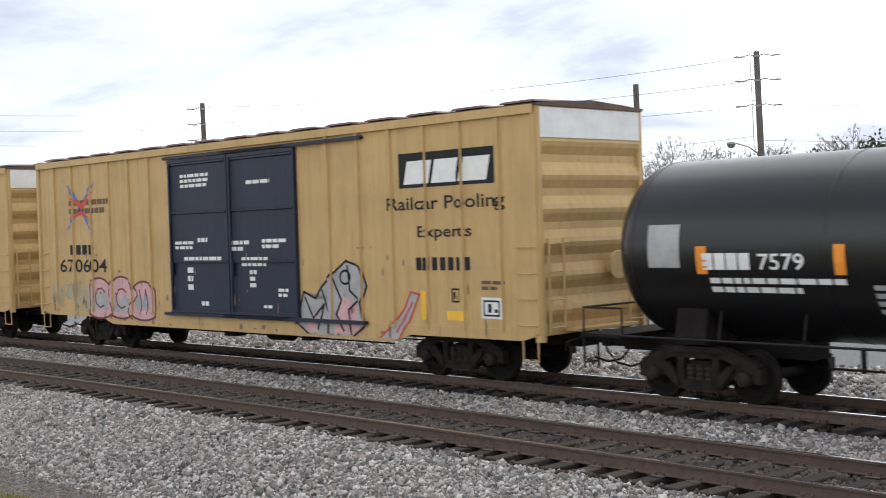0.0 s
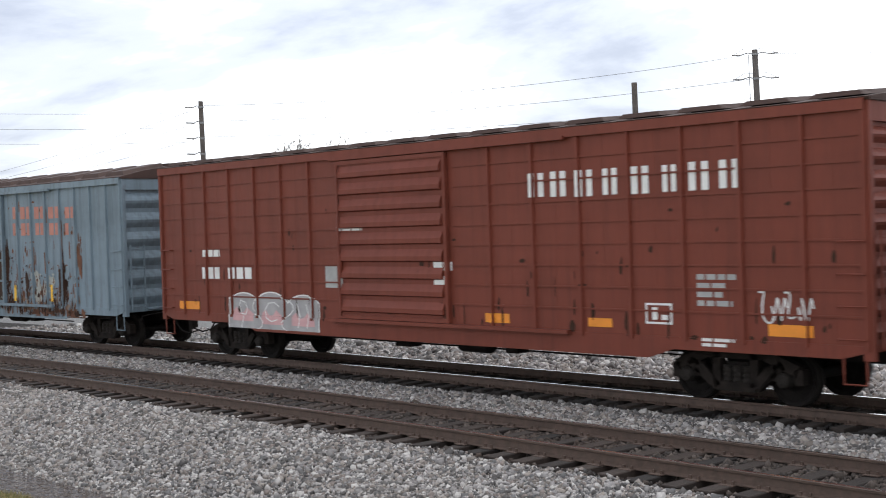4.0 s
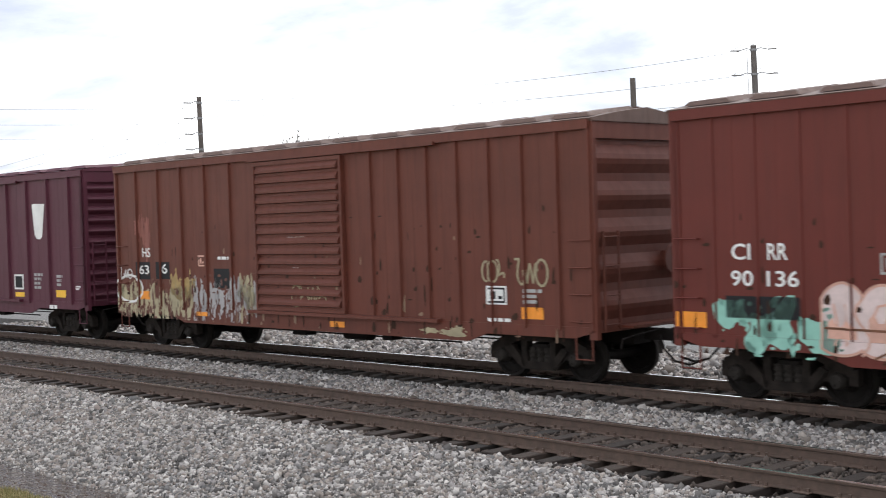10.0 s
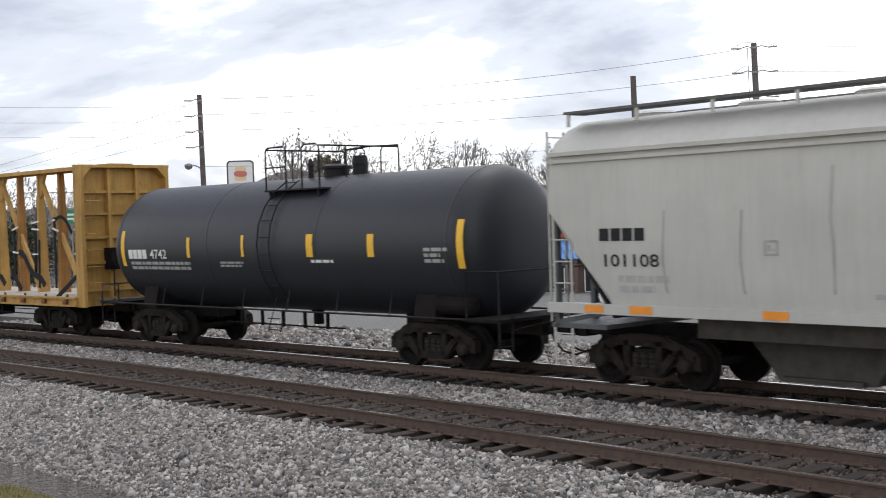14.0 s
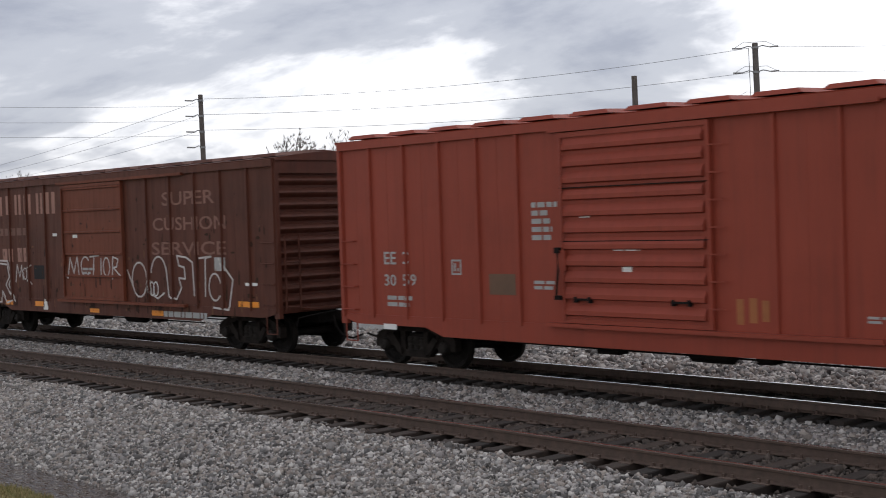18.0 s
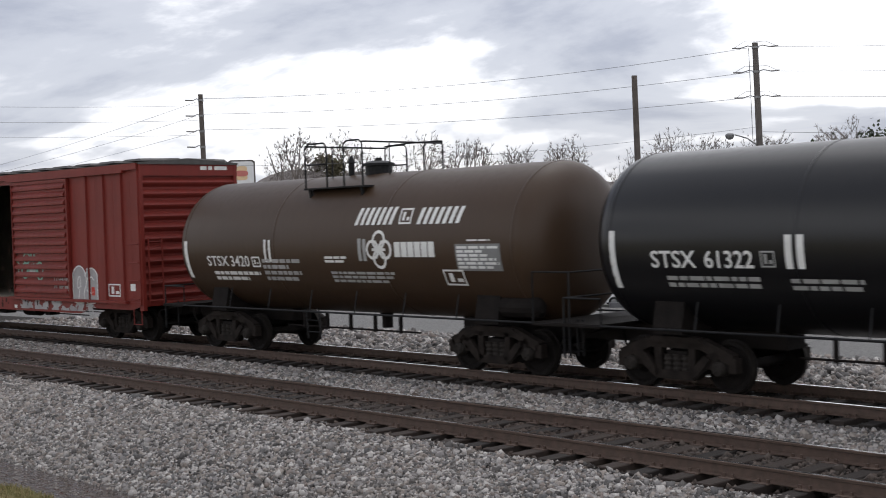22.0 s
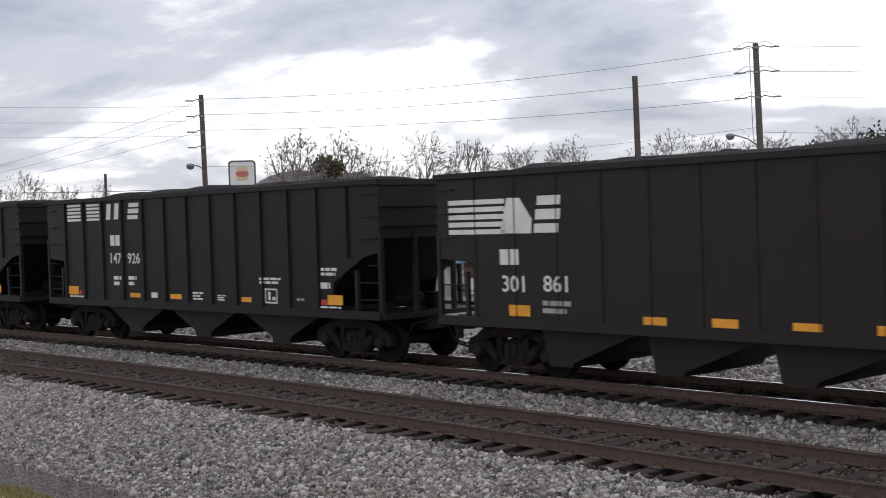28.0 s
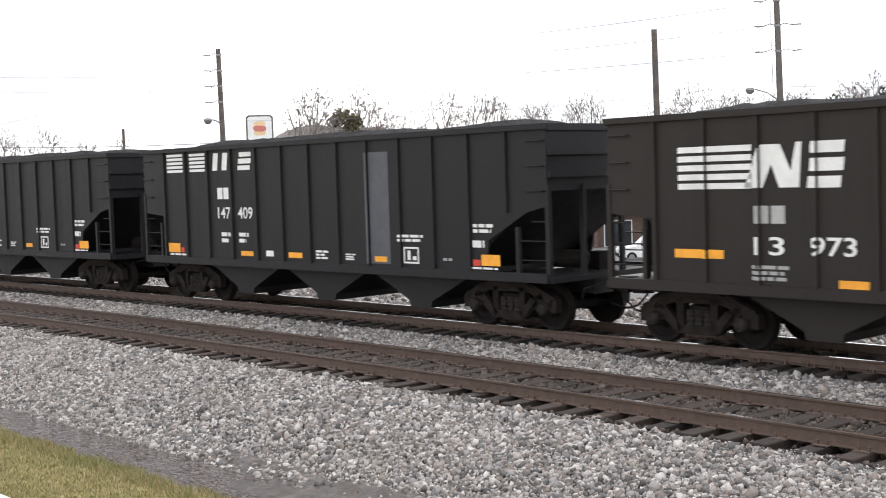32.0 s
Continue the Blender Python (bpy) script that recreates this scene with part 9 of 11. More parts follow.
lay(c, "graffiti_line", [r for ln in ([(-4.69, 1.89), (-4.55, 2.09), (-4.23, 2.16), (-3.55, 2.17), (-3.43, 2.00), (-3.37, 1.44), (-3.04, 1.48), (-2.75, 1.58), (-2.47, 1.50), (-2.31, 1.29), (-2.25, 0.75), (-4.32, 0.73), (-4.39, 1.26), (-4.63, 1.60), (-4.69, 1.89)], [(-3.98, 2.13), (-3.82, 1.42), (-3.72, 0.76)], [(-3.61, 2.15), (-3.57, 1.43), (-3.60, 0.75)], [(-4.23, 1.80), (-4.11, 1.91), (-4.00, 1.80), (-4.11, 1.67), (-4.23, 1.80)], [(-4.98, 1.00), (-4.82, 1.16), (-4.67, 1.01), (-4.83, 0.82), (-4.98, 1.00)], [(-3.34, 1.40), (-3.05, 1.15), (-2.75, 1.55)], [(-3.05, 1.15), (-2.98, 0.75)],) for r in stroke(ln, 0.035)], "black_mark", 3)
plate(c, -7.25, -7.08, 1.06, 2.03, "orange_mark", "reflector", 1)
plate(c, -4.85, -4.70, 1.18, 1.64, "orange_mark", "reflector", 1)
plate(c, -2.99, -2.85, 1.21, 1.71, "orange_mark", "reflector", 1)
plate(c, -2.34, -2.12, 2.87, 2.99, "white_mark", "patch", 0)
plate(c, -2.33, -2.03, 2.58, 2.71, "white_mark", "patch", 0)
plate(c, -2.35, -2.04, 1.94, 2.12, "grey_mark", "patch", 0)
bars(c, -6.15, -5.80, 1.21, 1.47, 2, "grey_mark")
plate(c, -1.80, -1.67, 2.54, 2.85, "white_mark", "patch", 0)
splash(c, -5.32, -4.79, 0.79, 1.79, "slate_paint", 132, 3)
splash(c, -7.82, -7.43, 0.83, 1.10, "white_mark", 133, 2)
c = K["csxt_b"]
leaning_pair(c, 4.71, 5.03, 3.25, 3.91, "tan_mark", 0.0)
stacked_bars(c, 5.50, 5.92, 3.27, 3.93, "tan_mark", 0.0)
leaning_pair(c, 6.30, 6.89, 3.26, 3.92, "tan_mark", 0.0)
plate(c, 4.69, 5.06, 3.07, 3.21, "tan_mark", "emblem", 1)
plate(c, 5.46, 5.93, 3.09, 3.24, "tan_mark", "emblem", 1)
plate(c, 6.24, 6.90, 3.08, 3.23, "tan_mark", "emblem", 1)
plate(c, 7.22, 7.56, 2.09, 2.42, "orange_mark", "reflector", 1)
plate(c, 6.76, 6.95, 1.04, 2.01, "orange_mark", "reflector", 1)
outline(c, 4.56, 4.93, 1.18, 1.54, "white_mark")
scribble(c, 3.37, 4.30, 1.79, 2.23, "cream_spray", 134, 4, 0.03)
splash(c, 6.15, 6.79, 1.08, 1.96, "slate_paint", 135, 3)
bars(c, 1.57, 1.98, 2.54, 2.85, 2, "white_mark")
plate(c, 2.79, 2.95, 2.59, 2.83, "black_mark", "patch", 0)
plate(c, 2.40, 3.00, 1.07, 1.23, "orange_mark", "reflector", 1)
splash(c, 7.18, 7.56, 1.16, 1.54, "grey_mark", 136, 2)
splash(c, 5.30, 5.98, 1.05, 1.84, "slate_paint", 137, 3)
splash(c, 1.30, 5.10, 0.78, 1.04, "teal_spray", 138, 9)
splash(c, 1.50, 5.30, 0.80, 1.04, "black_mark", 139, 8, layer=1)
splash(c, 1.60, 5.40, 0.88, 1.05, "silver_spray", 140, 10, layer=2)
c = K["eec_b"]
words(c, "EE", -6.67, -6.26, 2.15, 2.38, "white_mark", 0.012)
words(c, "C", -5.96, -5.75, 2.16, 2.39, "white_mark", 0.012)
words(c, "94", -6.65, -6.25, 1.81, 2.04, "white_mark", 0.012)
words(c, "3", -5.96, -5.77, 1.82, 2.05, "white_mark", 0.012)
graffiti(c, -6.25, -3.23, 0.68, 1.91, 4, "pink_spray", "maroon_mark", 141, shade='pink_pale', w=0.05)
plate(c, -2.29, -1.91, 3.08, 3.20, "white_mark", "patch", 0)
plate(c, -2.23, -1.90, 1.95, 2.22, "white_mark", "patch", 0)
bars(c, -2.39, -2.03, 2.64, 3.06, 3, "white_mark")
outline(c, -4.52, -4.21, 2.08, 2.38, "white_mark")
plate(c, -1.99, -1.87, 1.20, 1.37, "white_mark", "patch", 0)
plate(c, -3.58, -2.79, 1.56, 1.92, "brown_mark", "patch", 0)
splash(c, -3.29, -2.76, 0.69, 1.48, "silver_spray", 142, 3)
scribble(c, -6.97, -6.53, 1.52, 1.90, "white_mark", 143, 2, 0.03)
scribble(c, -6.94, -6.32, 0.78, 1.04, "pink_spray", 144, 3, 0.03)
splash(c, -7.67, -7.41, 1.64, 1.99, "salmon_faint", 145, 1)
scribble(c, -6.67, -6.19, 1.05, 1.52, "silver_spray", 146, 3, 0.03)
c = K["eec_b"]
rust_runs(c, -7.61, 3.41, 0.76, 2.99, "rust_dark", 507, 90, 1)
scribble(c, 1.85, 2.47, 2.01, 2.37, "teal_spray", 147, 2, 0.05)
scribble(c, 1.44, 2.89, 1.55, 2.10, "teal_spray", 148, 5, 0.06)
plate(c, 2.16, 2.51, 1.71, 1.92, "white_mark", "patch", 2)
graffiti(c, 4.43, 5.69, 0.96, 1.99, 2, "silver_spray", "white_mark", 149, w=0.04)
plate(c, 5.38, 5.55, 1.20, 1.42, "red_mark", "patch", 2)
splash(c, 1.40, 5.46, 0.64, 1.06, "silver_spray", 150, 9)
scribble(c, 3.50, 4.29, 1.17, 1.73, "grey_mark", 151, 5, 0.04)
plate(c, 1.99, 2.27, 2.77, 2.90, "white_mark", "patch", 0)
bars(c, 2.55, 2.98, 2.31, 2.43, 2, "white_mark")
plate(c, 1.10, 1.26, 0.70, 0.85, "white_mark", "patch", 0)
c = K["eec_b"]
outline(c, 6.23, 6.81, 1.19, 1.52, "white_mark")
plate(c, 7.29, 7.52, 1.35, 1.53, "white_mark", "patch", 0)
c = K["st_a"]
plate(c, -5.08, -4.94, 1.72, 2.60, "white_mark", "reflector", 1)
plate(c, -1.84, -1.76, 2.11, 2.61, "white_mark", "reflector", 1)
plate(c, -1.67, -1.59, 2.12, 2.60, "white_mark", "reflector", 1)
plate(c, 1.42, 1.52, 2.14, 2.60, "grey_mark", "reflector", 1)
plate(c, 1.57, 1.67, 2.14, 2.59, "grey_mark", "reflector", 1)
blocks(c, 1.28, 2.43, 2.87, 3.22, 7, "white_mark", 0.25, 0.75)
outline(c, 2.63, 2.99, 2.87, 3.18, "white_mark")
blocks(c, 3.16, 4.34, 2.86, 3.18, 7, "white_mark", 0.25, 0.75)
emblem_ring(c, 1.67, 2.47, 1.99, 2.75)
blocks(c, 2.54, 3.69, 2.22, 2.52, 6, "white_mark", 0, 0.15)
words(c, "STSX", -4.14, -3.28, 2.01, 2.25, "white_mark", 0.012)
words(c, "3420", -3.19, -2.45, 2.00, 2.25, "white_mark", 0.012)
outline(c, -2.35, -2.04, 1.99, 2.23, "white_mark")
bars(c, -3.98, -2.15, 1.66, 1.91, 2, "white_mark")
bars(c, -1.96, -0.58, 1.67, 2.20, 4, "grey_mark")
bars(c, 0.30, 1.01, 2.09, 2.25, 2, "white_mark")
bars(c, 0.41, 2.45, 1.67, 1.93, 3, "grey_mark")
plate(c, 4.26, 5.43, 1.96, 2.47, "placard_grey", "placard", 0)
bars(c, 4.30, 5.39, 1.99, 2.44, 6, "white_mark")
outline(c, 3.83, 4.39, 1.67, 1.98, "white_mark")
bars(c, 4.58, 5.18, 2.51, 2.56, 1, "white_mark")
def syrup_marks(c, number, cargo, up=0.0):
    plate(c, -5.02, -4.90, 1.70, 2.66, "white_mark", "reflector", 1)
    plate(c, 5.63, 5.73, 1.67, 2.60, "white_mark", "reflector", 1)
    for x in (-1.66, -1.46, 1.80, 2.00):
        plate(c, x, x + 0.12, 2.05, 2.56, "white_mark", "reflector", 1)
    blocks(c, 1.42, 2.58, 2.94, 3.31, 7, "white_mark", 0.25, 0.75)
    lay(c, "emblem", [[(2.69, 3.28), (3.11, 3.29), (3.05, 3.07), (2.92, 2.95), (2.69, 3.00)]], "grey_mark", 1)
    blocks(c, 3.26, 4.48, 2.95, 3.29, 7, "white_mark", 0.25, 0.75)
    words(c, "STSX", -4.17, -3.28, 2.05 + up, 2.33 + up, "white_mark", 0.016)
    words(c, number, -3.12, -2.22 if len(number) > 4 else -2.40, 2.05 + up, 2.33 + up, "white_mark", 0.016)
    outline(c, -2.09 if len(number) > 4 else -2.22, -1.84 if len(number) > 4 else -1.96, 2.07 + up, 2.32 + up, "grey_mark", 0.025)
    bars(c, -3.91, -2.16, 1.72, 1.94, 2, "grey_mark")
    bars(c, -1.63, -0.44, 1.71, 1.92, 2, "grey_mark")
    bars(c, 0.47, 1.25, 1.63, 1.91, 3, "grey_mark")
    plate(c, 4.28, 5.48, 1.99, 2.54, "placard_grey", "placard", 0)
    bars(c, 4.32, 5.45, 2.01, 2.51, 6, "white_mark")
    outline(c, 4.10, 4.68, 1.64, 1.94, "white_mark")
    bars(c, 2.07, 3.63, 1.84, 1.93, 1, "grey_mark")
    if cargo:
        words(c, "CORN SYRUP", 4.27, 5.26, 2.62, 2.77, "white_mark", 0.012)


for key, number, cargo in (("st_b", "61322", False), ("st_c", "52198", False), ("st_d", "3407", True), ("st_e", "4230", True)):
    syrup_marks(K[key], number, cargo, 0.17 if key == "st_e" else 0.0)


def coal_marks(c, first, second):
    stripes(c, -5.81, -5.07, 3.20, 3.65, 5, "white_mark")
    stripes(c, -4.77, -4.06, 3.20, 3.64, 5, "white_mark")
    leaning_pair(c, -3.76, -3.16, 3.21, 3.62)
    stacked_bars(c, -2.70, -2.15, 3.20, 3.61)
    blocks(c, -3.58, -3.12, 2.53, 2.80, 2, "white_mark", 0, 0.2)
    words(c, first, -3.59, -3.06, 2.07, 2.34)
    words(c, second, -2.75, -2.16, 2.07, 2.34)
    bars(c, -3.47, -3.07, 1.48, 1.77, 2, "white_mark")
    bars(c, -2.74, -2.35, 1.49, 1.77, 2, "white_mark")
    plate(c, -5.88, -5.34, 1.22, 1.45, "orange_light", "reflector", 1)
    plate(c, -2.68, -2.19, 1.21, 1.32, "orange_light", "reflector", 1)
    plate(c, -0.82, -0.32, 1.21, 1.33, "orange_light", "reflector", 1)
    plate(c, 2.16, 2.54, 1.21, 1.32, "orange_light", "reflector", 1)
    plate(c, 5.26, 5.75, 1.22, 1.43, "orange_light", "reflector", 1)
    plate(c, -5.29, -5.15, 1.23, 1.35, "red_mark", "reflector", 1)
    plate(c, 5.04, 5.23, 1.21, 1.33, "red_mark", "reflector", 1)
    plate(c, -1.68, -1.39, 1.22, 1.35, "white_mark", "reflector", 1)
    bars(c, 0.18, 0.64, 1.20, 1.41, 3, "white_mark")
    bars(c, 1.20, 1.53, 1.21, 1.36, 3, "white_mark")
    outline(c, 3.06, 3.51, 1.20, 1.53, "white_mark")
    bars(c, 2.94, 3.64, 1.62, 1.79, 2, "white_mark")
    bars(c, 5.06, 5.62, 1.82, 2.02, 2, "white_mark")
    bars(c, 5.04, 5.35, 1.52, 1.73, 1, "white_mark")
    bars(c, 5.00, 5.69, 1.14, 1.20, 1, "white_mark")
    bars(c, -5.81, -5.07, 1.14, 1.21, 1, "white_mark")
    bars(c, 4.21, 4.46, 1.27, 1.35, 1, "grey_mark")


for key, first, second in (("ns_a", "147", "284"), ("ns_b", "147", "926"), ("ns_d", "147", "032"), ("ns_e", "148", "817"), ("ns_f", "147", "409")):
    coal_marks(K[key], first, second)
c = K["ns_f"]
plate(c, 1.96, 2.65, 1.17, 3.45, "slate_panel", "patch", 0)
c = K["ns_c"]
stripes(c, -6.79, -5.30, 2.65, 3.29, 5, "white_mark")
lay(c, "emblem", [[(-5.42, 2.66), (-5.24, 3.30), (-4.92, 3.29), (-4.63, 2.91), (-4.65, 2.65)]], "white_mark", 1)
stacked_bars(c, -4.59, -3.95, 2.66, 3.31)
blocks(c, -5.45, -4.98, 2.09, 2.37, 2, "white_mark", 0, 0.2)
words(c, "301", -5.41, -4.85, 1.60, 1.90, "white_mark", 0.012)
words(c, "861", -4.39, -3.82, 1.62, 1.91, "white_mark", 0.012)
plate(c, -5.25, -4.73, 1.17, 1.37, "orange_light", "reflector", 1)
plate(c, -2.19, -1.72, 1.13, 1.26, "orange_light", "reflector", 1)
plate(c, -0.84, -0.36, 1.14, 1.28, "orange_light", "reflector", 1)
plate(c, 0.59, 1.07, 1.15, 1.27, "orange_light", "reflector", 1)
plate(c, 1.93, 2.43, 1.14, 1.28, "orange_light", "reflector", 1)
plate(c, 5.18, 6.14, 1.17, 1.32, "orange_light", "reflector", 1)
outline(c, 4.02, 4.70, 1.23, 1.61, "white_mark")
bars(c, 5.09, 5.78, 1.66, 2.11, 4, "white_mark")
bars(c, 5.04, 5.46, 1.38, 1.48, 1, "white_mark")
bars(c, -4.42, -3.76, 1.22, 1.49, 2, "grey_mark")
bars(c, 6.40, 6.88, 1.01, 1.11, 1, "white_mark")
c = K["nw"]
stripes(c, -5.47, -4.07, 2.59, 3.26, 5, "white_mark")
lay(c, "emblem", [[(-4.21, 2.60), (-3.91, 3.25), (-3.56, 3.25), (-3.38, 2.85), (-3.29, 3.27), (-3.19, 3.27), (-3.24, 2.60), (-3.58, 2.60), (-3.72, 2.95), (-3.88, 2.60)]], "white_mark", 1)
stacked_bars(c, -3.11, -2.50, 2.59, 3.27)
blocks(c, -4.02, -3.49, 2.06, 2.33, 2, "grey_mark", 0, 0.2)
words(c, "13", -4.03, -3.51, 1.58, 1.86, "white_mark", 0.012)
words(c, "973", -3.06, -2.31, 1.59, 1.87, "white_mark", 0.012)
bars(c, -4.09, -3.40, 1.18, 1.44, 3, "grey_mark")
plate(c, -5.56, -4.61, 1.50, 1.64, "orange_light", "reflector", 1)
plate(c, -2.60, -2.12, 1.13, 1.25, "orange_light", "reflector", 1)


# ---- beyond the line: poles, wires, street, buildings, woods ----
def away(az, d, z=0.0):
    """A place d metres off at az degrees to the left of straight across the line."""
    return Vector((-math.sin(radians(az)) * d, math.cos(radians(az)) * d, z))


M["pole_wood"] = plain("weathered_pole_wood", (0.11, 0.092, 0.08), 0.9, 0.3, 3.0, 0.3)
M["pole_concrete"] = plain("grey_pole", (0.12, 0.105, 0.095), 0.85, 0.2, 3.0, 0.2)
M["galvanised"] = plain("galvanised_fittings", (0.24, 0.24, 0.24), 0.5, 0.15, 6.0, 0.1, metal=0.6)
M["porcelain"] = plain("grey_insulator", (0.25, 0.24, 0.23), 0.3, 0.1, 8.0, 0)
M["wire"] = plain("dull_wire", (0.17, 0.17, 0.18), 0.6, 0.1, 3.0, 0)
FOOT = -3.6


def pole(name, label, az, d, top, r, lean, material, arms, reach=0.9, lamp=None, side=0):
    p = thing(name, label, "pole")
    base = away(az, d)
    out = Vector((math.cos(radians(az)), math.sin(radians(az)), 0))
    p.matrix_basis = Matrix.Translation((base.x, base.y, FOOT))
    h = top - FOOT
    bm = bmesh.new()
    rings = []
    for k in range(7):
        u = k / 6
        rr = r * (1.25 - 0.35 * u)
        rings.append([bm.verts.new(out * (lean * u * h) + Vector((math.cos(a * 0.5236) * rr, math.sin(a * 0.5236) * rr, u * h))) for a in range(12)])
    for a, b in zip(rings, rings[1:]):
        for i in range(12):
            bm.faces.new((a[i], a[(i + 1) % 12], b[(i + 1) % 12], b[i]))
    bm.faces.new(rings[-1])
    part("shaft", bm, material, p)
    for z in arms:
        c = out * (lean * (z - FOOT)) + Vector((0, 0, z - FOOT))
        for s in ((-1, 1) if side == 0 else (side,)):
            bm = bmesh.new()
            tube(bm, [c, c + out * (s * reach * 0.5) + Vector((0, 0, 0.10)), c + out * (s * reach)], 0.03, 6)
            part("bracket", bm, M["galvanised"], p)
            bm = bmesh.new()
            e = c + out * (s * reach)
            tube(bm, [e, e + out * (s * 0.45) + Vector((0, 0, 0.02))], 0.042, 8)
            part("insulator", bm, M["porcelain"], p)
        bm = bmesh.new()
        tube(bm, [c + Vector((0, 0, -0.05)), c + Vector((0, 0, 0.06))], r * 1.08, 12)
        part("band", bm, M["galvanised"], p)
        if side == 0:
            bm = bmesh.new()
            tube(bm, [c + out * (-reach - 0.4), c + out * (-reach * 0.75) + Vector((0, 0, 0.34)), c + out * (-0.3) + Vector((0, 0, 0.30)), c + out * 0.3 + Vector((0, 0, 0.30)), c + out * (reach * 0.75) + Vector((0, 0, 0.30)), c + out * (reach + 0.4)], 0.012, 5)
            part("jumper", bm, M["wire"], p)
    if lamp and side == 0:
        bm = bmesh.new()
        tube(bm, [out * (lean * (z - FOOT) - 0.34) + Vector((0, 0, z - FOOT)) for z in (arms[0], 9.0, 6.6)], 0.018, 5)
        part("riser", bm, M["wire"], p)
    if lamp:
        z, ln, s = lamp
        c = out * (lean * (z - FOOT)) + Vector((0, 0, z - FOOT))
        bm = bmesh.new()
        tube(bm, [c, c + out * (s * ln * 0.5) + Vector((0, 0, ln * 0.38)), c + out * (s * ln) + Vector((0, 0, ln * 0.55))], 0.04, 6)
        part("lamp_arm", bm, M["galvanised"], p)
        bm = bmesh.new()
        e = c + out * (s * (ln + 0.25)) + Vector((0, 0, ln * 0.55))
        lathe(bm, [(0.05, 0.10), (0.20, 0.06), (0.25, -0.04), (0.18, -0.20), (0.06, -0.26)], 14, "z", e)
        part("lamp_head", bm, M["galvanised"], p, "grey cobra street-lamp head")
    return p, out


PL, PM, PR = (57.05, 75.0), (37.70, 62.0), (32.35, 70.0)
pole("utility_pole", "wooden utility pole with side insulators and a lamp", *PL, 10.55, 0.15, -0.012, M["pole_wood"], (10.2, 9.3, 8.4, 7.5), 0.45, (6.2, 0.55, -1), -1)
pole("bare_pole", "bare grey wooden pole with nothing on it", *PM, 9.5, 0.15, -0.012, M["pole_wood"], ())
pole("utility_pole", "tall grey pole with three levels of insulators and a street lamp", *PR, 11.75, 0.17, -0.02, M["pole_concrete"], (11.5, 10.2, 8.85), 0.75, (6.2, 1.3, -1))
pole("utility_pole", "small distant wooden pole", 61.4, 120.0, 8.0, 0.14, 0.0, M["pole_wood"], ())


def wire(a, b, sag, r=0.012):
    bm = bmesh.new()
    pts = []
    for i in range(25):
        u = i / 24
        pts.append(a.lerp(b, u) - Vector((0, 0, sag * 4 * u * (1 - u))))
    tube(bm, pts, r, 5)
    return tagged(new("overhead_wire", mesh_of("overhead_wire", bm, M["wire"])), "thin grey overhead wire between poles", "wire", "overhead wires")


for z0, z1, sag in ((10.3, 11.5, 0.55), (9.4, 10.2, 0.45), (8.5, 8.85, 0.35)):
    wire(away(57.05, 75, z0), away(32.85, 70, z1), sag)
    wire(away(31.9, 70, z1), away(6, 78, z1 + 0.1), 0.6)
for z0, z1 in ((10.1, 5.2), (9.3, 4.8), (8.4, 4.3)):
    wire(away(57.4, 75, z0), away(68.5, 112, z1 + 2.0), 0.3, 0.010)
for z0, z1 in ((9.9, 10.1), (9.05, 9.25), (8.2, 8.5)):
    wire(away(57.3, 75, z0), away(75, 74, z1), 0.2, 0.009)
wire(away(57.05, 75, 5.15), away(75, 74, 5.6), 0.25, 0.022)
wire(away(57.05, 75, 5.3), away(68.5, 112, 3.0), 0.3, 0.014)
wire(away(32.35, 70, 7.0), away(6, 78, 6.6), 0.5, 0.012)
wire(away(32.35, 70, 7.3), away(57.05, 75, 6.4), 0.5, 0.010)
pole("utility_pole", "wooden utility pole further along the street", 6.0, 78.0, 12.0, 0.16, 0.0, M["pole_wood"], (11.6, 10.3, 8.95))
pole("utility_pole", "wooden utility pole further along the street", 68.5, 112.0, 7.8, 0.14, 0.0, M["pole_wood"], ())
pole("utility_pole", "wooden utility pole further along the street", 75.0, 74.0, 10.6, 0.14, 0.0, M["pole_wood"], ())


# the street side
def at_side(px, d):
    """Sideways metres of the street frame for a bearing index."""
    return (px - 850) / 2248 * d


LOT = Matrix.Translation(away(44.82, 88.0)) @ Matrix.Rotation(radians(44.82), 4, "Z")
STREET = Matrix.Translation(EYE) @ Matrix.Scale(1.16, 4) @ Matrix.Translation(-Vector(EYE)) @ LOT
M["brick_brown"] = plain("brown_brick_wall", (0.15, 0.10, 0.08), 0.9, 0.25, 4.0, 0.3)
M["blue_roof"] = plain("blue_metal_roof", (0.06, 0.20, 0.50), 0.45, 0.15, 2.0, 0.1)
M["red_trim"] = plain("red_roof_trim", (0.45, 0.06, 0.04), 0.5, 0.15, 3.0, 0)
M["red_brick"] = pieces("red_brick_course", (0.19, 0.065, 0.045), (0.27, 0.095, 0.065), 0.9)
M["cream_wall"] = plain("cream_wall_paint", (0.55, 0.51, 0.42), 0.8, 0.12, 2.0, 0.15)
M["pink_wall"] = plain("faded_pink_band", (0.36, 0.19, 0.15), 0.85, 0.15, 2.0, 0.15)
M["white_wall"] = plain("white_wall_paint", (0.74, 0.74, 0.72), 0.7, 0.08, 2.0, 0.1)
M["asphalt"] = plain("wet_asphalt", (0.10, 0.10, 0.105), 0.5, 0.25, 2.0, 0.3)
glass_mat, gn, gl, gb = node_material("dark_window_glass")
gb.inputs["Base Color"].default_value = (0.03, 0.035, 0.04, 1)
gb.inputs["Roughness"].default_value = 0.08
M["glass"] = glass_mat
sx = 88 / 2248


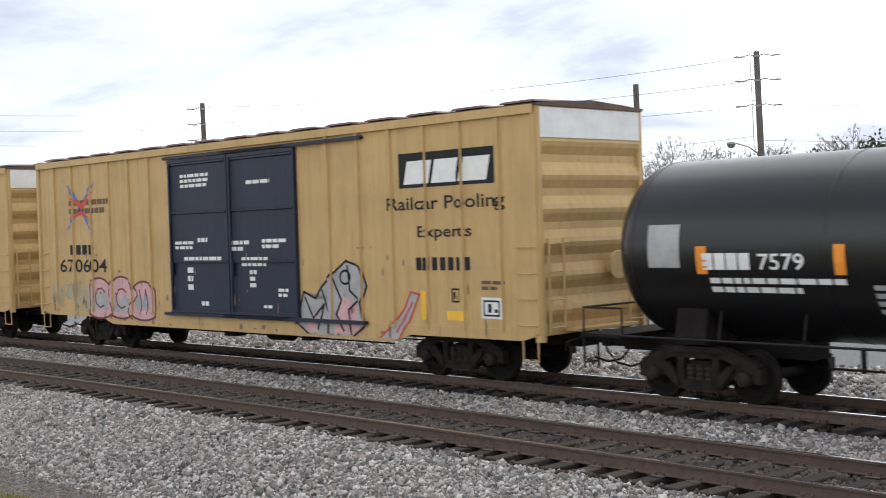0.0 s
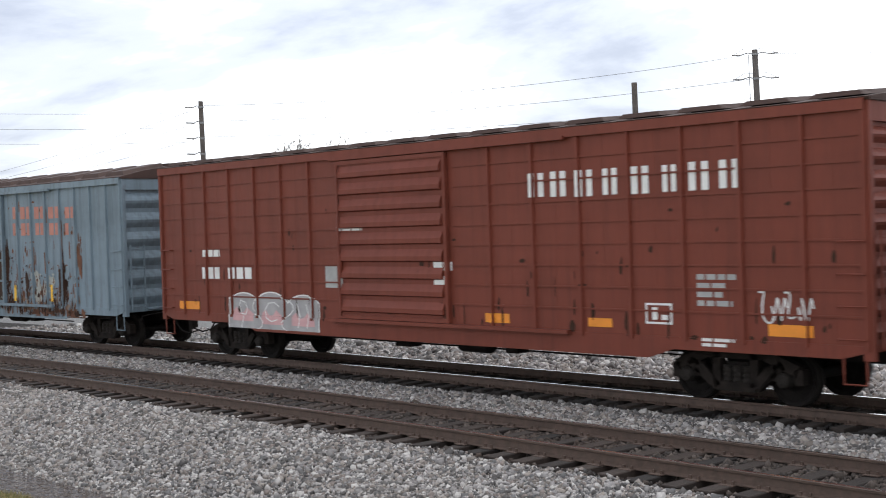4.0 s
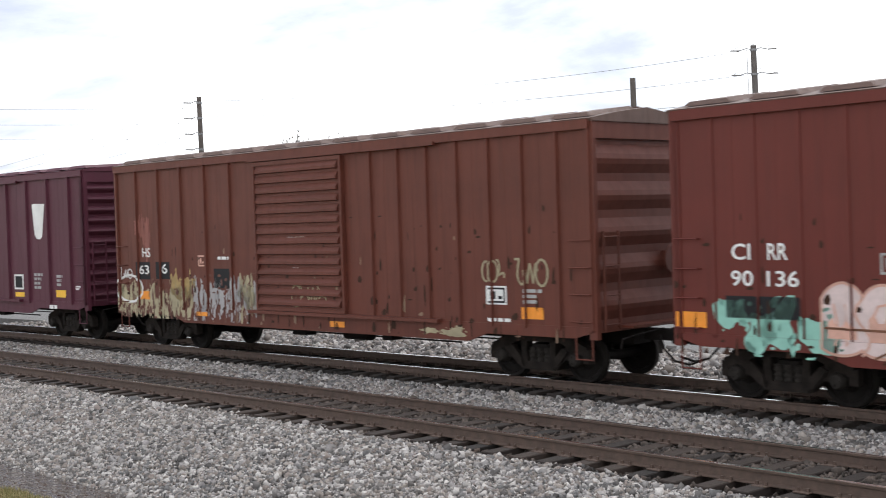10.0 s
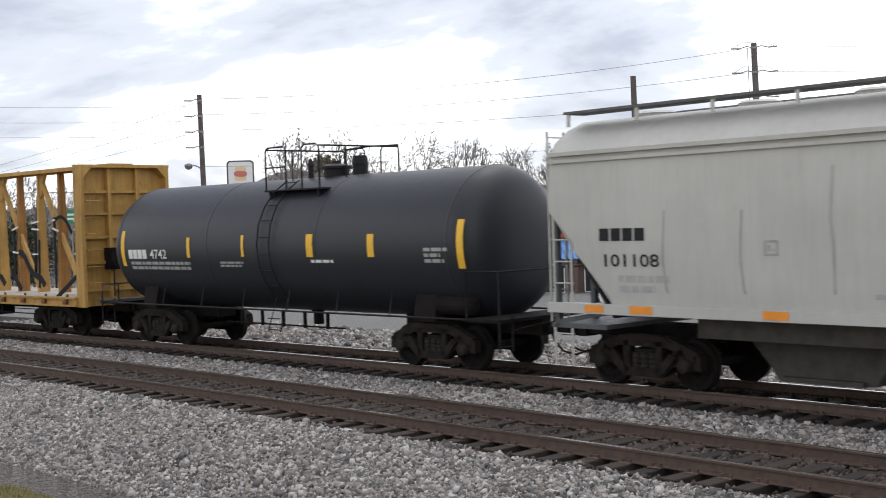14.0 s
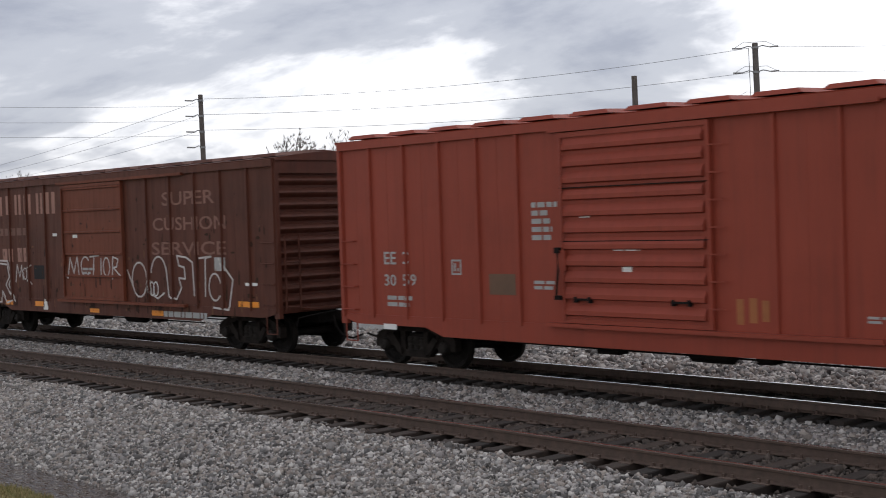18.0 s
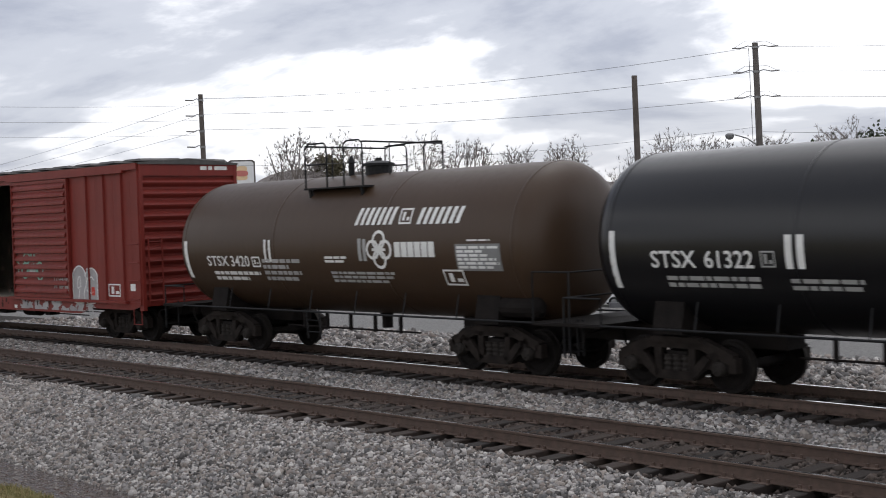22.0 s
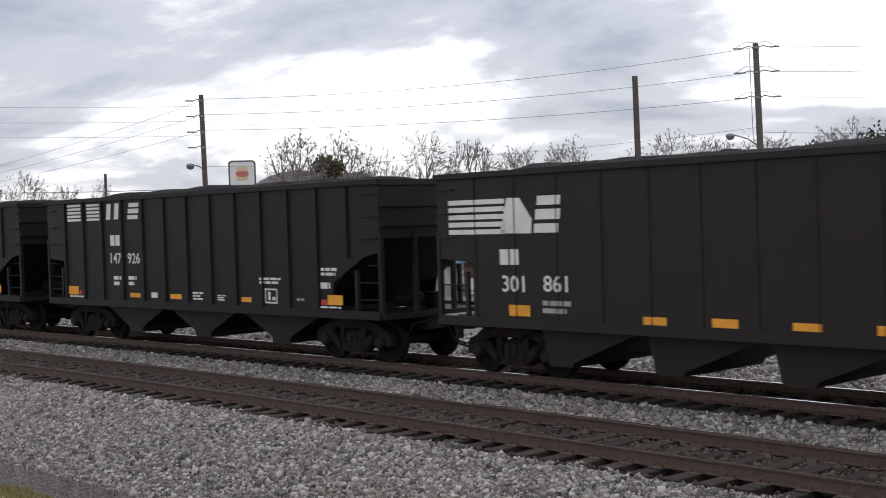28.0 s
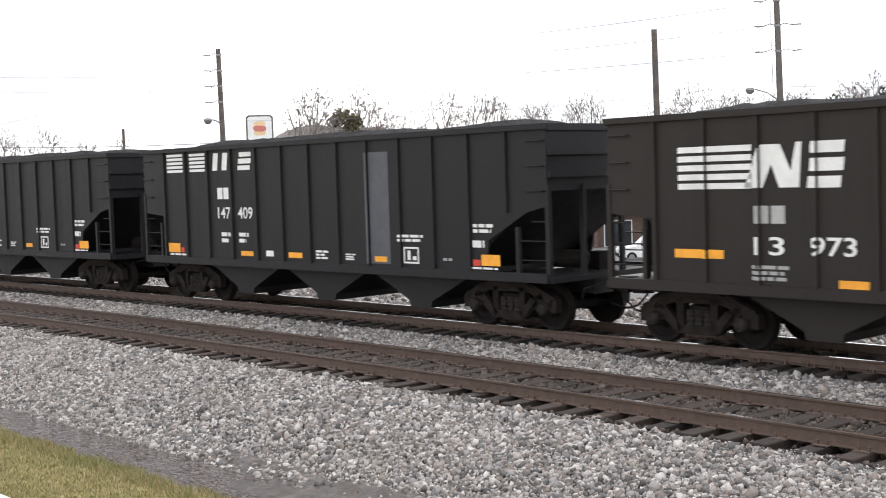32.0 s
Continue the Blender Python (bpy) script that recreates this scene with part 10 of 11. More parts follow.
def restaurant():
    b = thing("restaurant", "low brown brick restaurant with a blue metal mansard roof", "building")
    b.matrix_basis = STREET
    z0, ze, zr = -3.15, 0.0, 1.35
    x0, x1 = -1.4, 12.0
    part("wall", boxes([(x0, x1, 0, 14, z0 - 0.4, ze)]), M["brick_brown"], b)
    bm = bmesh.new()
    lo = [bm.verts.new(p) for p in ((x0 - 0.8, -0.9, ze - 0.1), (x1 + 2.4, -0.9, ze - 0.1), (x1 + 2.4, 15, ze - 0.1), (x0 - 0.8, 15, ze - 0.1))]
    hi = [bm.verts.new(p) for p in ((x0 + 0.6, 0.9, zr), (x1 - 0.4, 0.9, zr), (x1 - 0.4, 13, zr), (x0 + 0.6, 13, zr))]
    for k in range(4):
        bm.faces.new((lo[k], lo[(k + 1) % 4], hi[(k + 1) % 4], hi[k]))
    bm.faces.new(hi)
    bm.faces.new(lo[::-1])
    roof = part("roof", bm, M["blue_roof"], b, "blue standing-seam metal roof")
    for i in range(36):
        u = i / 35
        a = Vector((x0 - 0.8, -0.9, ze - 0.08)).lerp(Vector((x1 + 2.4, -0.9, ze - 0.08)), u)
        c = Vector((x0 + 0.6, 0.9, zr + 0.02)).lerp(Vector((x1 - 0.4, 0.9, zr + 0.02)), u)
        bm = bmesh.new()
        beam(bm, a, c, 0.06, 0.08, (0, -0.6, 0.8))
        part("roof_seam", bm, M["blue_roof"], roof)
    part("roof_trim", boxes([(x0 + 0.4, x1 - 0.2, 0.7, 0.95, zr, zr + 0.22)]), M["red_trim"], b)
    for x, w in ((0.2, 0.6), (4.3, 2.6), (8.0, 1.8)):
        win = part("window", boxes([(x - w / 2, x + w / 2, -0.05, 0.0, -2.4, -0.7)]), M["glass"], b)
        part("window_frame", boxes([(x - w / 2 - 0.08, x - w / 2, -0.09, 0, -2.48, -0.62), (x + w / 2, x + w / 2 + 0.08, -0.09, 0, -2.48, -0.62), (x - w / 2, x + w / 2, -0.09, 0, -0.7, -0.62), (x - w / 2, x + w / 2, -0.09, 0, -2.48, -2.4)]), M["white_wall"], win)
    part("door", boxes([(1.2, 2.3, -0.06, 0, z0, -0.75)]), M["glass"], b, "dark glass entrance door")
    for x in (1.0, 3.0, 6.4, 10.6):
        part("porch_post", boxes([(x - 0.12, x + 0.12, -0.8, -0.56, z0, ze - 0.1)]), M["brick_brown"], b)
    part("menu_board", boxes([(-1.0, -0.45, -1.2, -1.1, -2.3, -1.2)]), M["white_wall"], b)
    for i in range(9):
        bm = bmesh.new()
        box(bm, -0.4 + i * 0.42, -0.1 + i * 0.42, -0.35, -0.25, 0.46, 0.80)
        part("sign_block", bm, M["orange_mark"], b)
    for x in (0.2, 4.0, 8.0):
        part("roof_unit", boxes([(x, x + 1.2, 4, 5.2, zr, zr + 0.6)]), M["galvanised"], b)


restaurant()


def brick_building():
    b = thing("brick_building", "red brick commercial building with a cream lower wall", "building")
    d = 80.0
    b.matrix_basis = Matrix.Translation(away(31.2, d)) @ Matrix.Rotation(radians(31.2), 4, "Z")
    x0, x1, z0, zb, zt = -2.9, 13.0, -4.2, 0.30, 3.75
    part("cream_wall", boxes([(x0, x1, 0, 12, z0, 0.0)]), M["cream_wall"], b, "cream painted lower wall")
    part("band", boxes([(x0 - 0.05, x1, -0.05, 12, 0.0, 0.75)]), M["pink_wall"], b)
    wall = part("brick_wall", boxes([(x0, x1, 0.02, 12, 0.75, zt - 0.15)]), M["red_brick"], b)
    course = mesh_of("brick_course", boxes([(0, x1 - x0, -0.012, 0.02, 0, 0.062)]), M["red_brick"])
    for i in range(37):
        q = part("brick_course", course, None, wall)
        q.matrix_basis = pose(x0, 0, 0.78 + i * 0.077)
    part("coping", boxes([(x0 - 0.1, x1, -0.1, 12.1, zt - 0.15, zt + 0.05)]), M["pole_concrete"], b)
    part("pilaster", boxes([(x0 - 0.75, x0 - 0.05, -0.2, 1.2, z0, 2.4)]), M["white_wall"], b, "white corner pier")
    for x in (-0.2, 3.2):
        dr = part("garage_door", boxes([(x, x + 2.9, -0.05, 0.0, z0, -0.5)]), M["cream_wall"], b)
        for k in range(5):
            part("door_panel", boxes([(x + 0.05, x + 2.85, -0.075, -0.05, z0 + 0.1 + k * 0.7, z0 + 0.7 + k * 0.7)]), M["cream_wall"], dr)


brick_building()


M["sign_orange"] = plain("faded_orange_sheet", (0.72, 0.52, 0.30), 0.5, 0.1, 3.0, 0)
M["sign_red"] = plain("faded_red_sheet", (0.52, 0.16, 0.13), 0.5, 0.1, 3.0, 0)


def sign():
    s = thing("restaurant_sign", "tall white roadside sign with an orange and red emblem", "sign")
    d = 95.0
    s.matrix_basis = Matrix.Translation(away(55.5, d)) @ Matrix.Rotation(radians(55.5), 4, "Z")
    bm = bmesh.new()
    prism(bm, [(-1.0, 5.9), (-0.8, 5.7), (0.8, 5.7), (1.0, 5.9), (1.0, 7.55), (0.8, 7.7), (-0.8, 7.7), (-1.0, 7.55)], -0.2, 0.2, "y")
    part("sign_box", bm, M["pole_concrete"], s)
    bm = bmesh.new()
    prism(bm, [(-0.88, 5.98), (-0.74, 5.84), (0.74, 5.84), (0.88, 5.98), (0.88, 7.45), (0.74, 7.58), (-0.74, 7.58), (-0.88, 7.45)], -0.22, -0.2, "y")
    part("sign_face", bm, M["white_wall"], s)
    part("sign_pole", boxes([(-0.15, 0.15, -0.15, 0.15, FOOT, 5.7)]), M["galvanised"], s)
    rng = random.Random(2)
    for nm, cx, cz, rx, rz, mt in (("emblem_bun", 0.0, 7.02, 0.42, 0.22, "sign_orange"), ("emblem_bun", 0.0, 6.40, 0.42, 0.20, "sign_orange"), ("emblem_band", 0.0, 6.70, 0.46, 0.22, "sign_red")):
        bm = bmesh.new()
        pts = blob(rng, cx, cz, rx, rz, 20, 0.03)
        prism(bm, pts, -0.24, -0.20, "y") if nm != "emblem_band" else prism(bm, pts, -0.26, -0.20, "y")
        part(nm, bm, M[mt], s)


sign()


def car(name, label, px, d, turn, rgb, tall=1.75, length=4.6, z=None):
    c = thing(name, label, "car", "parked cars")
    az = 45.0 - math.degrees(math.atan((px - 850) / 2248))
    base = away(az, d)
    c.matrix_basis = Matrix.Translation((base.x, base.y, z)) @ Matrix.Rotation(radians(az + turn), 4, "Z")
    body = plain(name + "_paint", rgb, 0.3, 0.05, 2.0, 0)
    h, w = length / 2, 0.9
    bm = bmesh.new()
    prism(bm, [(-h, 0.45), (-h, 0.85), (-h + 0.15, 0.98), (-h + 1.25, 1.05), (h - 0.1, 1.02), (h, 0.8), (h, 0.40), (h - 0.3, 0.30), (-h + 0.2, 0.30)], -w, w, "y")
    bmesh.ops.bevel(bm, geom=bm.edges[:], offset=0.04, segments=1, affect="EDGES")
    part("body", bm, body, c)
    bm = bmesh.new()
    prism(bm, [(-h + 1.1, 1.03), (-h + 1.85, tall - 0.04), (-h + 2.1, tall), (h - 0.35, tall), (h - 0.12, 1.03)], -w + 0.08, w - 0.08, "y")
    part("cabin", bm, body, c)
    for a, b in ((-h + 1.45, -h + 2.25), (-h + 2.35, -h + 3.2), (-h + 3.3, h - 0.45)):
        for s in (-1, 1):
            y0, y1 = sorted((s * (w - 0.085), s * (w - 0.065)))
            bm = bmesh.new()
            prism(bm, [(a + (0.0), 1.08), (b, 1.08), (b, tall - 0.12), (a + (0.35 if a < -h + 1.5 else 0), tall - 0.12)], y0, y1, "y")
            part("side_window", bm, M["glass"], c)
    for x in (-h + 0.85, h - 0.9):
        for s in (-1, 1):
            bm = bmesh.new()
            lathe(bm, [(0.18, -0.1), (0.30, -0.11), (0.34, -0.06), (0.34, 0.08), (0.18, 0.09)], 18, "y", (x, s * (w - 0.06), 0.34))
            wh = part("wheel", bm, M["rubber"], c)
            bm = bmesh.new()
            lathe(bm, [(0.06, -0.125), (0.20, -0.115), (0.20, -0.10)], 12, "y", (x, s * (w - 0.06), 0.34)) if s < 0 else lathe(bm, [(0.20, 0.09), (0.20, 0.10), (0.06, 0.11)], 12, "y", (x, s * (w - 0.06), 0.34))
            part("rim", bm, M["galvanised"], wh)
    part("bumper", boxes([(-h - 0.06, -h + 0.05, -w + 0.06, w - 0.06, 0.38, 0.60)]), M["rubber"], c)
    for s in (-1, 1):
        part("headlight", boxes([(-h - 0.02, -h + 0.05, s * 0.68 - 0.14, s * 0.68 + 0.14, 0.72, 0.86)]), M["white_wall"], c)
    return c


car("parked_suv", "white sport utility vehicle parked by the restaurant", 1120, 86.0, 8, (0.75, 0.75, 0.75), z=-3.31)
car("parked_suv", "dark grey sport utility vehicle parked in the lot", 1225, 93.0, -6, (0.05, 0.055, 0.06), z=-3.32)
car("parked_car", "white saloon parked in the lot", 1262, 98.0, 20, (0.70, 0.70, 0.70), 1.45, 4.4, z=-3.32)
car("parked_car", "white saloon parked at the far end of the lot", 640, 122.0, -30, (0.70, 0.70, 0.72), 1.45, 4.4, z=-3.32)
car("parked_pickup", "silver car parked near the street", 700, 120.0, 12, (0.45, 0.46, 0.48), 1.6, 4.6, z=-3.32)

lot = thing("lot_kerb", "low concrete kerbs round planting beds in the lot", "kerb")
for px0, px1, d in ((1180, 1400, 82), (1060, 1150, 84)):
    p = part("kerb_piece", boxes([(at_side(px0, 88), at_side(px1, 88), d - 88 - 0.3, d - 88 + 0.6, -3.55, -3.0)]), M["asphalt"], lot)
    p.matrix_basis = LOT


# woods
def branch(verts, faces, a, b, r0, r1, flat=False):
    d = (b - a).normalized()
    s = d.cross(Vector((0.3, 0.2, 1))).normalized()
    u = s.cross(d)
    k = len(verts)
    if flat:
        s = (s + u * 0.6) * r0
        verts.extend((a - s, a + s, b + s * 0.5, b - s * 0.5))
        faces.append((k, k + 1, k + 2, k + 3))
        return
    for q, r in ((a, r0), (b, r1)):
        for i in range(3):
            c = 2.0944 * i
            verts.append(q + s * (math.cos(c) * r) + u * (math.sin(c) * r))
    for i in range(3):
        j = (i + 1) % 3
        faces.append((k + i, k + j, k + 3 + j, k + 3 + i))


def bare(seed, wide=0.23, tips=820, fuzz=9):
    """A leafless tree one metre high: trunk, limbs and boughs that fork out to a rounded crown of twigs."""
    rng = random.Random(seed)
    noise.seed_set(seed)
    wood, twigs = ([], []), ([], [])
    ends = []
    while len(ends) < tips:
        d = Vector((rng.gauss(0, 1), rng.gauss(0, 1), rng.gauss(0, 1))).normalized()
        r = rng.uniform(0.30, 1.0) ** 0.5 * (1 + 0.30 * noise.noise(d * 1.7 + Vector((seed, 0, 0))))
        ends.append(Vector((d.x * wide * r, d.y * wide * r, 0.66 + d.z * 0.33 * r)))
    lean = Vector((rng.uniform(-0.03, 0.03), rng.uniform(-0.03, 0.03), 0.36))
    branch(wood[0], wood[1], Vector((0, 0, 0)), lean, 0.018, 0.013)

    def fork(a, group, level):
        """Splits the twig ends that hang on one bough, and runs a branch to each share."""
        r = (0.010, 0.0058, 0.0032, 0.0022)[level]
        heads = rng.sample(group, min(len(group), (6, 5, 4, 6)[level]))
        shares = [[] for _ in heads]
        for e in group:
            shares[min(range(len(heads)), key=lambda k: (heads[k] - e).length_squared)].append(e)
        for share in shares:
            if not share:
                continue
            mid = sum(share, Vector((0, 0, 0))) / len(share)
            last = level == 3 or len(share) < 2
            b = share[0] if last else a.lerp(mid, 0.60)
            bow = a.lerp(b, 0.5) + Vector((rng.uniform(-1, 1), rng.uniform(-1, 1), rng.uniform(-0.2, 1))) * (0.10 * (b - a).length)
            store = wood if level < 2 else twigs
            branch(store[0], store[1], a, bow, r, r * 0.8, level >= 2)
            branch(store[0], store[1], bow, b, r * 0.8, r * 0.55, level >= 2)
            if last:
                for e in share[1:]:
                    branch(twigs[0], twigs[1], bow, e, r * 0.7, r * 0.4, True)
                way = (b - a).normalized()
                for _ in range(fuzz):
                    t = (way + Vector((rng.uniform(-1, 1), rng.uniform(-1, 1), rng.uniform(-0.6, 1)))).normalized()
                    branch(twigs[0], twigs[1], b, b + t * rng.uniform(0.010, 0.034), 0.0011, 0.0007, True)
            else:
                fork(b, share, level + 1)
    fork(lean, ends, 0)
    tall = sorted(v.z for v in twigs[0])[int(len(twigs[0]) * 0.97)]
    return tuple(([v / tall for v in vs], fs) for vs, fs in (wood, twigs))


def leafy(seed, height, width, n=1500, low=0.1):
    """An evergreen crown: many small leaf blades in uneven clumps."""
    rng = random.Random(seed)
    verts, faces = [], []
    clumps = []
    for _ in range(26):
        u = rng.random()
        rr = width * (1 - abs(u * 1.7 - 0.75) * 0.55) * rng.uniform(0.2, 1.0)
        a = rng.uniform(0, 6.28)
        clumps.append((Vector((math.cos(a) * rr, math.sin(a) * rr, height * (low + (1 - low) * u))), width * rng.uniform(0.25, 0.5)))
    for _ in range(n):
        c, r = rng.choice(clumps)
        p = c + Vector((rng.gauss(0, 1), rng.gauss(0, 1), rng.gauss(0, 0.8))) * (r * 0.5)
        a = Vector((rng.gauss(0, 1), rng.gauss(0, 1), rng.gauss(0, 1))).normalized() * rng.uniform(0.12, 0.3)
        b = a.cross(Vector((rng.gauss(0, 1), rng.gauss(0, 1), rng.gauss(0, 1)))).normalized() * rng.uniform(0.08, 0.2)
        k = len(verts)
        verts += [p - a, p + b, p + a, p - b]
        faces.append((k, k + 1, k + 2, k + 3))
    return verts, faces


M["bark"] = plain("grey_bark", (0.20, 0.172, 0.15), 0.95, 0.3, 3.0, 0.3)
M["twig"] = pieces("brown_twigs", (0.18, 0.155, 0.14), (0.35, 0.315, 0.29), 0.95, True)
M["pine"] = pieces("dark_evergreen_leaf", (0.036, 0.048, 0.024), (0.080, 0.096, 0.050), 0.9, True)
M["olive_leaf"] = pieces("brown_olive_leaf", (0.09, 0.080, 0.045), (0.17, 0.145, 0.085), 0.9, True)


def pydata(name, verts, faces, material):
    me = bpy.data.meshes.new(name)
    me.from_pydata([tuple(v) for v in verts], [], faces)
    me.materials.append(material)
    return me


BARE = [bare(k) for k in (1, 2, 5, 9, 14)]
FAR_BARE = [bare(k, 0.27, 260, 4) for k in (3, 4, 6, 7, 8)]
BARE_MESH = [(pydata("trunk", *w, M["bark"]), pydata("crown", *t, M["twig"])) for w, t in BARE]
CREST = ((20, 2.7), (28, 2.75), (31, 2.4), (34.5, 3.15), (37.3, 3.0), (39, 2.4), (42, 2.4), (44, 2.75), (48, 2.85), (50.3, 3.35), (53.2, 3.65), (54.6, 3.2), (56, 2.1), (60, 1.6), (64, 1.9), (70, 1.7))


def tree_height(az, d, k=1.0):
    """Height that brings a tree at that bearing and distance up to the skyline of the wood."""
    for (a, ea), (b, eb) in zip(CREST, CREST[1:]):
        if az <= b:
            e = ea + (eb - ea) * (az - a) / (b - a)
            break
    return (2.97 + d * math.tan(radians(e)) + 3.6) * k


def bare_tree(i, az, d, k=1.0, z=-3.6):
    t = thing("bare_tree", "leafless grey-brown tree at the edge of the wood", "tree", "trees behind the street")
    p = away(az, d)
    t.matrix_basis = Matrix.Translation((p.x, p.y, z)) @ Matrix.Rotation(az * 3.7 + i, 4, "Z")
    for nm, me in zip(("trunk", "crown"), BARE_MESH[i]):
        q = part(nm, me, None, t)
        q.matrix_basis = Matrix.Scale(tree_height(az, d, k), 4)
    return t


def evergreen(az, d, height, width, seed, mat, label, z=-3.6, n=1700):
    t = thing("evergreen_tree", label, "tree", "trees behind the street")
    p = away(az, d)
    t.matrix_basis = Matrix.Translation((p.x, p.y, z))
    bm = bmesh.new()
    lathe(bm, [(0.22, 0), (0.12, height * 0.7)], 8, "z")
    part("trunk", bm, M["bark"], t)
    part("crown", pydata("crown", *leafy(seed, height, width, n), M[mat]), None, t)
    return t


for i, (az, d, k) in enumerate(((54.1, 130, 0.93), (53.2, 132, 1.0), (52.3, 135, 0.9), (50.9, 150, 0.97), (50.1, 150, 1.0), (49.2, 152, 0.96), (48.2, 160, 0.97), (47.3, 158, 1.0), (46.3, 160, 0.95), (45.2, 165, 0.95), (44.2, 165, 1.0), (43.2, 165, 0.97), (42.2, 168, 0.95), (41.0, 168, 1.0), (39.8, 168, 0.96),
                            (38.0, 125, 0.92), (37.2, 122, 1.0), (36.4, 122, 0.97), (35.5, 120, 1.0), (34.7, 122, 1.0), (33.8, 124, 0.93), (32.3, 130, 0.93), (31.0, 130, 0.95), (29.2, 130, 0.96), (26.5, 130, 1.0), (61.6, 190, 0.95), (63.2, 190, 1.0), (64.7, 190, 0.97), (66.2, 190, 0.95))):
    if i % 2 or az > 61:
        bare_tree(i % 5, az, d, k * (1.12, 1.0, 1.15, 1.04, 1.08, 0.97, 1.13)[i % 7])
evergreen(51.6, 135, 12.8, 2.3, 11, "olive_leaf", "rounded brown-green evergreen among bare trees", n=4600)
evergreen(34.9, 96, 8.6, 2.2, 12, "pine", "dark green evergreen beside the brick building", n=3400)
evergreen(33.9, 98, 7.8, 1.8, 13, "pine", "dark green evergreen beside the brick building", n=2600)
evergreen(30.2, 122, 11.6, 3.2, 14, "pine", "dark pine over the brick building", n=3600)
evergreen(27.8, 122, 12.4, 3.4, 15, "pine", "dark pine over the brick building", n=3600)
evergreen(64.6, 160, 8.6, 3.6, 16, "pine", "low dark evergreens at the far end of the street", n=2600)
evergreen(66.3, 160, 8.2, 3.6, 17, "pine", "low dark evergreens at the far end of the street", n=2600)
evergreen(62.0, 160, 7.8, 3.0, 18, "olive_leaf", "low dull evergreens at the far end of the street", n=2200)


def far_woods():
    rng = random.Random(77)
    for which, mat, lab in ((1, "twig", "dense bare wood on the rise behind the street"), (2, "thicket", "brown thicket and undergrowth in the wood behind the street"), (3, "pine", "dark pines in the wood behind the street")):
        vs, fs = [], []
        for _ in (0,) * (90, 230, 40)[which - 1]:
            az, d = rng.uniform(22, 68), rng.uniform(150, 215)
            p = away(az, d, -3.6)
            ht = tree_height(az, d, 0.48 + 0.36 * rng.random() ** 1.3)
            if which == 1:
                k = rng.randrange(5)
                sc = ht
                add = list(FAR_BARE[k])
            else:
                sc = 1.0
                add = [leafy(rng.randrange(999), ht * (rng.uniform(0.45, 0.86) if which == 2 else 0.97), rng.uniform(3.5, 6) if which == 2 else 2.6, 420, 0.0)]
            ca, sa = math.cos(az * 9), math.sin(az * 9)
            for sv, sf in add:
                o = len(vs)
                vs += [(p.x + (v[0] * ca - v[1] * sa) * sc, p.y + (v[0] * sa + v[1] * ca) * sc, p.z + v[2] * sc) for v in sv]
                fs += [tuple(i + o for i in f) for f in sf]
        tagged(new("far_woods", pydata("far_woods", vs, fs, M[mat])), lab, "woods", kind="stuff")
    # the wooded rise behind
    bm = bmesh.new()
    rows = []
    for d, k in ((205, 0.0), (225, 0.55), (240, 0.78), (242, 0.0)):
        row = []
        for i in range(120):
            az = 16 + i * 0.45
            h = tree_height(min(az, 69.9), d, k) * (1 + (0.05 * noise.noise(Vector((az * 2.1, d, 0))) + 0.035 * noise.noise(Vector((az * 7.0, d, 3)))))
            row.append(bm.verts.new(away(az, d, -4.2 + h)))
        rows.append(row)
    for a, b in zip(rows, rows[1:]):
        for i in range(119):
            bm.faces.new((a[i], a[i + 1], b[i + 1], b[i]))
    tagged(new("wooded_rise", mesh_of("wooded_rise", bm, M["rise"])), "far hillside thick with bare brown woods", "hillside", kind="structure")


M["thicket"] = pieces("brown_thicket", (0.14, 0.118, 0.105), (0.27, 0.235, 0.21), 0.95, True)
M["rise"] = plain("far_wood_brown", (0.21, 0.188, 0.175), 0.95, 0.35, 0.6, 0.9, dist=0.5)
far_woods()


def low_building():
    b = thing("low_building", "low grey flat-roofed shop across the street", "building")
    d = 112.0
    b.matrix_basis = Matrix.Translation(away(56.6, d)) @ Matrix.Rotation(radians(56.6), 4, "Z")
    part("wall", boxes([(-4.9, 4.9, 0, 9, -3.9, 2.85)]), M["shop_grey"], b, "pale grey block wall")
    part("roof_edge", boxes([(-5.1, 5.1, -0.2, 9.2, 2.85, 3.2)]), M["galvanised"], b)
    for x, w in ((-3.4, 1.6), (-0.6, 1.6), (2.6, 2.2)):
        win = part("window", boxes([(x - w / 2, x + w / 2, -0.05, 0.0, -2.2, -0.4)]), M["glass"], b)
        part("window_frame", boxes([(x - w / 2 - 0.08, x + w / 2 + 0.08, -0.08, -0.05, -0.4, -0.3)]), M["galvanised"], win)


M["shop_grey"] = plain("grey_block_wall", (0.30, 0.30, 0.30), 0.9, 0.15, 2.0, 0.2)
low_building()


def street_sign():
    s = thing("street_sign", "green street sign with unreadable writing on a post", "sign")
    d = 78.0
    s.matrix_basis = Matrix.Translation(away(62.8, d)) @ Matrix.Rotation(radians(62.8), 4, "Z")
    part("post", boxes([(-0.05, 0.05, 0.0, 0.1, FOOT, 4.2)]), M["galvanised"], s)
    part("panel", boxes([(-0.29, 0.29, -0.03, 0.0, 3.35, 4.15)]), M["sign_green"], s, "green panel")
    part("writing", boxes([(-0.25, 0.25, -0.036, -0.031, 3.82, 3.94), (-0.25, 0.15, -0.036, -0.031, 3.57, 3.69)]), M["white_mark"], s)


M["sign_green"] = plain("green_sign_sheet", (0.02, 0.22, 0.11), 0.5, 0.1, 3.0, 0)
street_sign()


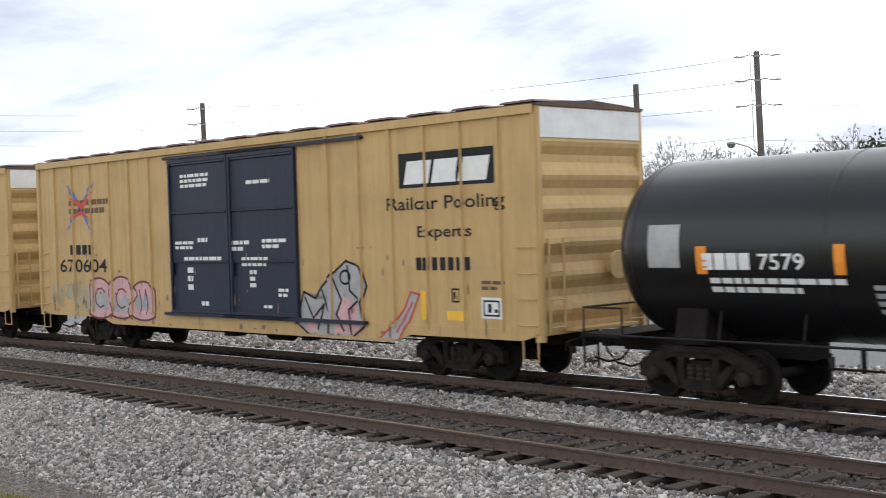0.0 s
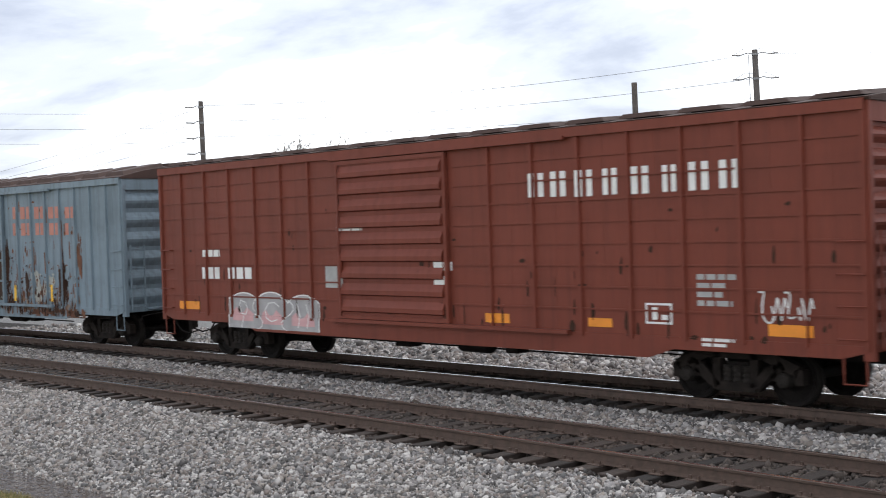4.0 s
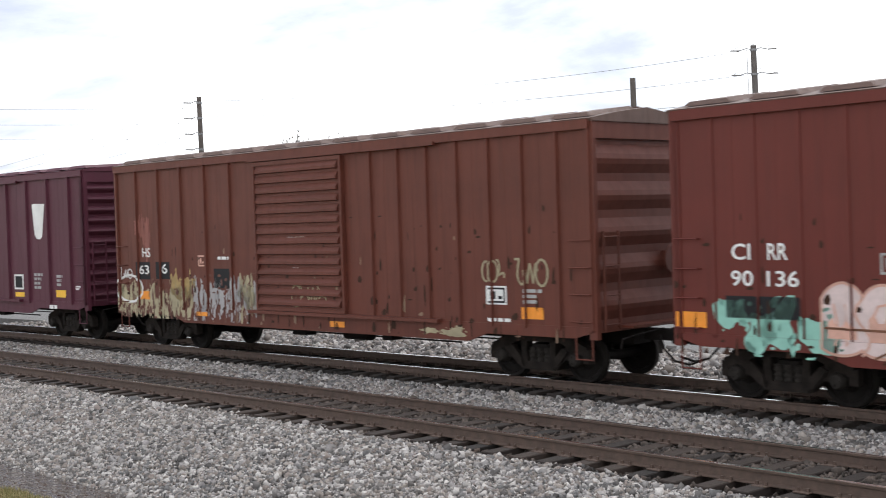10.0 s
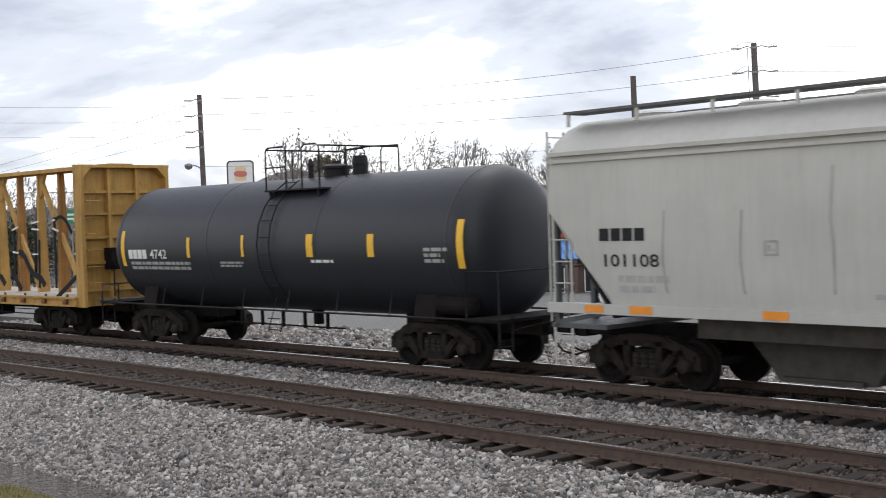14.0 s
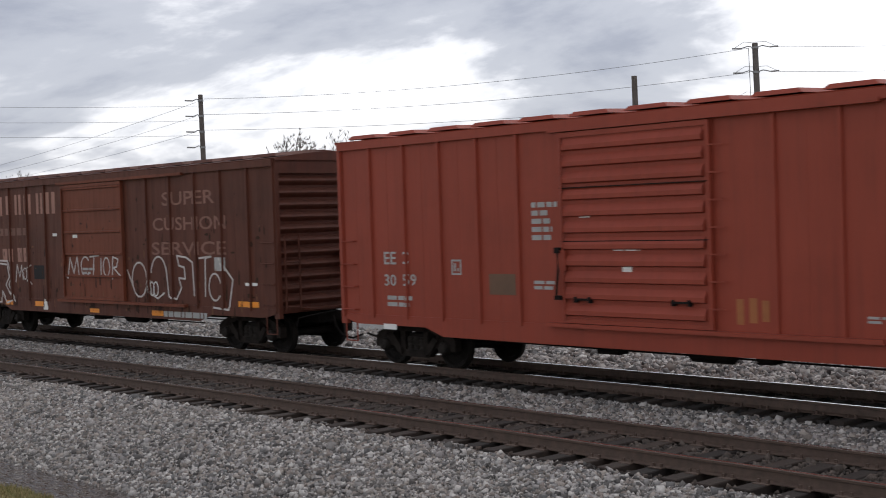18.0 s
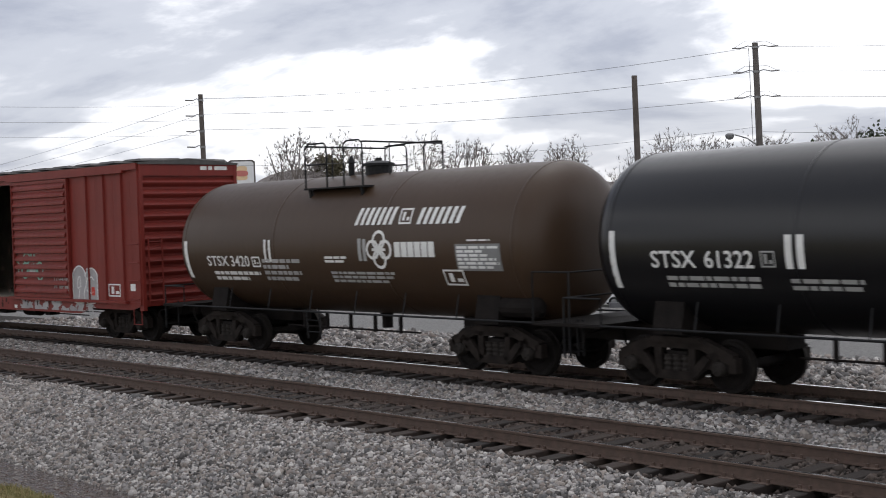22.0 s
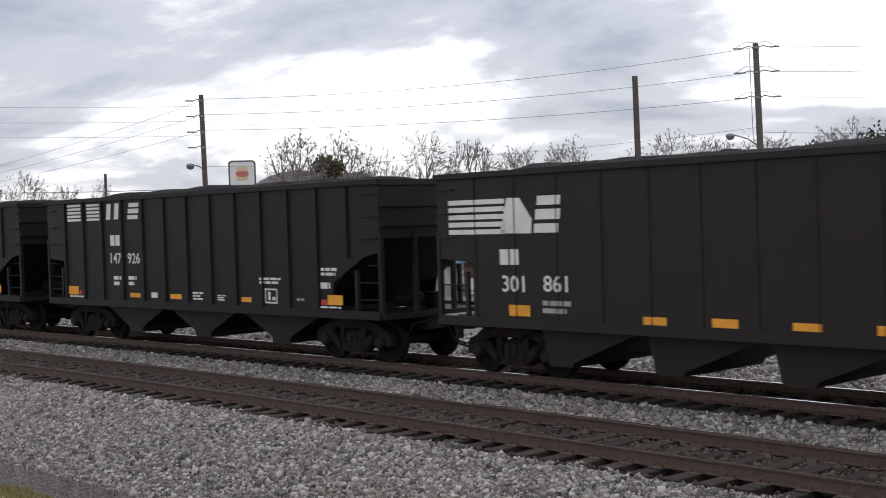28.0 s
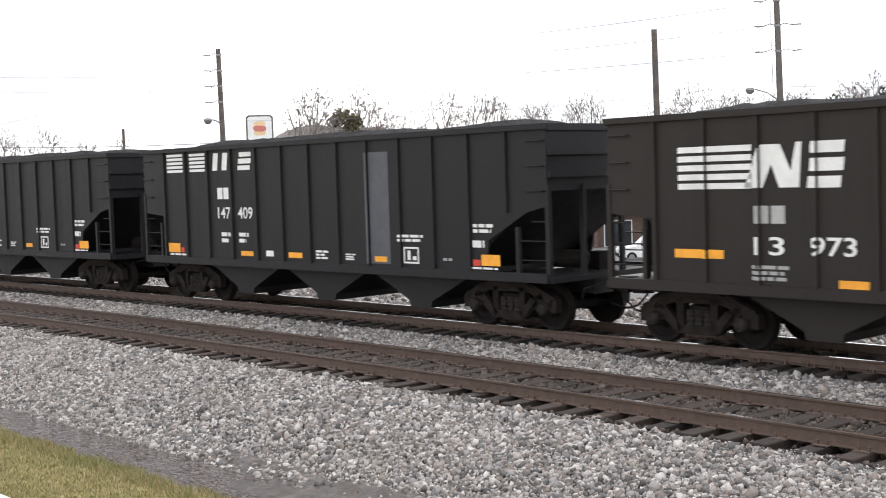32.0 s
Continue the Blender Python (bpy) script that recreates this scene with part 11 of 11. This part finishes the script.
# grass on the verge
def verge_grass():
    rng = np.random.default_rng(9)
    n = 62000
    x, y = rng.uniform(-26, -6, n), rng.uniform(5.76, 7.98, n)
    keep = (x > -2.5 * y - 2) & (x < -1.1 * y) & (y < 7.86 + 0.07 * np.sin(x * 2.9) + 0.06 * np.sin(x * 7.3 + 1))
    x, y = x[keep], y[keep]
    n = len(x)
    gy, gz = np.array([g[0] for g in GROUND]), np.array([g[1] for g in GROUND])
    z = np.interp(y, gy, gz)
    u = (x + 18) / 20
    off = BEND * u * u
    h, w, a = rng.uniform(0.03, 0.085, n) * (0.8 + 0.5 * (y > 7.3)), rng.uniform(0.004, 0.009, n), rng.uniform(0, 6.28, n)
    lean = rng.normal(0, 0.03, (n, 2))
    p = np.stack([x, y + off, z], 1)
    side = np.stack([np.cos(a) * w, np.sin(a) * w, np.zeros(n)], 1)
    tip = p + np.stack([lean[:, 0], lean[:, 1], h], 1)
    v = np.stack([p - side, p + side, tip], 1).reshape(-1, 3)
    me = bpy.data.meshes.new("grass")
    me.vertices.add(n * 3)
    me.vertices.foreach_set("co", v.reshape(-1).astype(np.float32))
    me.loops.add(n * 3)
    me.loops.foreach_set("vertex_index", np.arange(n * 3, dtype=np.int32))
    me.polygons.add(n)
    me.polygons.foreach_set("loop_start", np.arange(0, n * 3, 3, dtype=np.int32))
    me.update(calc_edges=True)
    me.materials.append(pieces("winter_grass", (0.17, 0.185, 0.055), (0.46, 0.35, 0.20), 0.9, True, (0.12, 0.175, 0.04)))
    tagged(new("grass", me), "short winter grass, part green and part straw", "grass", kind="stuff")


verge_grass()


# ---- what moves ----
def motions():
    times = [float(i) for i in range(33)]
    for car, mid in CARS:
        rows = []
        for t in times:
            x = mid - run(t)
            rows.append((t, pose(x, TRAIN_Y + bend(x), 0.0, 0, 0, math.degrees(math.atan(slope(x))))))
        walk(car, rows)
    middle = dict((car.name, mid) for car, mid in CARS)
    for car, axle, x0 in TURNING:
        # each wheelset rolls while its car goes by
        start = middle[car.name] + x0
        seen = [t for t in (i * 0.036 for i in range(889)) if -45 < start - run(t) < -4]
        spin = [(t, math.degrees((run(t) - run(seen[0])) / 0.42)) for t in seen]
        if not spin:
            continue
        rows = ([(0.0, 0.0)] if seen[0] > 0 else []) + spin + ([(SECONDS, spin[-1][1])] if seen[-1] < SECONDS else [])
        walk(axle, [(t, pose(x0, 0, 0.42, 0, -a, 0)) for t, a in rows])


motions()
